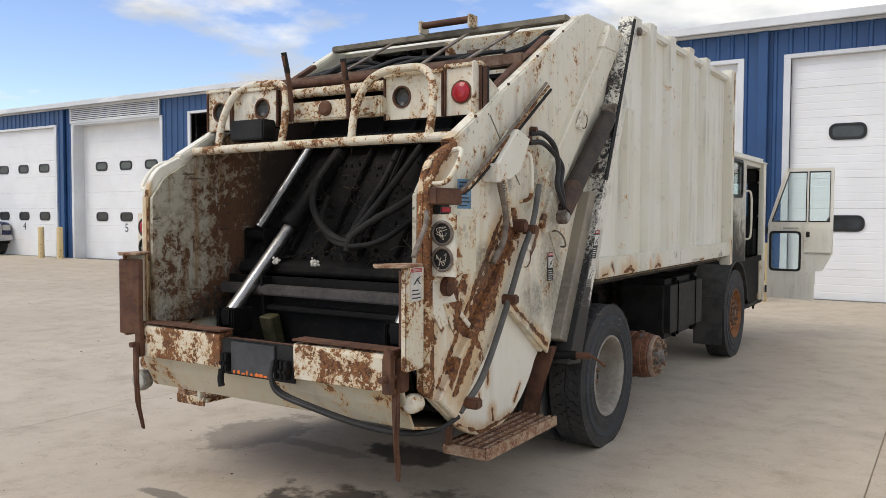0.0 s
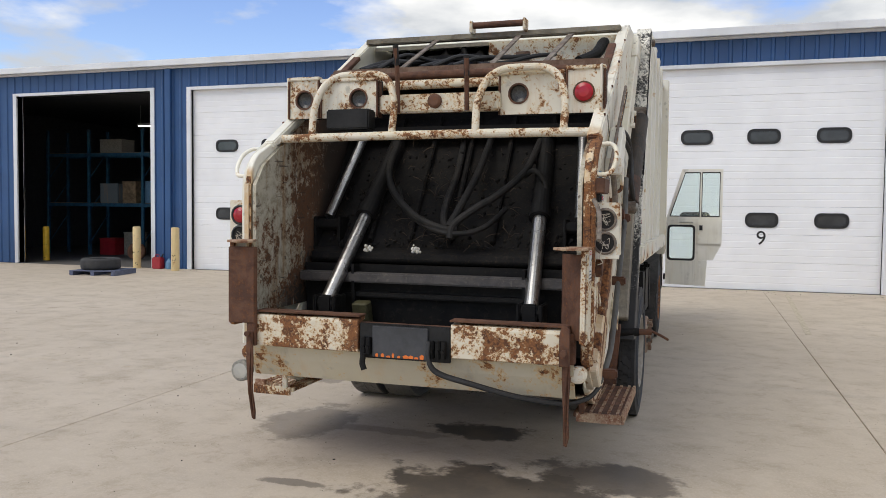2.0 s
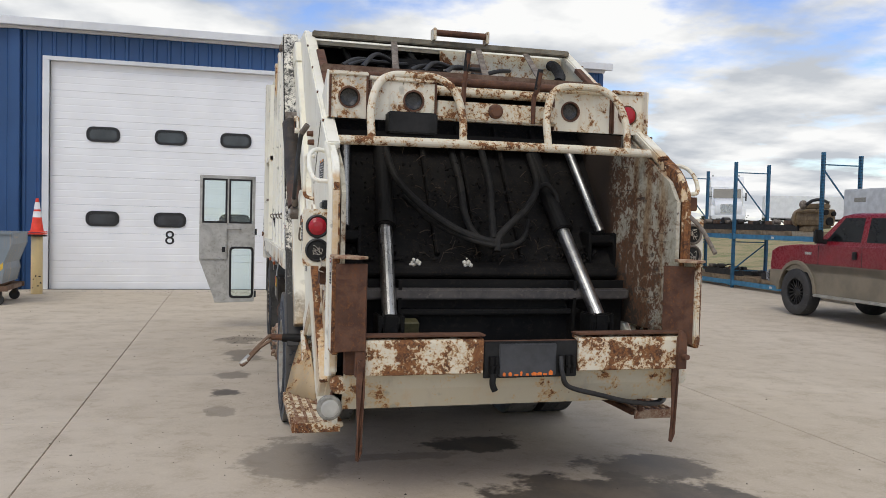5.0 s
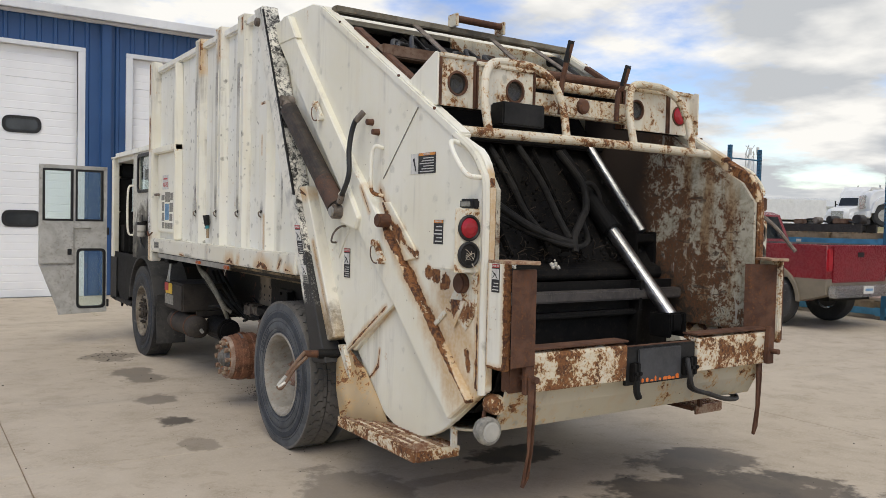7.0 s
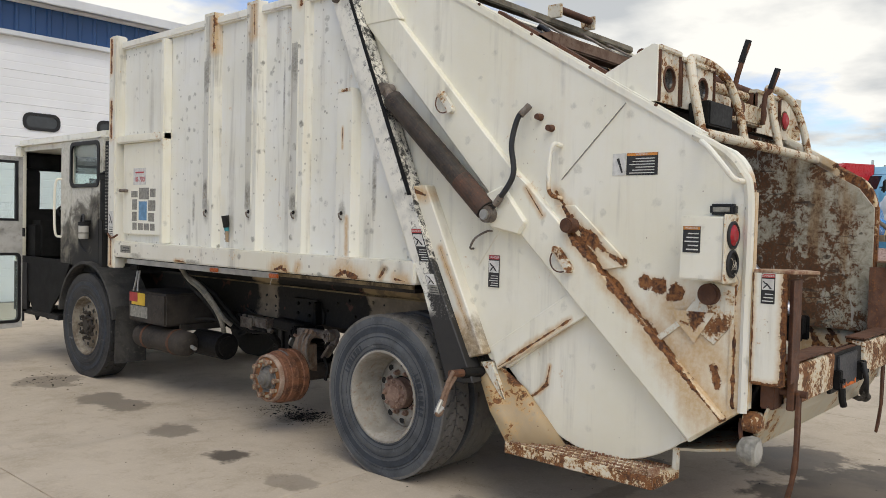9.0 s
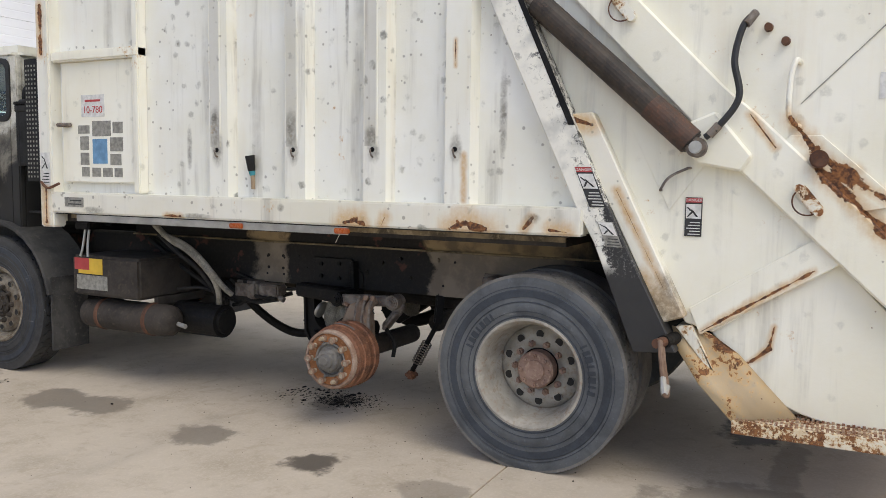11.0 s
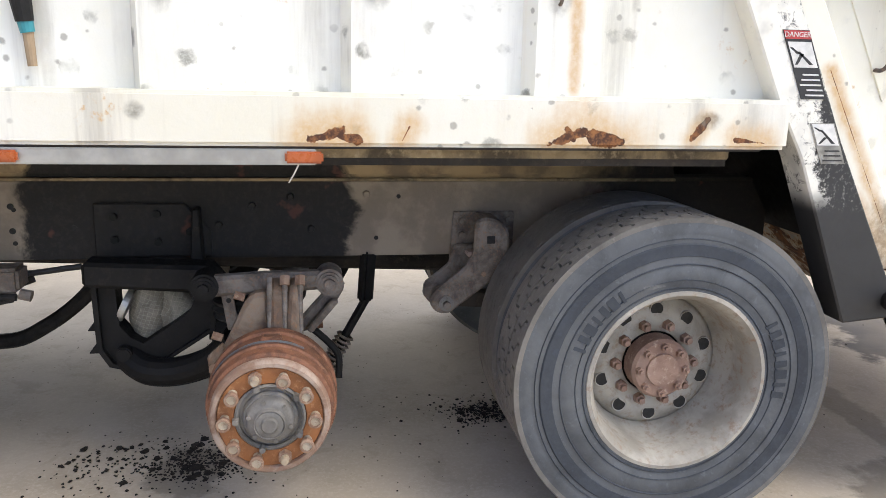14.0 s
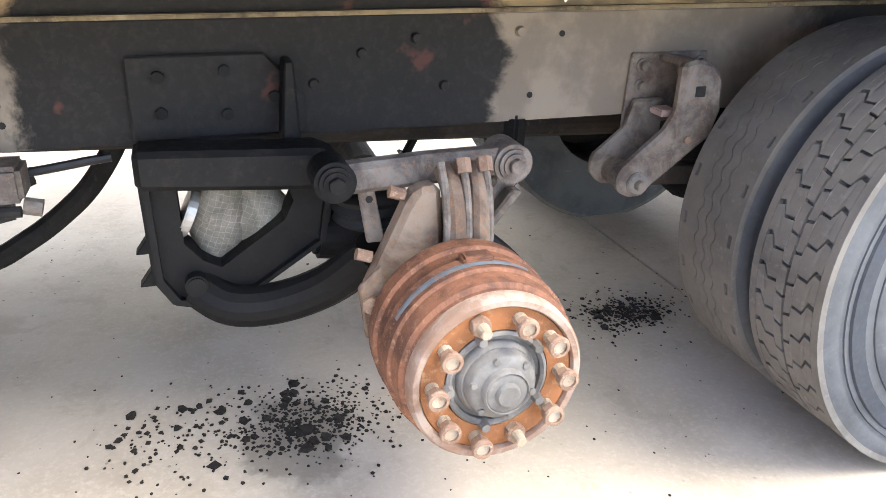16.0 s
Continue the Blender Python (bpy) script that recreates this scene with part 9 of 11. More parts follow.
can = thing("fuel_can", "red fuel can standing by the bay opening", "fuel can", at=(-13.24, 14.95, GROUND))
part("body", box(-13.40, -13.08, 14.85, 15.05, GROUND, GROUND + 0.34, 0.03), m_redcan, can)
part("spout", rod((-13.14, 14.95, GROUND + 0.33), (-13.04, 14.93, GROUND + 0.44), 0.022, 0.016, 10), m_black, can)
part("handle", tube([(-13.34, 14.95, GROUND + 0.33), (-13.32, 14.95, GROUND + 0.40), (-13.20, 14.95, GROUND + 0.40), (-13.18, 14.95, GROUND + 0.33)], 0.012, 8, 4), m_redcan, can)
bl = thing("blue_jug", "blue plastic jug beside a red can", "jug", at=(-12.92, 15.02, GROUND))
part("body", lathe([(0.08, 0.0), (0.10, 0.02), (0.10, 0.20), (0.04, 0.26), (0.03, 0.30), (0.0, 0.30)], 18, None, Matrix.Translation((-12.92, 15.02, GROUND))), m_label_blue, bl, "", True)

# tipping skip on a wheeled cart
DX0, DX1, DY0, DY1 = -7.20, -5.84, 11.86, 13.06
dp = thing("tipping_skip", "grey-blue steel tipping skip on a brown wheeled cart", "skip", at=((DX0 + DX1) / 2, 12.35, GROUND))
side_shape = [(DX0 - 0.1, 0.34), (DX1 - 0.02, 0.34), (DX1 + 0.00, 0.42), (DX1 + 0.04, 0.60), (DX1 + 0.02, 0.72), (DX1 + 0.16, 1.08), (DX1 + 0.16, 1.28), (DX0 - 0.1, 1.28)]
tub = part("tub", plate(side_shape, "y", DY0, DY0 + 0.012), m_hopper_grey, dp, "grey-blue enamel sheet with scrapes")
part("far_wall", plate(side_shape, "y", DY1 - 0.012, DY1), m_hopper_grey, tub)
part("floor", box(DX0 - 0.1, DX1 - 0.02, DY0 + 0.013, DY1 - 0.013, 0.34, 0.36), m_hopper_grey, tub)
part("back", box(DX0 - 0.1, DX0 - 0.088, DY0 + 0.013, DY1 - 0.013, 0.361, 1.28), m_hopper_grey, tub)
for (xa, za), (xb, zb) in zip(side_shape[1:6], side_shape[2:7]):
    part("chute", beam((xa - 0.014, (DY0 + DY1) / 2, za), (xb - 0.014, (DY0 + DY1) / 2, zb), DY1 - DY0 - 0.03, 0.012, up=(1, 0, 0.2)), m_hopper_grey, tub)
for y in (DY0 - 0.012, DY1 + 0.012):
    part("rim", box(DX0 - 0.12, DX1 + 0.17, y - 0.022, y + 0.022, 1.255, 1.30, 0.006), m_hopper_grey, tub)
part("stiffener", box(DX1 - 0.34, DX1 - 0.28, DY0 - 0.022, DY0 - 0.001, 0.36, 1.25, 0.003), m_rust_beam, tub, "brown rusted upright")
part("latch", beam((DX0 + 0.42, DY0 - 0.03, 0.60), (DX0 + 0.50, DY0 - 0.03, 0.86), 0.03, 0.05, 0.004), m_dirtsteel, tub)
part("latch_plate", box(DX0 + 0.28, DX0 + 0.62, DY0 - 0.02, DY0 - 0.001, 0.52, 0.64, 0.004), m_frame, tub)
part("brace", beam((DX0 + 0.62, DY0 - 0.016, 0.60), (DX1 - 0.36, DY0 - 0.016, 0.70), 0.012, 0.04), m_frame, tub)
for x, z, w, h in ((DX0 + 0.85, 0.98, 0.10, 0.07), (DX1 - 0.16, 1.10, 0.06, 0.14), (DX0 + 0.55, 1.20, 0.10, 0.04)):
    part("label", box(x - w / 2, x + w / 2, DY0 - 0.004, DY0 - 0.001, z - h / 2, z + h / 2), m_label_white, tub)
part("label", plate([(DX1 - 0.03, 0.58), (DX1 + 0.01, 0.62), (DX1 + 0.015, 0.74), (DX1 - 0.03, 0.70)], "y", DY0 - 0.004, DY0 - 0.001), m_label_yellow, tub)
cart = part("cart", box(DX0 - 0.15, DX1 + 0.10, DY0 - 0.04, DY0 + 0.04, 0.20, 0.30, 0.006), m_rust_beam, dp, "brown rusted cart frame")
part("rail", box(DX0 - 0.15, DX1 + 0.10, DY1 - 0.04, DY1 + 0.04, 0.20, 0.30, 0.006), m_rust_beam, cart)
for x in (DX0 - 0.1, DX0 + 0.7, DX1 + 0.04):
    part("cross_rail", box(x - 0.04, x + 0.04, DY0 + 0.041, DY1 - 0.041, 0.21, 0.29), m_rust_beam, cart)
part("pivot_rail", box(DX0 - 0.1, DX1 - 0.05, DY0 + 0.10, DY1 - 0.1, 0.301, 0.339), m_rust, cart)
for x in (DX0, DX1 - 0.05):
    for y in (DY0 + 0.02, DY1 - 0.05):
        cs = part("castor_fork", box(x - 0.04, x + 0.04, y - 0.05, y + 0.05, 0.06, 0.199, 0.01), m_frame, cart)
        part("wheel", rod((x - 0.012, y - 0.034, GROUND + 0.095), (x - 0.012, y + 0.034, GROUND + 0.095), 0.095, seg=20, soft=0.015), m_tyre_dark, cs)

# ---- inside the open bay ----
ir = thing("pallet_rack", "blue steel pallet rack in the dark open bay", "rack", at=(-19.0, 20.4, GROUND))
IX = (-22.0, -20.1, -17.7, -15.3)
for x in IX:
    up = part("upright_frame", box(x - 0.05, x + 0.05, 19.9, 19.98, GROUND, 4.6), m_rack, ir)
    part("post", box(x - 0.05, x + 0.05, 20.9, 20.98, GROUND, 4.6), m_rack, up)
    for z in (0.4, 1.6, 2.8):
        part("brace", beam((x, 19.98, z), (x, 20.9, z + 1.0), 0.03, 0.03), m_rack, up)
for a, b in zip(IX, IX[1:]):
    for z in (1.75, 3.6):
        for y in (19.92, 20.95):
            part("beam", box(a + 0.051, b - 0.051, y - 0.02, y + 0.03, z, z + 0.12), m_rack, ir)
    part("shelf", box(a + 0.06, b - 0.06, 19.96, 20.9, 1.87, 1.89), m_wood, ir)
    part("shelf", box(a + 0.06, b - 0.06, 19.96, 20.9, 3.72, 3.74), m_wood, ir)
ri = random.Random(12)
for a, w, z, mat, what in ((-19.3, 0.8, 1.89, m_hopper_grey, "grey"), (-18.4, 0.6, 1.89, m_wood, "cardboard"), (-17.3, 0.9, 1.89, m_label_blue, "blue"), (-16.2, 0.7, 1.89, m_wood, "cardboard"),
                           (-19.2, 1.0, 3.74, m_label_grey, "grey"), (-16.8, 1.1, 3.74, m_redcan, "red"), (-19.4, 0.7, GROUND, m_redcan, "red"), (-18.4, 0.5, GROUND, m_label_grey, "grey"), (-16.9, 0.9, GROUND, m_wood, "cardboard")):
    h = ri.uniform(0.45, 0.9)
    bx = thing("storage_box", "%s storage box on the dim workshop rack" % what, "box", "boxes on the workshop rack", (a, 20.4, z))
    part("body", box(a - w / 2, a + w / 2, 20.05, 20.75, z, z + h, 0.015), mat, bx)
    part("lid", box(a - w / 2 - 0.012, a + w / 2 + 0.012, 20.04, 20.76, z + h + 0.001, z + h + 0.05, 0.01), mat, bx)
iw = tyre_thing(0.30, 0.14, 0.18, "small rusty wheel leaning in the open bay", m_rust)
iw.matrix_basis = pose(-16.35, 17.9, GROUND + 0.295, 82, 0, 20)
for x, y in ((-18.6, 21.6), (-16.0, 22.6)):
    fl = thing("ceiling_lamp", "fluorescent batten glowing under the workshop ceiling", "lamp", "workshop lamps", (x, y, 4.9))
    part("housing", box(x - 0.62, x + 0.62, y - 0.08, y + 0.08, 4.90, 4.97, 0.01), m_trim, fl)
    part("tube", rod((x - 0.58, y, 4.875), (x + 0.58, y, 4.875), 0.022, seg=12), m_lamp_glow, fl)
    for dx in (-0.5, 0.5):
        part("hanger", rod((x + dx, y, 4.97), (x + dx, y, EAVE - 0.12), 0.006, seg=6), m_trim, fl)

# ---- store behind the side door ----
bag = thing("sack", "crumpled orange and white sack on the store floor", "sack", at=(6.92, 15.75, GROUND))
rb = random.Random(3)
for nm, cx, cz, w, h, mat in (("sack_body", 6.96, 0.16, 0.17, 0.22, m_orange_paint), ("sack_fold", 6.82, 0.36, 0.13, 0.09, m_label_white)):
    bm = bmesh.new()
    bmesh.ops.create_icosphere(bm, subdivisions=3, radius=1)
    for v in bm.verts:
        k = 1 + 0.16 * math.sin(v.co.x * 7 + v.co.z * 5) * math.cos(v.co.y * 6 + v.co.x * 3) + rb.uniform(-0.04, 0.04)
        v.co = Vector((cx + v.co.x * w * k, 15.75 + v.co.y * 0.13 * k, max(GROUND + 0.002, GROUND + cz + v.co.z * h * k)))
    part(nm, bm, mat, bag, "", True)
wb = thing("workbench", "dark workbench crowded with tools in the store", "workbench", at=(6.5, 17.0, GROUND))
part("top", box(5.8, 7.3, 16.7, 17.4, 0.82, 0.88, 0.01), m_cab_dark, wb)
for x in (5.86, 7.24):
    for y in (16.76, 17.34):
        part("leg", box(x - 0.04, x + 0.04, y - 0.04, y + 0.04, GROUND, 0.82), m_cab_dark, wb)
for k, (x, h, mat) in enumerate(((6.05, 0.2, m_black), (6.28, 0.13, m_dirtsteel), (6.55, 0.24, m_black), (6.8, 0.12, m_dirtsteel), (7.05, 0.22, m_label_grey))):
    tb = thing("tool_box", "dark steel tool box on the store bench", "tool box", "clutter on the bench", (x, 17.0, 0.88))
    part("case", box(x - 0.09, x + 0.09, 16.85, 17.1, 0.88, 0.88 + h, 0.02), mat, tb)
    part("handle", tube([(x - 0.05, 16.97, 0.88 + h), (x - 0.04, 16.97, 0.91 + h), (x + 0.04, 16.97, 0.91 + h), (x + 0.05, 16.97, 0.88 + h)], 0.007, 6, 4), m_alu, tb)
for x, r, h in ((6.25, 0.16, 0.42), (6.62, 0.13, 0.36)):
    pl = thing("bucket", "black plastic bucket on the store floor", "bucket", "buckets in the store", (x, 16.2, GROUND))
    part("body", lathe([(r * 0.82, 0.0), (r, h), (r - 0.008, h), (r * 0.82 - 0.008, 0.01)], 20, None, Matrix.Translation((x, 16.2, GROUND)), True), m_black, pl)
    part("bail", tube([(x - r, 16.2, GROUND + h - 0.03), (x - r * 0.6, 16.13, GROUND + h + 0.03), (x + r * 0.6, 16.13, GROUND + h + 0.03), (x + r, 16.2, GROUND + h - 0.03)], 0.005, 6, 4), m_alu, pl)
# a white dome camera, built in the shape of a small flood lamp
wc = thing("wall_lamp", "small white dome camera under the eave, built as a box", "lamp", at=(7.35, 15.2, 5.3))
part("bracket", box(7.32, 7.38, 15.12, 15.22, 5.28, 5.36, 0.006), m_trim, wc)
part("head", box(7.27, 7.43, 15.0, 15.12, 5.24, 5.36, 0.02), m_trim, wc)
part("lens", box(7.29, 7.41, 14.994, 15.0, 5.255, 5.345), m_pane_dark, wc)

# ---- blue pallet racks along the edge of the yard ----
RY = (1.6, 5.34, 9.1, 12.85, 16.6, 19.9, 23.3, 26.7, 30.2)
RF, RB, RTOP = 12.2, 13.3, 3.66
RG = GROUND - 0.02
rack = thing("pallet_rack", "long blue steel pallet rack loaded with old truck parts", "rack", at=(RF, 5.34, RG))
for n, y in enumerate(RY):
    up = part("upright_frame", box(RF - 0.04, RF + 0.04, y - 0.045, y + 0.045, RG - 0.1, RTOP, 0.006), m_rack, rack, "perforated blue upright")
    part("post", box(RB - 0.04, RB + 0.04, y - 0.045, y + 0.045, RG - 0.1, RTOP - 0.05, 0.006), m_rack, up)
    for z in (0.45, 1.30, 3.35):
        part("brace", beam((RF + 0.04, y, z), (RB - 0.04, y, z), 0.03, 0.03), m_rack, up)
    for z0b, z1b in ((0.50, 1.25), (3.2, 2.05)):
        part("diagonal", beam((RF + 0.04, y, z0b), (RB - 0.04, y, z1b), 0.03, 0.03), m_rack, up)
    for px in (RF, RB):
        part("foot_plate", box(px - 0.08, px + 0.08, y - 0.07, y + 0.07, RG - 0.10, RG + 0.012), m_rack, up)
    if n < 4:
        # keyholes up the faces of the nearest uprights
        bm = bmesh.new()
        for px in (RF, RB):
            z = 1.75
            while z < RTOP - 0.1:
                for dy in (-0.022, 0.022):
                    box(px - 0.0415, px - 0.0395, y + dy - 0.008, y + dy + 0.008, z, z + 0.032, 0, bm)
                    box(px + dy - 0.008, px + dy + 0.008, y - 0.0465, y - 0.0445, z, z + 0.032, 0, bm)
                z += 0.075
        part("keyholes", bm, m_hole, up, kind="stuff")
for a, b in zip(RY, RY[1:]):
    for z in (0.10, 1.47):
        for px in (RF, RB):
            bm_ = part("beam", box(px - 0.025, px + 0.025, a + 0.047, b - 0.047, z - 0.065, z + 0.065, 0.006), m_rack_light, rack, "pale blue load beam")
            for yy in (a + 0.047, b - 0.047):
                part("clip", box(px - 0.046, px - 0.0415, min(yy, yy + (0.10 if yy < b - 1 else -0.10)), max(yy, yy + (0.10 if yy < b - 1 else -0.10)), z - 0.085, z + 0.085), m_rack_light, bm_)
        part("tag", box(RF - 0.030, RF - 0.0255, (a + b) / 2 - 0.06, (a + b) / 2 + 0.06, z - 0.03, z + 0.03), m_label_white, rack)

m_engine_tan = rusty_steel("tan_oily_casting", (0.16, 0.11, 0.06), (0.26, 0.19, 0.11), (0.08, 0.06, 0.045), 6.0, 0.6, 21.0)
m_engine_black = rusty_steel("oily_black_casting", (0.018, 0.017, 0.017), (0.035, 0.033, 0.031), (0.09, 0.07, 0.055), 6.0, 0.6, 22.0)
m_engine_red = rusty_steel("faded_red_casting", (0.20, 0.05, 0.04), (0.30, 0.09, 0.06), (0.14, 0.09, 0.07), 6.0, 0.7, 23.0)
m_cabinet = plain("grey_cabinet_paint", (0.55, 0.57, 0.58), 0.5, 0, 0.12)
m_tarp = plain("blue_stretch_wrap", (0.03, 0.20, 0.50), 0.28, 0, 0.3, 9.0, 0.5)
m_strap = plain("grey_webbing", (0.46, 0.46, 0.44), 0.8)


def engine(material, tint, label):
    """A bare truck engine resting on the origin, long axis along y."""
    e = thing("engine", label, "engine")
    blk = part("block", plate([(-0.24, 0.20), (0.24, 0.20), (0.30, 0.38), (0.26, 0.72), (-0.26, 0.72), (-0.30, 0.38)], "y", -0.55, 0.50, 0.02), material, e)
    part("sump", plate([(-0.50, 0.20), (0.20, 0.20), (0.45, 0.12), (0.45, 0.0), (-0.10, 0.0), (-0.20, 0.10), (-0.50, 0.12)], "x", -0.20, 0.20, 0.03), tint, e)
    part("rocker_cover", box(-0.15, 0.15, -0.50, 0.46, 0.721, 0.90, 0.04), material, e)
    part("bell_housing", lathe([(0.0, -0.10), (0.27, -0.10), (0.30, -0.07), (0.34, 0.04), (0.34, 0.10), (0.0, 0.10)], 28, None, Matrix.Translation((0, 0.61, 0.42)) @ Euler((math.pi / 2, 0, 0)).to_matrix().to_4x4()), tint, e)
    for x, z, r in ((0.0, 0.34, 0.13), (0.16, 0.58, 0.08), (-0.16, 0.62, 0.09)):
        part("pulley", lathe([(0.0, -0.03), (r, -0.03), (r, -0.018), (r * 0.86, 0.0), (r, 0.018), (r, 0.03), (0.0, 0.03)], 20, None, Matrix.Translation((x, -0.59, z)) @ Euler((math.pi / 2, 0, 0)).to_matrix().to_4x4()), m_black, e)
    for s in (-1, 1):
        mf = part("manifold", rod((s * 0.36, -0.42, 0.66), (s * 0.36, 0.36, 0.66), 0.055, seg=14, soft=0.012), m_rust if s > 0 else tint, e)
        for k in range(4):
            part("runner", rod((s * 0.25, -0.36 + k * 0.22, 0.62), (s * 0.36, -0.36 + k * 0.22, 0.66), 0.035, seg=10), m_rust if s > 0 else tint, mf)
    tb = part("turbocharger", lathe([(0.0, -0.07), (0.10, -0.07), (0.14, -0.03), (0.14, 0.03), (0.10, 0.07), (0.06, 0.12), (0.0, 0.12)], 20, None, Matrix.Translation((-0.40, 0.10, 0.86)) @ Euler((math.pi / 2, 0, 0)).to_matrix().to_4x4()), m_dirtsteel, e)
    part("intake_hose", tube([(-0.40, -0.04, 0.86), (-0.36, -0.22, 0.98), (-0.10, -0.30, 1.02), (0.1, -0.45, 0.92)], 0.05, 12, 5), m_rubber_hose, tb)
    part("oil_filter", rod((0.32, -0.2, 0.26), (0.36, -0.2, 0.48), 0.055, seg=14, soft=0.01), m_orange_paint if material is m_engine_tan else m_black, e)
    return e


def axle(label, material):
    """A bare drive axle resting on the origin, along y."""
    a = thing("drive_axle", label, "axle")
    part("tube", rod((0, -0.95, 0.22), (0, 0.95, 0.22), 0.075, seg=16), material, a)
    part("differential", lathe([(0.0, -0.16), (0.12, -0.15), (0.21, -0.06), (0.22, 0.04), (0.16, 0.12), (0.09, 0.22), (0.06, 0.30), (0.0, 0.30)], 24, None, Matrix.Translation((0, 0.1, 0.22)) @ Euler((0, math.pi / 2, 0)).to_matrix().to_4x4()), material, a)
    for s in (-1, 1):
        dm = part("brake_drum", lathe([(0.0, -0.10), (0.20, -0.10), (0.215, -0.07), (0.215, 0.09), (0.18, 0.10), (0.0, 0.10)], 28, None, Matrix.Translation((0, s * 0.90, 0.215)) @ Euler((math.pi / 2, 0, 0)).to_matrix().to_4x4()), material, a)
        part("hub", rod((0, s * 0.99, 0.215), (0, s * 1.10, 0.215), 0.08, 0.06, 16), m_dirtsteel, dm)
    return a


def frame_section(label, seed):
    """A cut length of truck frame with small dark parts on it, along y, resting on the origin."""
    rf = random.Random(seed)
    a = thing("frame_section", label, "truck frame")
    for x in (-0.32, 0.30):
        part("rail", box(x - 0.035, x + 0.035, -0.95, 0.95, 0.0, 0.17, 0.008), m_engine_black, a)
    for y in (-0.7, -0.1, 0.55):
        part("cross_rail", box(-0.285, 0.265, y - 0.04, y + 0.04, 0.03, 0.14, 0.006), m_engine_black, a)
    for k in range(7):
        x, y = rf.uniform(-0.3, 0.25), rf.uniform(-0.85, 0.85)
        r = rf.uniform(0.05, 0.11)
        if k % 3 == 0:
            part("cylinder", rod((x - 0.12, y, 0.172 + r), (x + 0.12, y + rf.uniform(-0.1, 0.1), 0.172 + r), r, seg=14, soft=0.012), m_engine_black if k else m_dirtsteel, a)
        else:
            part("casting", box(x - r, x + r, y - r * 1.5, y + r * 1.5, 0.171, 0.171 + r * rf.uniform(0.7, 1.5), 0.02), m_engine_black if k % 2 else m_rust_beam, a)
    part("hose", tube([(-0.3, -0.8, 0.19), (-0.1, -0.4, 0.27), (0.1, 0.0, 0.22), (0.25, 0.5, 0.28), (0.2, 0.85, 0.19)], 0.022, 8, 5), m_rubber_hose, a)
    return a


def spring_pack(label):
    """Leaf springs stacked flat, along y."""
    a = thing("leaf_spring", label, "leaf spring")
    for k in range(5):
        pts = [(0, y, 0.05 + 0.03 * k + 0.09 * (y / 0.8) ** 2) for y in (-0.8 + 0.1 * k, -0.4, 0, 0.4, 0.8 - 0.1 * k)]
        for p, q in zip(pts, pts[1:]):
            part("leaf", beam(p, q, 0.09, 0.022), m_engine_black, a)
    return a


def cabinet(w, d, h, label, material):
    c = thing("cabinet", label, "cabinet")
    part("body", box(-w / 2, w / 2, -d / 2, d / 2, 0.0, h, 0.012), material, c)
    part("door", box(-w / 2 - 0.015, -w / 2 - 0.001, -d / 2 + 0.03, d / 2 - 0.03, 0.04, h - 0.04, 0.006), material, c)
    part("handle", box(-w / 2 - 0.03, -w / 2 - 0.0155, -d / 2 + 0.06, -d / 2 + 0.09, h * 0.45, h * 0.6, 0.004), m_black, c)
    part("plate", box(-w / 2 - 0.018, -w / 2 - 0.0155, 0.0, d * 0.25, h * 0.7, h * 0.8), m_label_grey, c)
    return c


wood_pallet = pallet(1.05, 1.15, m_wood, "weathered wooden pallet carrying old truck parts")
pale_pallet = pallet(1.05, 1.15, m_stud, "fresh pale wooden pallet on the rack")
tagged(wood_pallet, group="pallets on the racks")
eng_tan = engine(m_engine_tan, m_engine_tan, "oily tan truck engine on a pallet on the rack")
eng_black = engine(m_engine_black, m_engine_tan, "oily black truck engine on a pallet on the rack")
eng_rust = engine(m_rust, m_engine_red, "rusty red-brown truck engine on a pallet on the rack")
axle_b = axle("black greasy drive axle lying on the rack", m_engine_black)
axle_r = axle("rusty drive axle lying on the rack", m_rust)
frame_a = frame_section("black greasy length of truck frame on the rack", 3)
frame_b = frame_section("black truck frame piece heaped with castings", 8)
spring = spring_pack("dark leaf springs stacked on a pallet")
cab_grey = cabinet(0.7, 0.6, 0.95, "pale grey steel cabinet standing on the rack", m_cabinet)
cab_big = cabinet(0.9, 1.5, 1.05, "large pale grey steel cabinet on the rack", m_cabinet)
rack_tyre = tyre_thing(0.45, 0.27, 0.26, "black tyre leaning on the rack", m_tyre_dark)
for e in (eng_tan, eng_black, eng_rust):
    e.scale = (0.82, 0.82, 0.82)
LOW, HIGH = 0.165, 1.535          # tops of the load beams
used = set()


def put(ob, x, y, z, turn=0.0, tilt=0.0):
    if ob.name not in used:
        used.add(ob.name)
        ob.matrix_basis = pose(x, y, z, tilt, 0, turn) @ Matrix.Diagonal((*ob.scale, 1))
        return ob
    return copy_thing(ob, pose(x, y, z, tilt, 0, turn))


rp = random.Random(21)
RX = (RF + RB) / 2
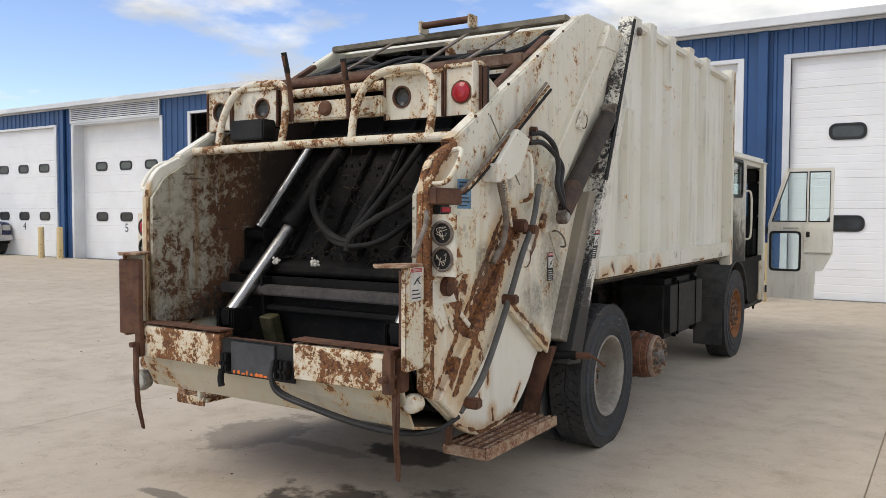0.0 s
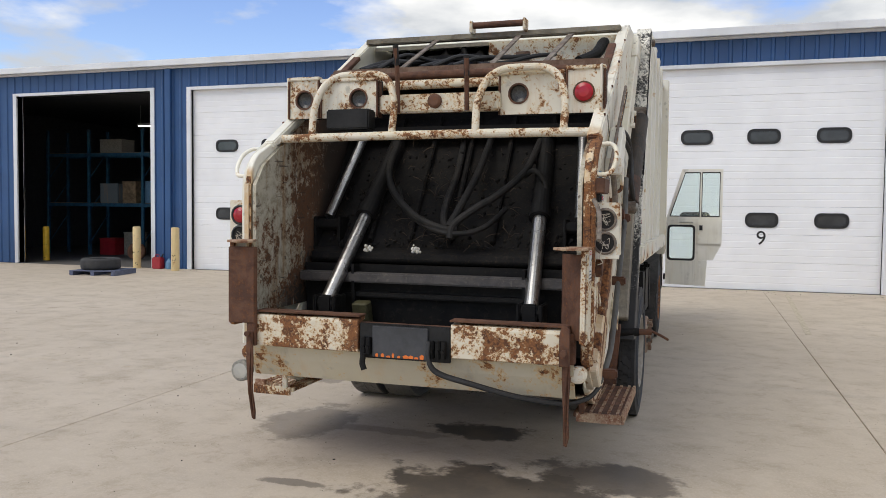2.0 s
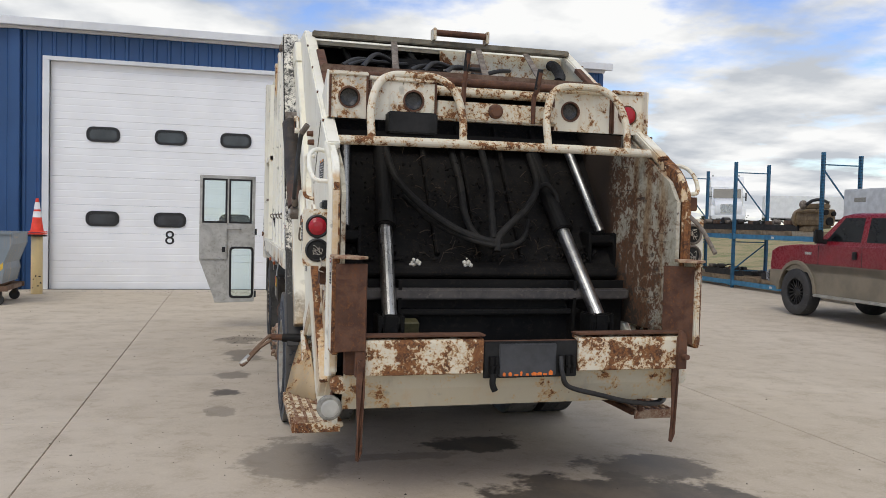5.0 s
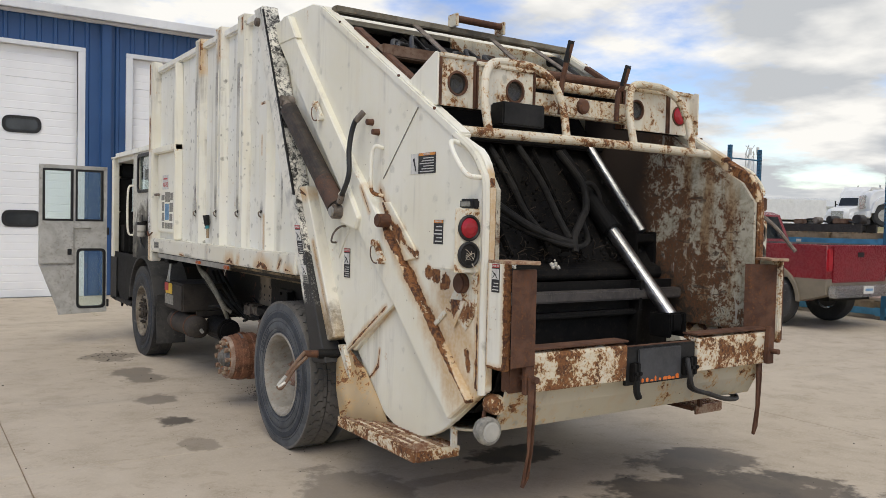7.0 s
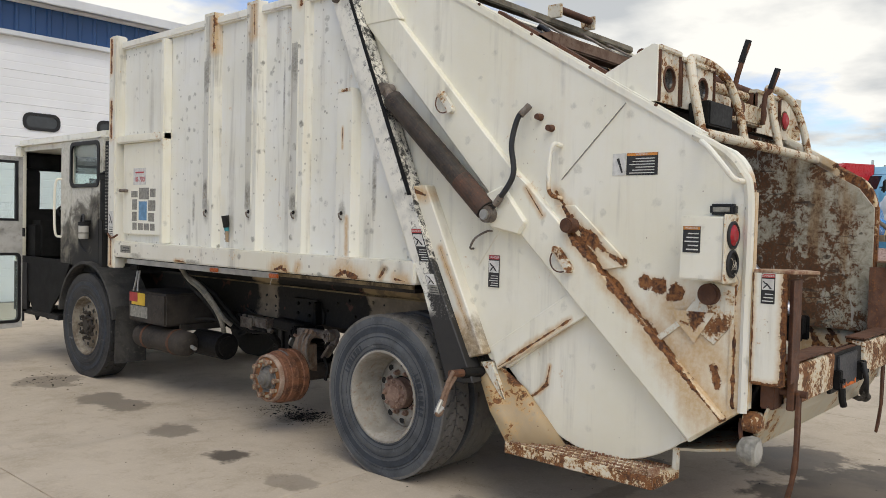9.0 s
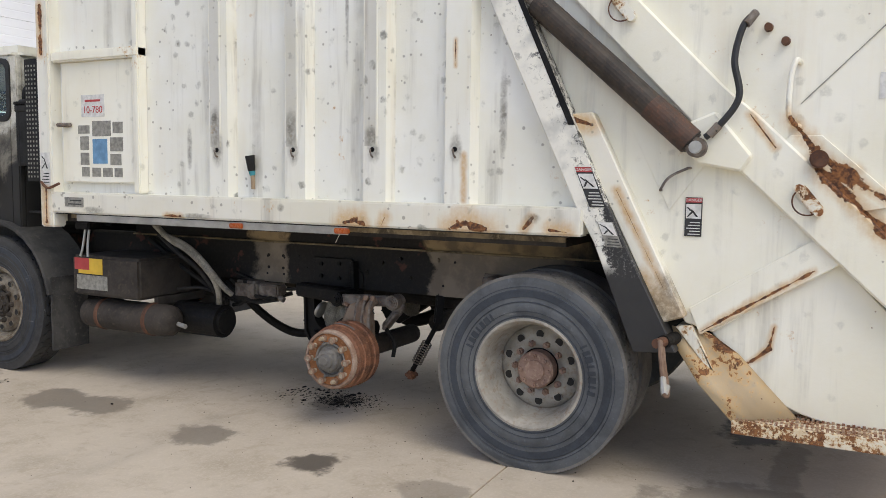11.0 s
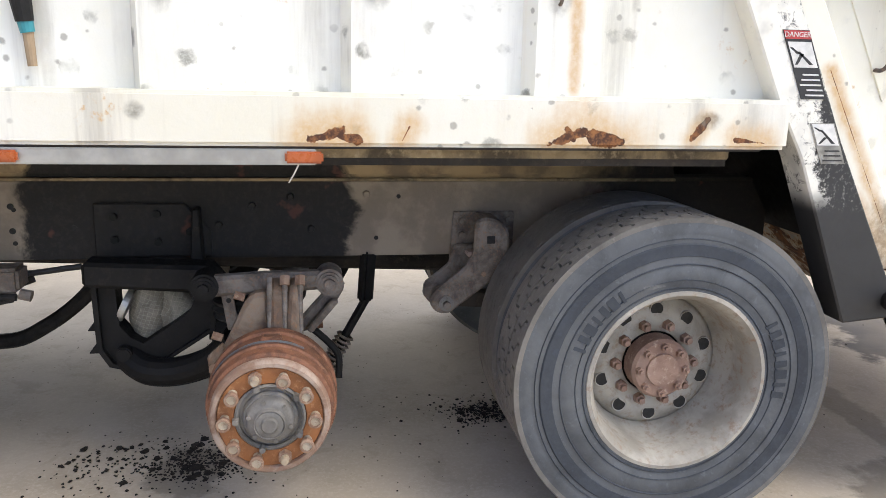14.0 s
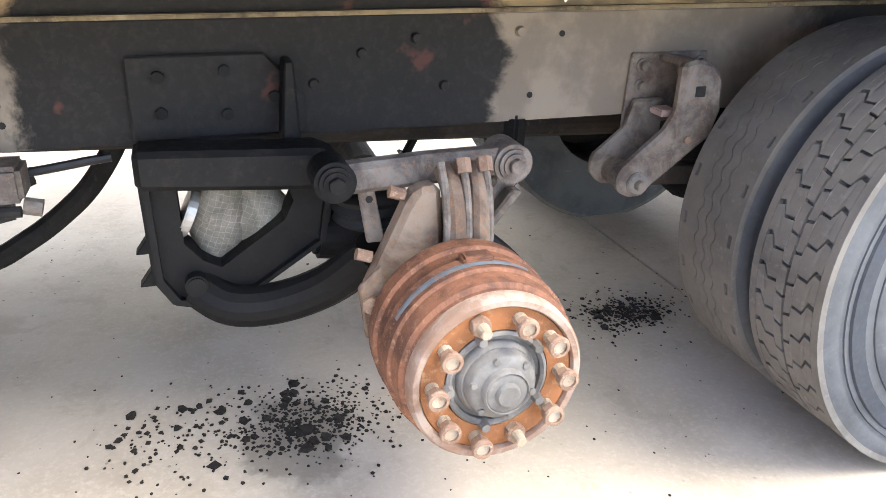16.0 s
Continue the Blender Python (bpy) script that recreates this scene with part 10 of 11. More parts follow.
# pallets: along every bay on both levels but for the bare ends
for a, b in zip(RY, RY[1:]):
    for lev in (LOW, HIGH):
        n = 3
        for k in range(n):
            y = a + (b - a) * (k + 0.5) / n
            pp = pale_pallet if (lev == HIGH and 12.9 < y < 14.4) else wood_pallet
            put(pp, RX + rp.uniform(-0.04, 0.04), y, lev, rp.uniform(-3, 3))
PT = 0.127
for ob, y, lev, turn in ((eng_black, 24.9, LOW, 20), (eng_tan, 13.75, HIGH, 8), (eng_rust, 23.1 + 0.7, HIGH, 4), (eng_black, 27.6, HIGH, -12), (eng_black, 12.4 - 1.2, HIGH, 30),
                         (frame_a, 18.6, HIGH, 3), (frame_b, 20.9, HIGH, -4), (frame_b, 16.6, HIGH, 5), (frame_a, 22.6, HIGH, 2), (frame_a, 14.4, LOW, 6), (frame_b, 17.4, LOW, 2), (axle_b, 22.3 + 0.3, LOW, -5),
                         (axle_r, 21.9, LOW, 3), (spring, 18.2, LOW, 4), (spring, 20.0, LOW, -3), (spring, 17.2, HIGH, 3), (spring, 10.4, LOW, 0), (spring, 15.6, LOW, 4), (axle_b, 28.8, HIGH, 0), (eng_rust, 29.2, LOW, 0), (frame_a, 7.0, HIGH, 3), (spring, 8.0, LOW, 2), (frame_a, 15.1, HIGH, 4),
                         (cab_grey, 25.2, HIGH, 0), (cab_grey, 26.4, LOW, 3), (cab_grey, 23.0 - 0.1, LOW, -6), (cab_grey, 24.4, HIGH - 0.0, 5), (cab_big, 11.6 - 0.1, HIGH, 0), (cab_big, 9.8, HIGH, 2)):
    if ob is eng_black and y == 12.4 - 1.2:
        continue
    put(ob, RX + rp.uniform(-0.05, 0.05), y, lev + PT, turn)
put(rack_tyre, RX, 21.3, LOW + PT + 0.44, 20, 78)
put(rack_tyre, RX + 0.1, 27.6, LOW + PT + 0.13, 0, 0)

# bundle in blue stretch wrap
tw = thing("wrapped_bundle", "bulky load in torn blue stretch wrap on a pallet", "bundle", at=(RX, 3.75, HIGH + PT))
bm = bmesh.new()
bmesh.ops.create_cube(bm, size=1)
bmesh.ops.subdivide_edges(bm, edges=bm.edges, cuts=9, use_grid_fill=True)
for v in bm.verts:
    u, w, h = v.co.x, v.co.y, v.co.z + 0.5
    k = 1.0 - 0.20 * h ** 2
    fold = 0.025 * math.sin(w * 19 + h * 7) * math.cos(u * 13 + h * 11) + 0.02 * math.sin(h * 31 + w * 5)
    v.co = Vector((RX + u * 0.92 * k + fold * u * 2, 3.72 + w * 1.12 * k + fold * w * 2, HIGH + PT + 0.78 * h - 0.10 * h * abs(w) * 1.4 + (fold if h > 0.9 else 0)))
part("wrap", bm, m_tarp, tw, "", True)
for k, (y0, y1) in enumerate(((4.3, 5.0), (3.1, 2.6))):
    bm = bmesh.new()
    bmesh.ops.create_grid(bm, x_segments=8, y_segments=6, size=0.5)
    for v in bm.verts:
        t = v.co.x + 0.5
        v.co = Vector((RX - 0.3 + v.co.y * (0.5 - 0.2 * t) + 0.04 * math.sin(t * 9), y0 + (y1 - y0) * t, HIGH + PT + 0.30 - 0.24 * t + 0.03 * math.sin(v.co.y * 14 + t * 6)))
    bmesh.ops.solidify(bm, geom=bm.faces[:], thickness=0.004)
    part("loose_wrap", bm, m_tarp, tw, "", True)
# white crate and black chest by the nearest uprights
wcr = thing("plastic_crate", "white plastic crate with a ribbed rim on the rack", "crate", at=(RX, 4.86, HIGH + PT))
part("body", box(RX - 0.40, RX + 0.1, 4.55, 5.22, HIGH + PT, HIGH + PT + 0.26, 0.02), m_cabinet, wcr)
part("rim", box(RX - 0.43, RX + 0.13, 4.52, 5.25, HIGH + PT + 0.261, HIGH + PT + 0.31, 0.012), m_cabinet, wcr)
bch = thing("battery_chest", "black steel chest topped with cables on the rack", "chest", at=(RX, 4.8, LOW + PT))
part("body", box(RX - 0.45, RX + 0.3, 4.45, 5.20, LOW + PT, LOW + PT + 0.50, 0.02), m_black, bch)
part("lid", box(RX - 0.47, RX + 0.32, 4.43, 5.22, LOW + PT + 0.501, LOW + PT + 0.54, 0.01), m_black, bch)
rc = random.Random(7)
for k in range(5):
    y = 4.55 + 0.13 * k
    part("cable", tube([(RX - 0.3 + rc.uniform(-0.1, 0.1), y, LOW + PT + 0.55), (RX - 0.2, y + 0.08, LOW + PT + 0.62 + rc.uniform(0, 0.08)), (RX, y + rc.uniform(-0.1, 0.1), LOW + PT + 0.60), (RX + 0.15, y, LOW + PT + 0.55)], 0.016, 8, 5), m_rubber_hose, bch)
st = thing("webbing_strap", "pale grey webbing strap trailing over the rack beam", "strap", at=(RF, 4.2, LOW))
for n, pts in enumerate((((RF - 0.05, 5.2, 0.22), (RF - 0.06, 4.8, 0.12), (RF - 0.05, 4.4, 0.28), (RF + 0.1, 4.1, 0.66), (RF - 0.03, 3.9, 0.72), (RF - 0.06, 3.7, 0.30), (RF - 0.05, 3.4, 0.24)),
                         ((RF - 0.04, 3.9, 0.74), (RF - 0.07, 3.75, 0.45), (RF - 0.07, 3.3, 0.50), (RF - 0.06, 3.0, 0.33), (RF - 0.08, 2.9, 0.05)), ((RF - 0.04, 3.2, 0.60), (RF - 0.06, 2.9, 0.52), (RF - 0.07, 2.8, 0.30), (RF - 0.06, 2.95, 0.20), (RF - 0.05, 2.6, 0.22)))):
    part("webbing", tube(pts, 0.022, 6, 6), m_strap if n < 2 else m_label_blue, st)
tr = thing("fifth_wheel", "flat black coupling plate on a pallet on the rack", "coupling plate", at=(RX, 2.9, LOW + PT))
part("deck", plate([(RX - 0.45, 2.5), (RX + 0.4, 2.5), (RX + 0.4, 3.3), (RX - 0.45, 3.3), (RX - 0.2, 2.95), (RX - 0.2, 2.85)], "z", LOW + PT + 0.10, LOW + PT + 0.17, 0.01), m_engine_black, tr)
part("plinth", box(RX - 0.3, RX + 0.35, 2.6, 3.2, LOW + PT, LOW + PT + 0.099), m_engine_black, tr)


# ---- other vehicles ----
m_red_car = plain("deep_red_car_paint", (0.20, 0.012, 0.020), 0.28, 0, 0.12, 3.0, 0.02)
m_beige_car = plain("beige_car_paint", (0.20, 0.17, 0.125), 0.45, 0, 0.15, 3.0, 0.03)
m_blue_car = plain("dark_blue_car_paint", (0.012, 0.02, 0.07), 0.28, 0, 0.15, 3.0, 0.02)
m_car_glass = plain("tinted_car_glass", (0.018, 0.022, 0.024), 0.05, 0, 0.2, 2.0, 0.0)
m_chrome_dull = plain("weathered_chrome", (0.45, 0.45, 0.45), 0.25, 0.9, 0.15)
m_rim_black = plain("black_alloy", (0.018, 0.018, 0.019), 0.35, 0.2, 0.2)


def car_wheel(parent, x, y, r, s, spokes=16):
    """A wheel at (x, y) whose outside faces s times x."""
    m = Matrix.Translation((x, y, r)) @ Euler((0, s * math.pi / 2, 0)).to_matrix().to_4x4()
    w = part("wheel", lathe([(0.0, -0.10), (0.20, -0.10), (0.20, 0.02), (0.0, 0.02)], 24, None, m), m_rim_black, parent)
    part("tyre", lathe([(r * 0.56, -0.13), (r * 0.62, -0.145), (r * 0.88, -0.15), (r * 0.97, -0.13), (r, -0.08), (r, 0.08), (r * 0.97, 0.13), (r * 0.88, 0.15), (r * 0.62, 0.145), (r * 0.56, 0.13)], 40, None, m, True), m_tyre_dark, w, "", True)
    part("rim", lathe([(r * 0.57, -0.12), (r * 0.58, 0.11), (r * 0.53, 0.115), (r * 0.50, 0.03), (r * 0.50, -0.12)], 36, None, m, True), m_rim_black, w)
    part("hub", lathe([(0.0, 0.02), (0.09, 0.02), (0.09, 0.08), (0.05, 0.10), (0.0, 0.10)], 18, None, m), m_rim_black, w)
    for k in range(spokes):
        a = 2 * math.pi * k / spokes
        bm = beam((0.08 * math.cos(a), 0.08 * math.sin(a), 0.075), (r * 0.52 * math.cos(a + 0.12), r * 0.52 * math.sin(a + 0.12), 0.085), 0.022, 0.025)
        bm.transform(m)
        part("spoke", bm, m_rim_black, w)
    return w


def pickup(paint, lower, label):
    """A crew-cab pickup standing on the origin, heading +y, front axle at y = 0."""
    p = thing("pickup_truck", label, "pickup truck")
    W = 0.98
    FR, RR, wr, ar = 0.0, -3.97, 0.46, 0.56
    arch = lambda yc, r, z: [(yc + r * math.cos(radians(a)), z + r * math.sin(radians(a))) for a in range(0, 181, 15)]
    # body sides in outline, with the wheel arches let in
    low = [(0.86, 0.62)] + arch(FR, ar, 0.46) + [(-0.60, 0.50)] + [(-3.35, 0.50)] + arch(RR, ar, 0.46) + [(-5.05, 0.62)]
    body = part("body", plate(low + [(-5.05, 1.42), (-3.05, 1.42), (-3.04, 1.40), (-0.62, 1.40), (-0.60, 1.40), (0.10, 1.38), (0.62, 1.33), (0.84, 1.24), (0.88, 0.95)], "x", -W, W, 0.035), paint, p, "", True)
    bm = plate([(0.89, 0.60)] + [(y, z) for y, z in arch(FR, ar - 0.004, 0.46)] + [(-0.60, 0.46), (-3.35, 0.46)] + arch(RR, ar - 0.004, 0.46) + [(-5.06, 0.60), (-5.06, 0.86), (-0.66, 0.88), (0.89, 0.86)], "x", -W - 0.008, W + 0.008, 0.01)
    part("lower_panel", bm, lower, body, "beige lower body")
    for yc in (FR, RR):
        for s in (-1, 1):
            a0, a1 = arch(yc, ar - 0.02, 0.46), arch(yc, ar + 0.055, 0.46)
            part("wheel_arch_trim", plate(a1 + a0[::-1], "x", s * (W - 0.01), s * (W + 0.045), 0.008), lower, body)
            car_wheel(p, s * (W - 0.10), yc, wr, s)
    part("underbody", box(-0.62, 0.62, -4.9, 0.6, 0.48, 0.95), m_cab_dark, p)
    part("wheel_well", box(-0.70, 0.70, -0.58, 0.58, 0.5, 1.15), m_cab_dark, p)
    part("wheel_well", box(-0.70, 0.70, -4.55, -3.4, 0.5, 1.15), m_cab_dark, p)
    # greenhouse, tapering to the roof
    lo = [(-3.02, 1.39), (-0.52, 1.39)]
    sect = [(-W + 0.02, 1.39, -3.02, -0.50), (-W + 0.03, 1.46, -3.0, -0.58), (-W + 0.13, 1.93, -2.84, -1.12), (-W + 0.20, 1.985, -2.72, -1.35), (-W + 0.38, 2.0, -2.6, -1.5)]
    bm = bmesh.new()
    rings = [[bm.verts.new(q) for q in ((x, y0, z), (-x, y0, z), (-x, y1, z), (x, y1, z))] for x, z, y0, y1 in sect]
    for r0, r1 in zip(rings, rings[1:]):
        for k in range(4):
            bm.faces.new((r0[k], r0[(k + 1) % 4], r1[(k + 1) % 4], r1[k]))
    bm.faces.new(rings[0][::-1]), bm.faces.new(rings[-1])
    cabn = part("cab", bm, paint, p, "", True)
    at = lambda z: -W + 0.03 + (z - 1.46) / 0.47 * 0.10 - 0.004
    for s in (-1, 1):
        for y0, y1, t0, t1 in ((-0.80, -1.72, -1.20, -1.72), (-1.86, -2.88, -1.86, -2.74)):
            bm = bmesh.new()
            q = [bm.verts.new((s * -at(z) * -1 if False else s * (-at(z)), y, z)) for y, z in ((y0, 1.47), (y1, 1.47), (t1, 1.90), (t0, 1.90))]
            bm.faces.new(q)
            bmesh.ops.solidify(bm, geom=bm.faces[:], thickness=0.006)
            part("side_window", bm, m_car_glass, cabn)
        for y in (-1.79, -3.00):
            part("door_gap", box(s * (W + 0.001) - 0.002, s * (W + 0.001) + 0.002, y - 0.006, y + 0.006, 0.60, 1.40), m_hole, body)
        part("door_gap", box(s * (W + 0.001) - 0.002, s * (W + 0.001) + 0.002, -0.62, -0.608, 0.60, 1.38), m_hole, body)
        for y in (-1.62, -2.78):
            part("door_handle", box(s * (W + 0.015) - 0.016, s * (W + 0.015) + 0.016, y - 0.06, y + 0.06, 1.16, 1.30, 0.012), m_black, body)
        mr = part("mirror", box(s * (W + 0.16) - 0.09, s * (W + 0.16) + 0.09, -0.86, -0.74, 1.42, 1.68, 0.03), m_black, p, "black towing mirror")
        part("mirror_arm", box(s * (W + 0.03) - 0.08, s * (W + 0.03) + 0.08, -0.82, -0.76, 1.42, 1.50, 0.01), m_black, mr)
        part("running_board", box(s * (W + 0.04) - 0.08, s * (W + 0.04) + 0.08, -3.25, -0.62, 0.42, 0.47, 0.02), m_alu, p, "bright running board")
        part("headlamp", box(s * 0.80 - 0.16, s * 0.80 + 0.16, 0.84, 0.90, 1.02, 1.24, 0.02), m_clear_lens, p)
        part("tail_lamp", box(s * 0.90 - 0.075, s * 0.90 + 0.075, -5.075, -5.00, 0.98, 1.36, 0.02), m_red_lens, p)
        part("badge", box(s * (W + 0.003) - 0.003, s * (W + 0.003) + 0.003, -0.42, -0.22, 1.20, 1.25), m_chrome_dull, body)
    bm = bmesh.new()
    bm.faces.new([bm.verts.new(v) for v in ((-W + 0.10, -0.555, 1.48), (W - 0.10, -0.555, 1.48), (W - 0.20, -1.10, 1.92), (-W + 0.20, -1.10, 1.92))])
    bmesh.ops.solidify(bm, geom=bm.faces[:], thickness=-0.008)
    part("windscreen", bm, m_car_glass, cabn)
    bm = bmesh.new()
    bm.faces.new([bm.verts.new(v) for v in ((-W + 0.14, -3.0, 1.48), (W - 0.14, -3.0, 1.48), (W - 0.22, -2.855, 1.90), (-W + 0.22, -2.855, 1.90))])
    bmesh.ops.solidify(bm, geom=bm.faces[:], thickness=0.008)
    part("rear_window", bm, m_car_glass, cabn)
    # load bed hollow, tailgate, bumpers
    part("bed_floor", box(-W + 0.10, W - 0.10, -4.96, -3.10, 1.4215, 1.426), m_black, body)
    tg = part("tailgate", box(-W + 0.16, W - 0.16, -5.075, -5.05, 0.80, 1.40, 0.01), paint, p)
    part("latch", box(-0.10, 0.10, -5.085, -5.075, 1.22, 1.30, 0.008), m_black, tg)
    rb_ = part("rear_bumper", box(-W + 0.02, W - 0.02, -5.24, -5.06, 0.56, 0.76, 0.03), m_chrome_dull, p, "dull grey rear bumper")
    part("number_plate", box(-0.16, 0.16, -5.246, -5.241, 0.62, 0.75), m_label_white, rb_, "number plate without letters")
    part("plate_bar", box(-0.11, 0.11, -5.249, -5.246, 0.665, 0.705), m_label_blue, rb_)
    part("front_bumper", box(-W - 0.01, W + 0.01, 0.88, 1.04, 0.60, 0.84, 0.04), m_chrome_dull, p, "chrome front bumper")
    gr = part("grille", box(-0.60, 0.60, 0.86, 0.91, 0.92, 1.24, 0.02), m_chrome_dull, p)
    for k in range(3):
        part("grille_gap", box(-0.54, 0.54, 0.905, 0.915, 0.96 + 0.09 * k, 1.02 + 0.09 * k), m_black, gr)
    for x in (-0.5, 0.5):
        part("bull_bar", tube([(x, 1.02, 0.78), (x, 1.10, 0.95), (x, 1.08, 1.20), (x, 0.98, 1.30)], 0.022, 8, 5), m_alu, p)
    return p


red = pickup(m_red_car, m_beige_car, "dusty red and beige crew-cab pickup parked by the racks")
red.matrix_basis = pose(10.22, 9.77, GROUND) @ Matrix.Diagonal((1, 1, 1.055, 1))
dark = pickup(m_blue_car, m_black, "dark blue pickup parked before a white bay door")
dark.matrix_basis = pose(-30.9, 14.15 + 0.25, GROUND, 0, 0, -98)


def semi(paint, label, roof=3.75):
    """A bonneted tractor with a tall sleeper, standing on the origin, heading +y."""
    t = thing("semi_tractor", label, "semi truck")
    part("frame", box(-0.45, 0.45, -4.2, 2.2, 0.72, 0.98, 0.01), m_black, t)
    part("bonnet", plate([(0.4, 0.95), (1.45, 0.95), (1.50, 0.62), (2.55, 0.62), (2.70, 0.9), (2.66, 1.45), (2.40, 1.72), (0.5, 2.02), (0.4, 2.02)], "x", -0.95, 0.95, 0.10), paint, t, "", True)
    part("cab", plate([(-1.0, 0.85), (0.45, 0.85), (0.45, 2.02), (0.05, 2.75), (-0.2, 2.85), (-1.0, 2.95)], "x", -1.12, 1.12, 0.06), paint, t, "", True)
    sl = part("sleeper", plate([(-2.9, 0.75), (-1.0, 0.75), (-1.0, roof - 0.15), (-0.35, roof - 0.62), (-0.15, 2.86), (-0.10, 2.84), (-0.40, roof - 0.40), (-1.0, roof), (-2.9, roof)], "x", -1.20, 1.20, 0.05), paint, t)
    part("seam", box(-1.21, 1.21, -2.93, -2.90, 0.76, roof - 0.01, 0.01), m_gasket, sl)
    for z in (1.5, 2.4):
        part("panel_line", box(-1.204, 1.204, -2.85, -1.05, z, z + 0.012), m_label_grey, sl)
    for s in (-1, 1):
        part("side_window", plate([(-0.75, 1.95), (0.28, 1.95), (0.02, 2.55), (-0.75, 2.58)], "x", s * 1.115, s * 1.135), m_car_glass, t)
        part("sleeper_window", plate([(-1.9, 2.0), (-1.45, 2.0), (-1.45, 2.5), (-1.9, 2.5)], "x", s * 1.195, s * 1.21), m_car_glass, t)
        part("mirror", box(s * 1.34 - 0.05, s * 1.34 + 0.05, 0.32, 0.42, 1.85, 2.45, 0.02), m_black, t)
        part("mirror_arm", box(min(s * 1.10, s * 1.30), max(s * 1.10, s * 1.30), 0.35, 0.39, 2.10, 2.16), m_black, t)
        part("mudguard", plate([(1.25, 0.75), (1.42, 1.20), (1.75, 1.42), (2.15, 1.40), (2.45, 1.15), (2.60, 0.62), (2.45, 0.62), (2.30, 0.98), (1.98, 1.12), (1.65, 1.00), (1.50, 0.70)], "x", s * 0.90, s * 1.22, 0.02), paint, t)
        part("fuel_tank", rod((s * 0.92, -2.2, 0.62), (s * 0.92, -0.1, 0.62), 0.30, seg=20, soft=0.03), m_alu, t)
        part("exhaust_stack", rod((s * 0.98, -3.02, 0.9), (s * 0.98, -3.02, roof + 0.25), 0.065, seg=12), m_chrome_dull, t)
        for y, x in ((1.98, 1.0), (-2.95, 0.95), (-4.05, 0.95)):
            w = part("wheel", rod((s * (x - 0.14), y, 0.52), (s * (x + 0.14), y, 0.52), 0.52, seg=28, soft=0.04), m_tyre_dark, t)
            part("rim", lathe([(0.0, 0.0), (0.10, 0.02), (0.14, -0.03), (0.27, 0.0), (0.29, 0.012)], 24, None, Matrix.Translation((s * (x + 0.142), y, 0.52)) @ Euler((0, s * math.pi / 2, 0)).to_matrix().to_4x4()), m_alu, w)
    part("windscreen", plate([(0.475, 2.03), (0.46, 2.03), (0.07, 2.72), (0.085, 2.74)], "x", -1.0, 1.0), m_car_glass, t)
    part("bumper", box(-1.15, 1.15, 2.55, 2.80, 0.38, 0.72, 0.05), paint, t)
    part("grille", box(-0.55, 0.55, 2.64, 2.715, 0.85, 1.50, 0.03), m_chrome_dull, t)
    return t


m_truck_white = plain("white_truck_gloss", (0.74, 0.75, 0.76), 0.35, 0, 0.06, 2.0, 0.02)
m_truck_red = plain("red_truck_gloss", (0.50, 0.012, 0.02), 0.3, 0, 0.1, 2.0, 0.02)
m_truck_sky = plain("sky_blue_truck_gloss", (0.18, 0.42, 0.62), 0.35, 0, 0.1, 2.0, 0.02)
RISE = 1.95                      # height of the lot beyond the field
white_semi = semi(m_truck_white, "white bonneted semi tractor with a tall sleeper in the far lot")
white_semi.matrix_basis = pose(36.6, 17.0, RISE, 0, 0, 44)
red_semi = semi(m_truck_red, "red semi tractor parked in the far lot", 3.35)
red_semi.matrix_basis = pose(39.0, 13.3, RISE, 0, 0, 62)
sky_semi = semi(m_truck_sky, "sky blue semi tractor parked in the far lot", 3.30)
sky_semi.matrix_basis = pose(41.0, 11.3, RISE, 0, 0, 70)
for x, y, a in ((42.0, 8.7, 80), (33.6, 50.5, 150), (58.0, 64.0, 120), (66.0, 38.0, 95), (60.0, 30.5, 80)):
    copy_thing(white_semi, pose(x, y, RISE, 0, 0, a))
copy_thing(red_semi, pose(59.5, 56.0, RISE, 0, 0, 120))
copy_thing(red_semi, pose(44.8, 5.6, RISE, 0, 0, 70))


def trailer(label):
    t = thing("box_trailer", label, "trailer")
    part("box", box(-1.28, 1.28, -6.5, 6.5, 1.15, 4.0, 0.03), m_truck_white, t)
    part("chassis", box(-0.5, 0.5, -6.0, 5.5, 0.9, 1.149), m_black, t)
    for y in (-5.3, -4.1):
        for s in (-1, 1):
            part("wheel", rod((s * 0.8, y, 0.52), (s * 1.2, y, 0.52), 0.52, seg=24, soft=0.04), m_tyre_dark, t)
    for s in (-1, 1):
        part("landing_leg", box(s * 0.7 - 0.06, s * 0.7 + 0.06, 3.4, 3.52, 0.0, 0.9), m_black, t)
    part("rub_rail", box(-1.29, 1.29, -6.51, 6.51, 1.15, 1.25), m_alu, t)
    return t


tr1 = trailer("white box trailer parked in the far lot")
tr1.matrix_basis = pose(68.0, 84.0, RISE, 0, 0, 62)
copy_thing(tr1, pose(96.0, 66.0, RISE, 0, 0, 75))
copy_thing(tr1, pose(104.0, 40.0, RISE, 0, 0, 88))


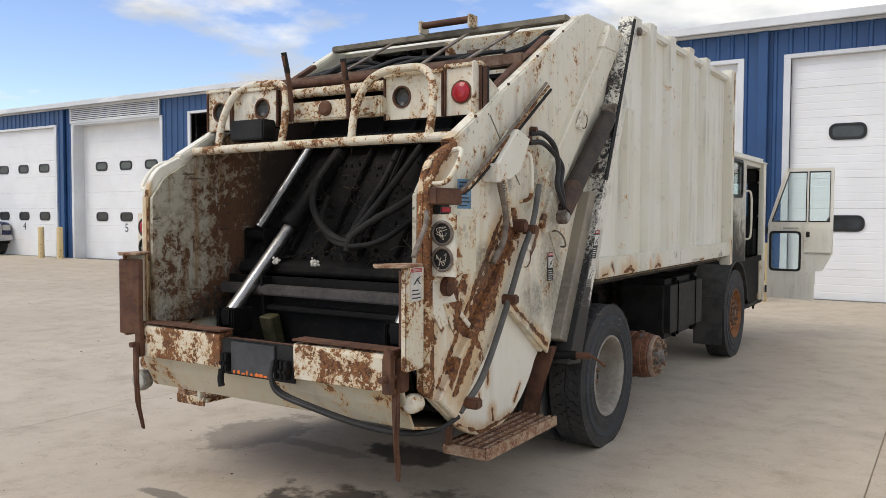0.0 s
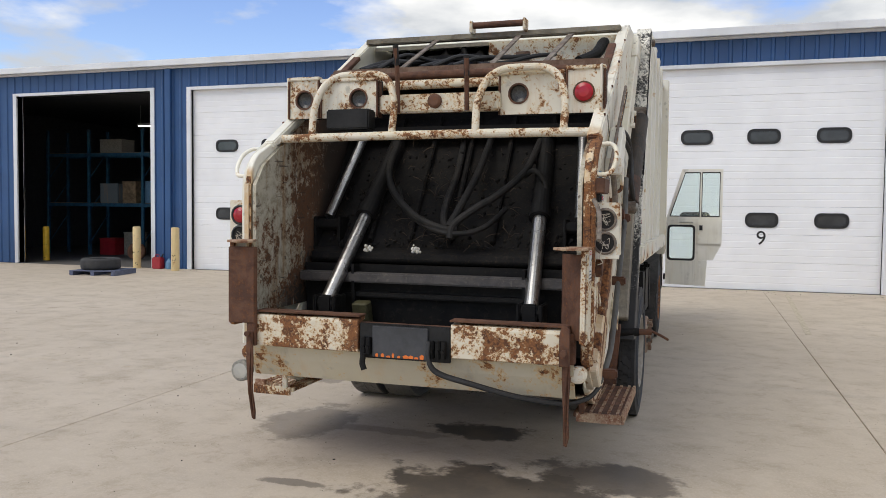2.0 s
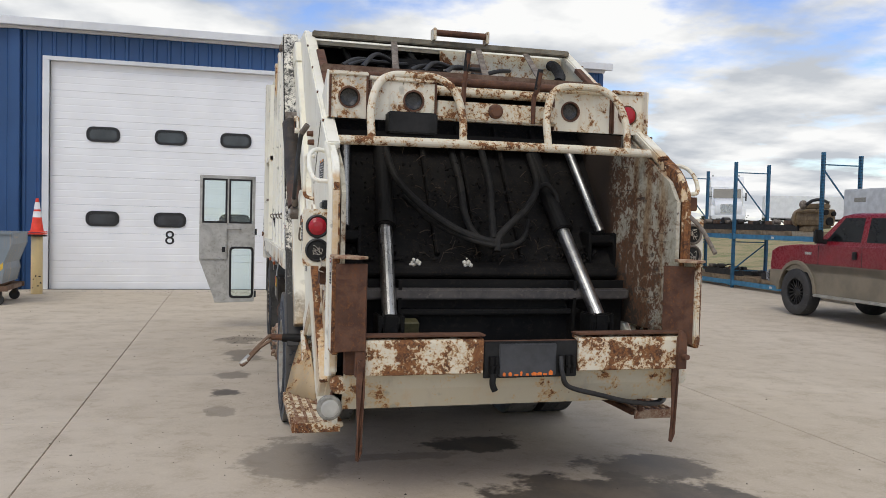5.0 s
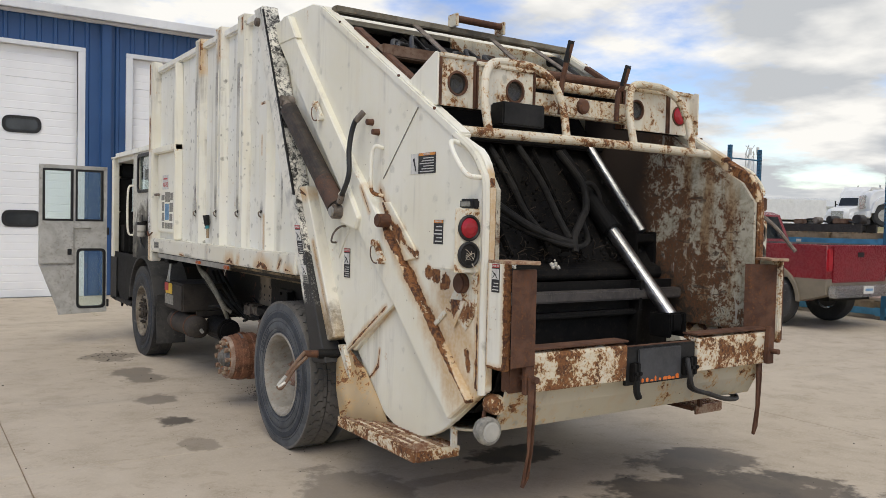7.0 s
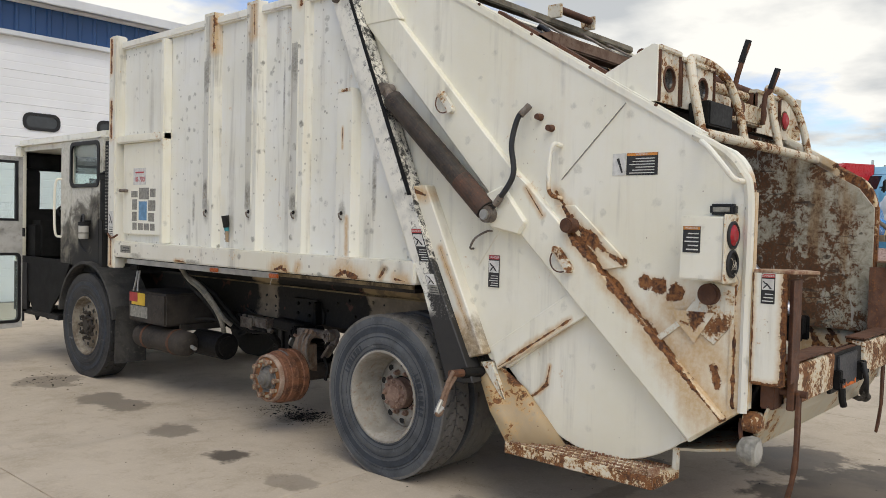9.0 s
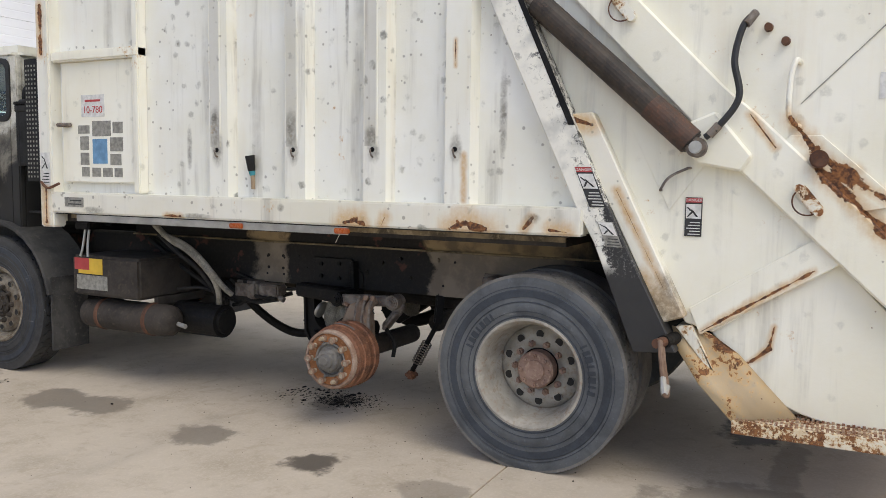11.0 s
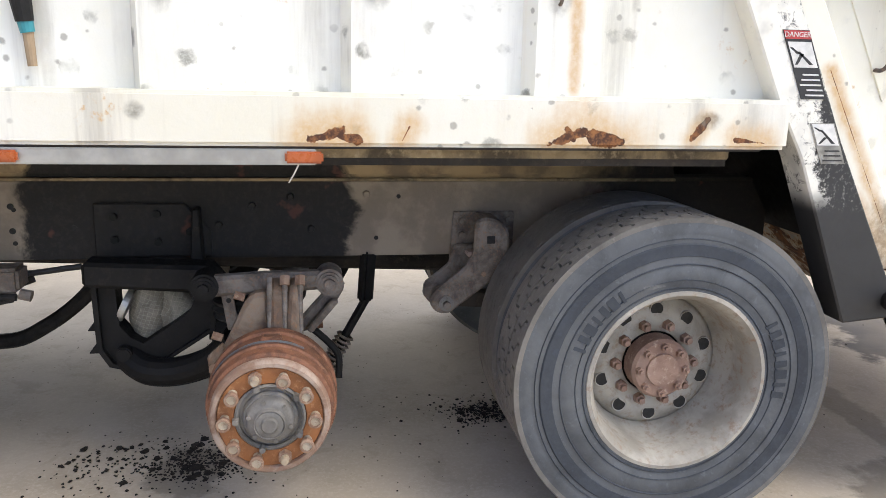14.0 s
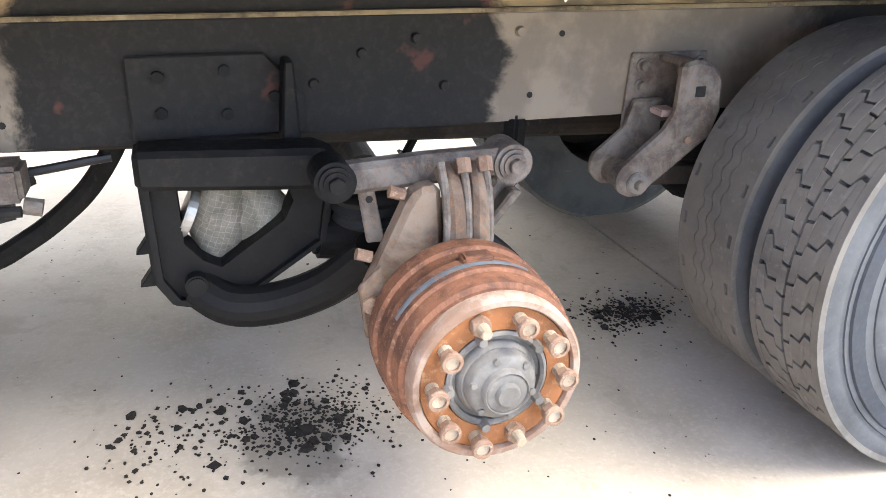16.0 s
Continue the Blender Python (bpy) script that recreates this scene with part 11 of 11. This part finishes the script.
# ---- far buildings, mast and trees ----
def shed(x, y, w, d, h, turn, wall_mat, roof_mat, label):
    b = thing("far_shed", label, "building")
    part("wall", box(-w / 2, w / 2, -d / 2, d / 2, 0.0, h), wall_mat, b)
    part("roof", plate([(-w / 2 - 0.5, h), (w / 2 + 0.5, h), (w / 2 + 0.5, h + 0.3), (0.0, h + w * 0.13), (-w / 2 - 0.5, h + 0.3)], "y", -d / 2 - 0.4, d / 2 + 0.4), roof_mat, b)
    for k in range(int(d // 7)):
        part("door", box(-w / 2 - 0.06, -w / 2 - 0.001, -d / 2 + 2 + k * 7, -d / 2 + 5.8 + k * 7, 0.0, h * 0.7), m_door, b)
        part("window", box(w * 0.0 - 1.2 + k * 0.001, 1.2, -d / 2 - 0.06 - k * 0.01, -d / 2 - 0.001, h * 0.5, h * 0.75), m_pane_dark, b)
    b.matrix_basis = pose(x, y, RISE - 0.1, 0, 0, turn)


shed(52.0, 128.0, 9.0, 12.0, 3.2, 25, m_blue, m_pane_dark, "distant blue steel shed with a dark gable roof")
shed(150.0, 120.0, 18.0, 50.0, 5.0, 60, m_trim, m_cabinet, "distant pale warehouse on the horizon")
shed(190.0, 60.0, 16.0, 44.0, 4.5, 85, m_trim, m_cabinet, "distant white warehouse on the horizon")
mast = thing("radio_mast", "distant grey lattice mast with antennas", "mast", at=(118, 88, RISE))
for dx, dy in ((-0.9, -0.5), (0.9, -0.5), (0.0, 1.0)):
    part("leg", rod((118 + dx, 88 + dy, RISE), (118 + dx * 0.7, 88 + dy * 0.7, 15.5), 0.09, seg=6), m_cabinet, mast)
for k in range(9):
    z = RISE + 0.6 + k * 1.55
    a, b, c = [(118 + dx * 0.85, 88 + dy * 0.85) for dx, dy in ((-0.9, -0.5), (0.9, -0.5), (0.0, 1.0))]
    for (xa, ya), (xb, yb) in ((a, b), (b, c), (c, a)):
        part("lattice", beam((xa, ya, z), (xb, yb, z + 1.5), 0.09, 0.09), m_cabinet, mast)
for k, z in enumerate((14.6, 14.8, 12.2, 9.6)):
    part("antenna", box(116.7 + (k % 2) * 2.0, 117.2 + (k % 2) * 2.0, 86.9, 87.2, z, z + 1.3, 0.03), m_trim, mast)


def far_trees():
    """A far belt of low trees: trunks and many leaf clumps in one mesh."""
    rt = random.Random(31)
    verts, faces = [], []
    for k in range(70):
        a = radians(-38 + 118 * k / 70 + rt.uniform(-0.8, 0.8))
        dist = rt.uniform(235, 300)
        cx, cy = 12 + dist * math.cos(a), 6 + dist * math.sin(a)
        h = rt.uniform(3.0, 7.5)
        n0 = len(verts)
        for dx, dy in ((-0.25, 0), (0.25, 0), (0, 0.25)):
            verts.append((cx + dx, cy + dy, RISE - 0.3))
            verts.append((cx + dx * 0.5, cy + dy * 0.5, RISE + h * 0.6))
        faces += [(n0, n0 + 2, n0 + 3, n0 + 1), (n0 + 2, n0 + 4, n0 + 5, n0 + 3), (n0 + 4, n0, n0 + 1, n0 + 5)]
        for j in range(110):
            t, u = rt.uniform(0.15, 1.0), rt.gauss(0, 1)
            w = h * 0.75 * math.sin(math.pi * min(1, 0.15 + t * 0.8))
            px, py, pz = cx + rt.gauss(0, 0.4) * w, cy + rt.gauss(0, 0.4) * w, RISE + t * h
            s = rt.uniform(0.25, 0.6)
            n0 = len(verts)
            for _ in range(4):
                verts.append((px + rt.uniform(-s, s), py + rt.uniform(-s, s), pz + rt.uniform(-s, s)))
            faces += [(n0, n0 + 1, n0 + 2), (n0, n0 + 2, n0 + 3), (n0 + 1, n0 + 2, n0 + 3)]
    me = bpy.data.meshes.new("far_trees")
    me.from_pydata(verts, [], faces)
    me.materials.append(plain("far_foliage", (0.055, 0.075, 0.05), 0.9, 0, 0.4, 0.3))
    tagged(new("far_trees", me), label="low belt of dark trees along the horizon", category="trees", kind="stuff")


far_trees()


# the racks, vehicles and far things stand a little askew to the workshop
YAW = Matrix.Translation((0.09, 1.5, 0)) @ Matrix.Rotation(radians(-1.4), 4, "Z") @ Matrix.Translation((0, -1.5, 0))
for ob in list(bpy.data.objects):
    if ob.parent is None and ob.matrix_world.translation.x > 8.0 and ob.get("kind") != "structure" and ob is not sun and ob is not cam:
        ob.matrix_basis = YAW @ ob.matrix_basis
    elif ob.name == "far_trees":
        ob.matrix_basis = YAW


def scatter(name, label, category, spots, material, seed, flat=0.5):
    """Loose crumbs lying on the concrete: x, y, spread along x and y, how many, size."""
    rs = random.Random(seed)
    verts, faces = [], []
    for cx, cy, sx, sy, n, size in spots:
        for k in range(n):
            px, py = cx + rs.gauss(0, sx), cy + rs.gauss(0, sy)
            s = size * rs.uniform(0.35, 1.0) * (1.6 if rs.random() < 0.06 else 1)
            a, n0, m = rs.uniform(0, 6.3), len(verts), rs.randint(4, 6)
            for lev, kk in ((0, 1.0), (flat, 0.6)):
                for j in range(m):
                    b = a + 2 * math.pi * j / m
                    q = s * kk * rs.uniform(0.6, 1.2)
                    verts.append((px + q * math.cos(b), py + q * 0.8 * math.sin(b), GROUND + 0.001 + min(0.007, lev * s) * rs.uniform(0.8, 1.2)))
            faces.append([n0 + m + j for j in range(m)])
            for j in range(m):
                faces.append((n0 + j, n0 + (j + 1) % m, n0 + m + (j + 1) % m, n0 + m + j))
    me = bpy.data.meshes.new(name)
    me.from_pydata(verts, [], faces)
    me.materials.append(material)
    tagged(new(name, me), label=label, category=category, kind="stuff")


scatter("dirt_crumbs", "black greasy dirt crumbs fallen under the bare axle", "debris",
        ((-0.62, 4.16, 0.08, 0.11, 620, 0.009), (-0.62, 4.20, 0.10, 0.13, 26, 0.030), (-0.60, 4.25, 0.13, 0.20, 300, 0.008), (-0.50, 4.40, 0.06, 0.12, 12, 0.026), (-0.58, 4.55, 0.08, 0.10, 60, 0.013), (-0.26, 2.94, 0.06, 0.09, 620, 0.009), (-0.26, 2.94, 0.07, 0.09, 16, 0.028), (-0.24, 2.97, 0.13, 0.13, 90, 0.010),
         (-1.57, 7.18, 0.16, 0.2, 60, 0.014), (-1.0, 4.0, 0.7, 0.9, 130, 0.006), (-1.0, 3.0, 0.8, 1.2, 90, 0.006), (0.3, 3.4, 0.5, 0.8, 60, 0.008)), m_crumb, 4, 0.28)
scatter("pebbles", "small scattered pebbles and chips on the concrete", "debris",
        ((-2.5, 2.0, 1.6, 2.6, 120, 0.007), (2.0, -1.5, 2.2, 1.4, 90, 0.008), (-6.0, 6.0, 4.0, 4.0, 70, 0.014), (0.0, 14.7, 9.0, 0.25, 200, 0.014), (6.5, 14.2, 0.7, 0.5, 60, 0.016)), m_frame, 5)
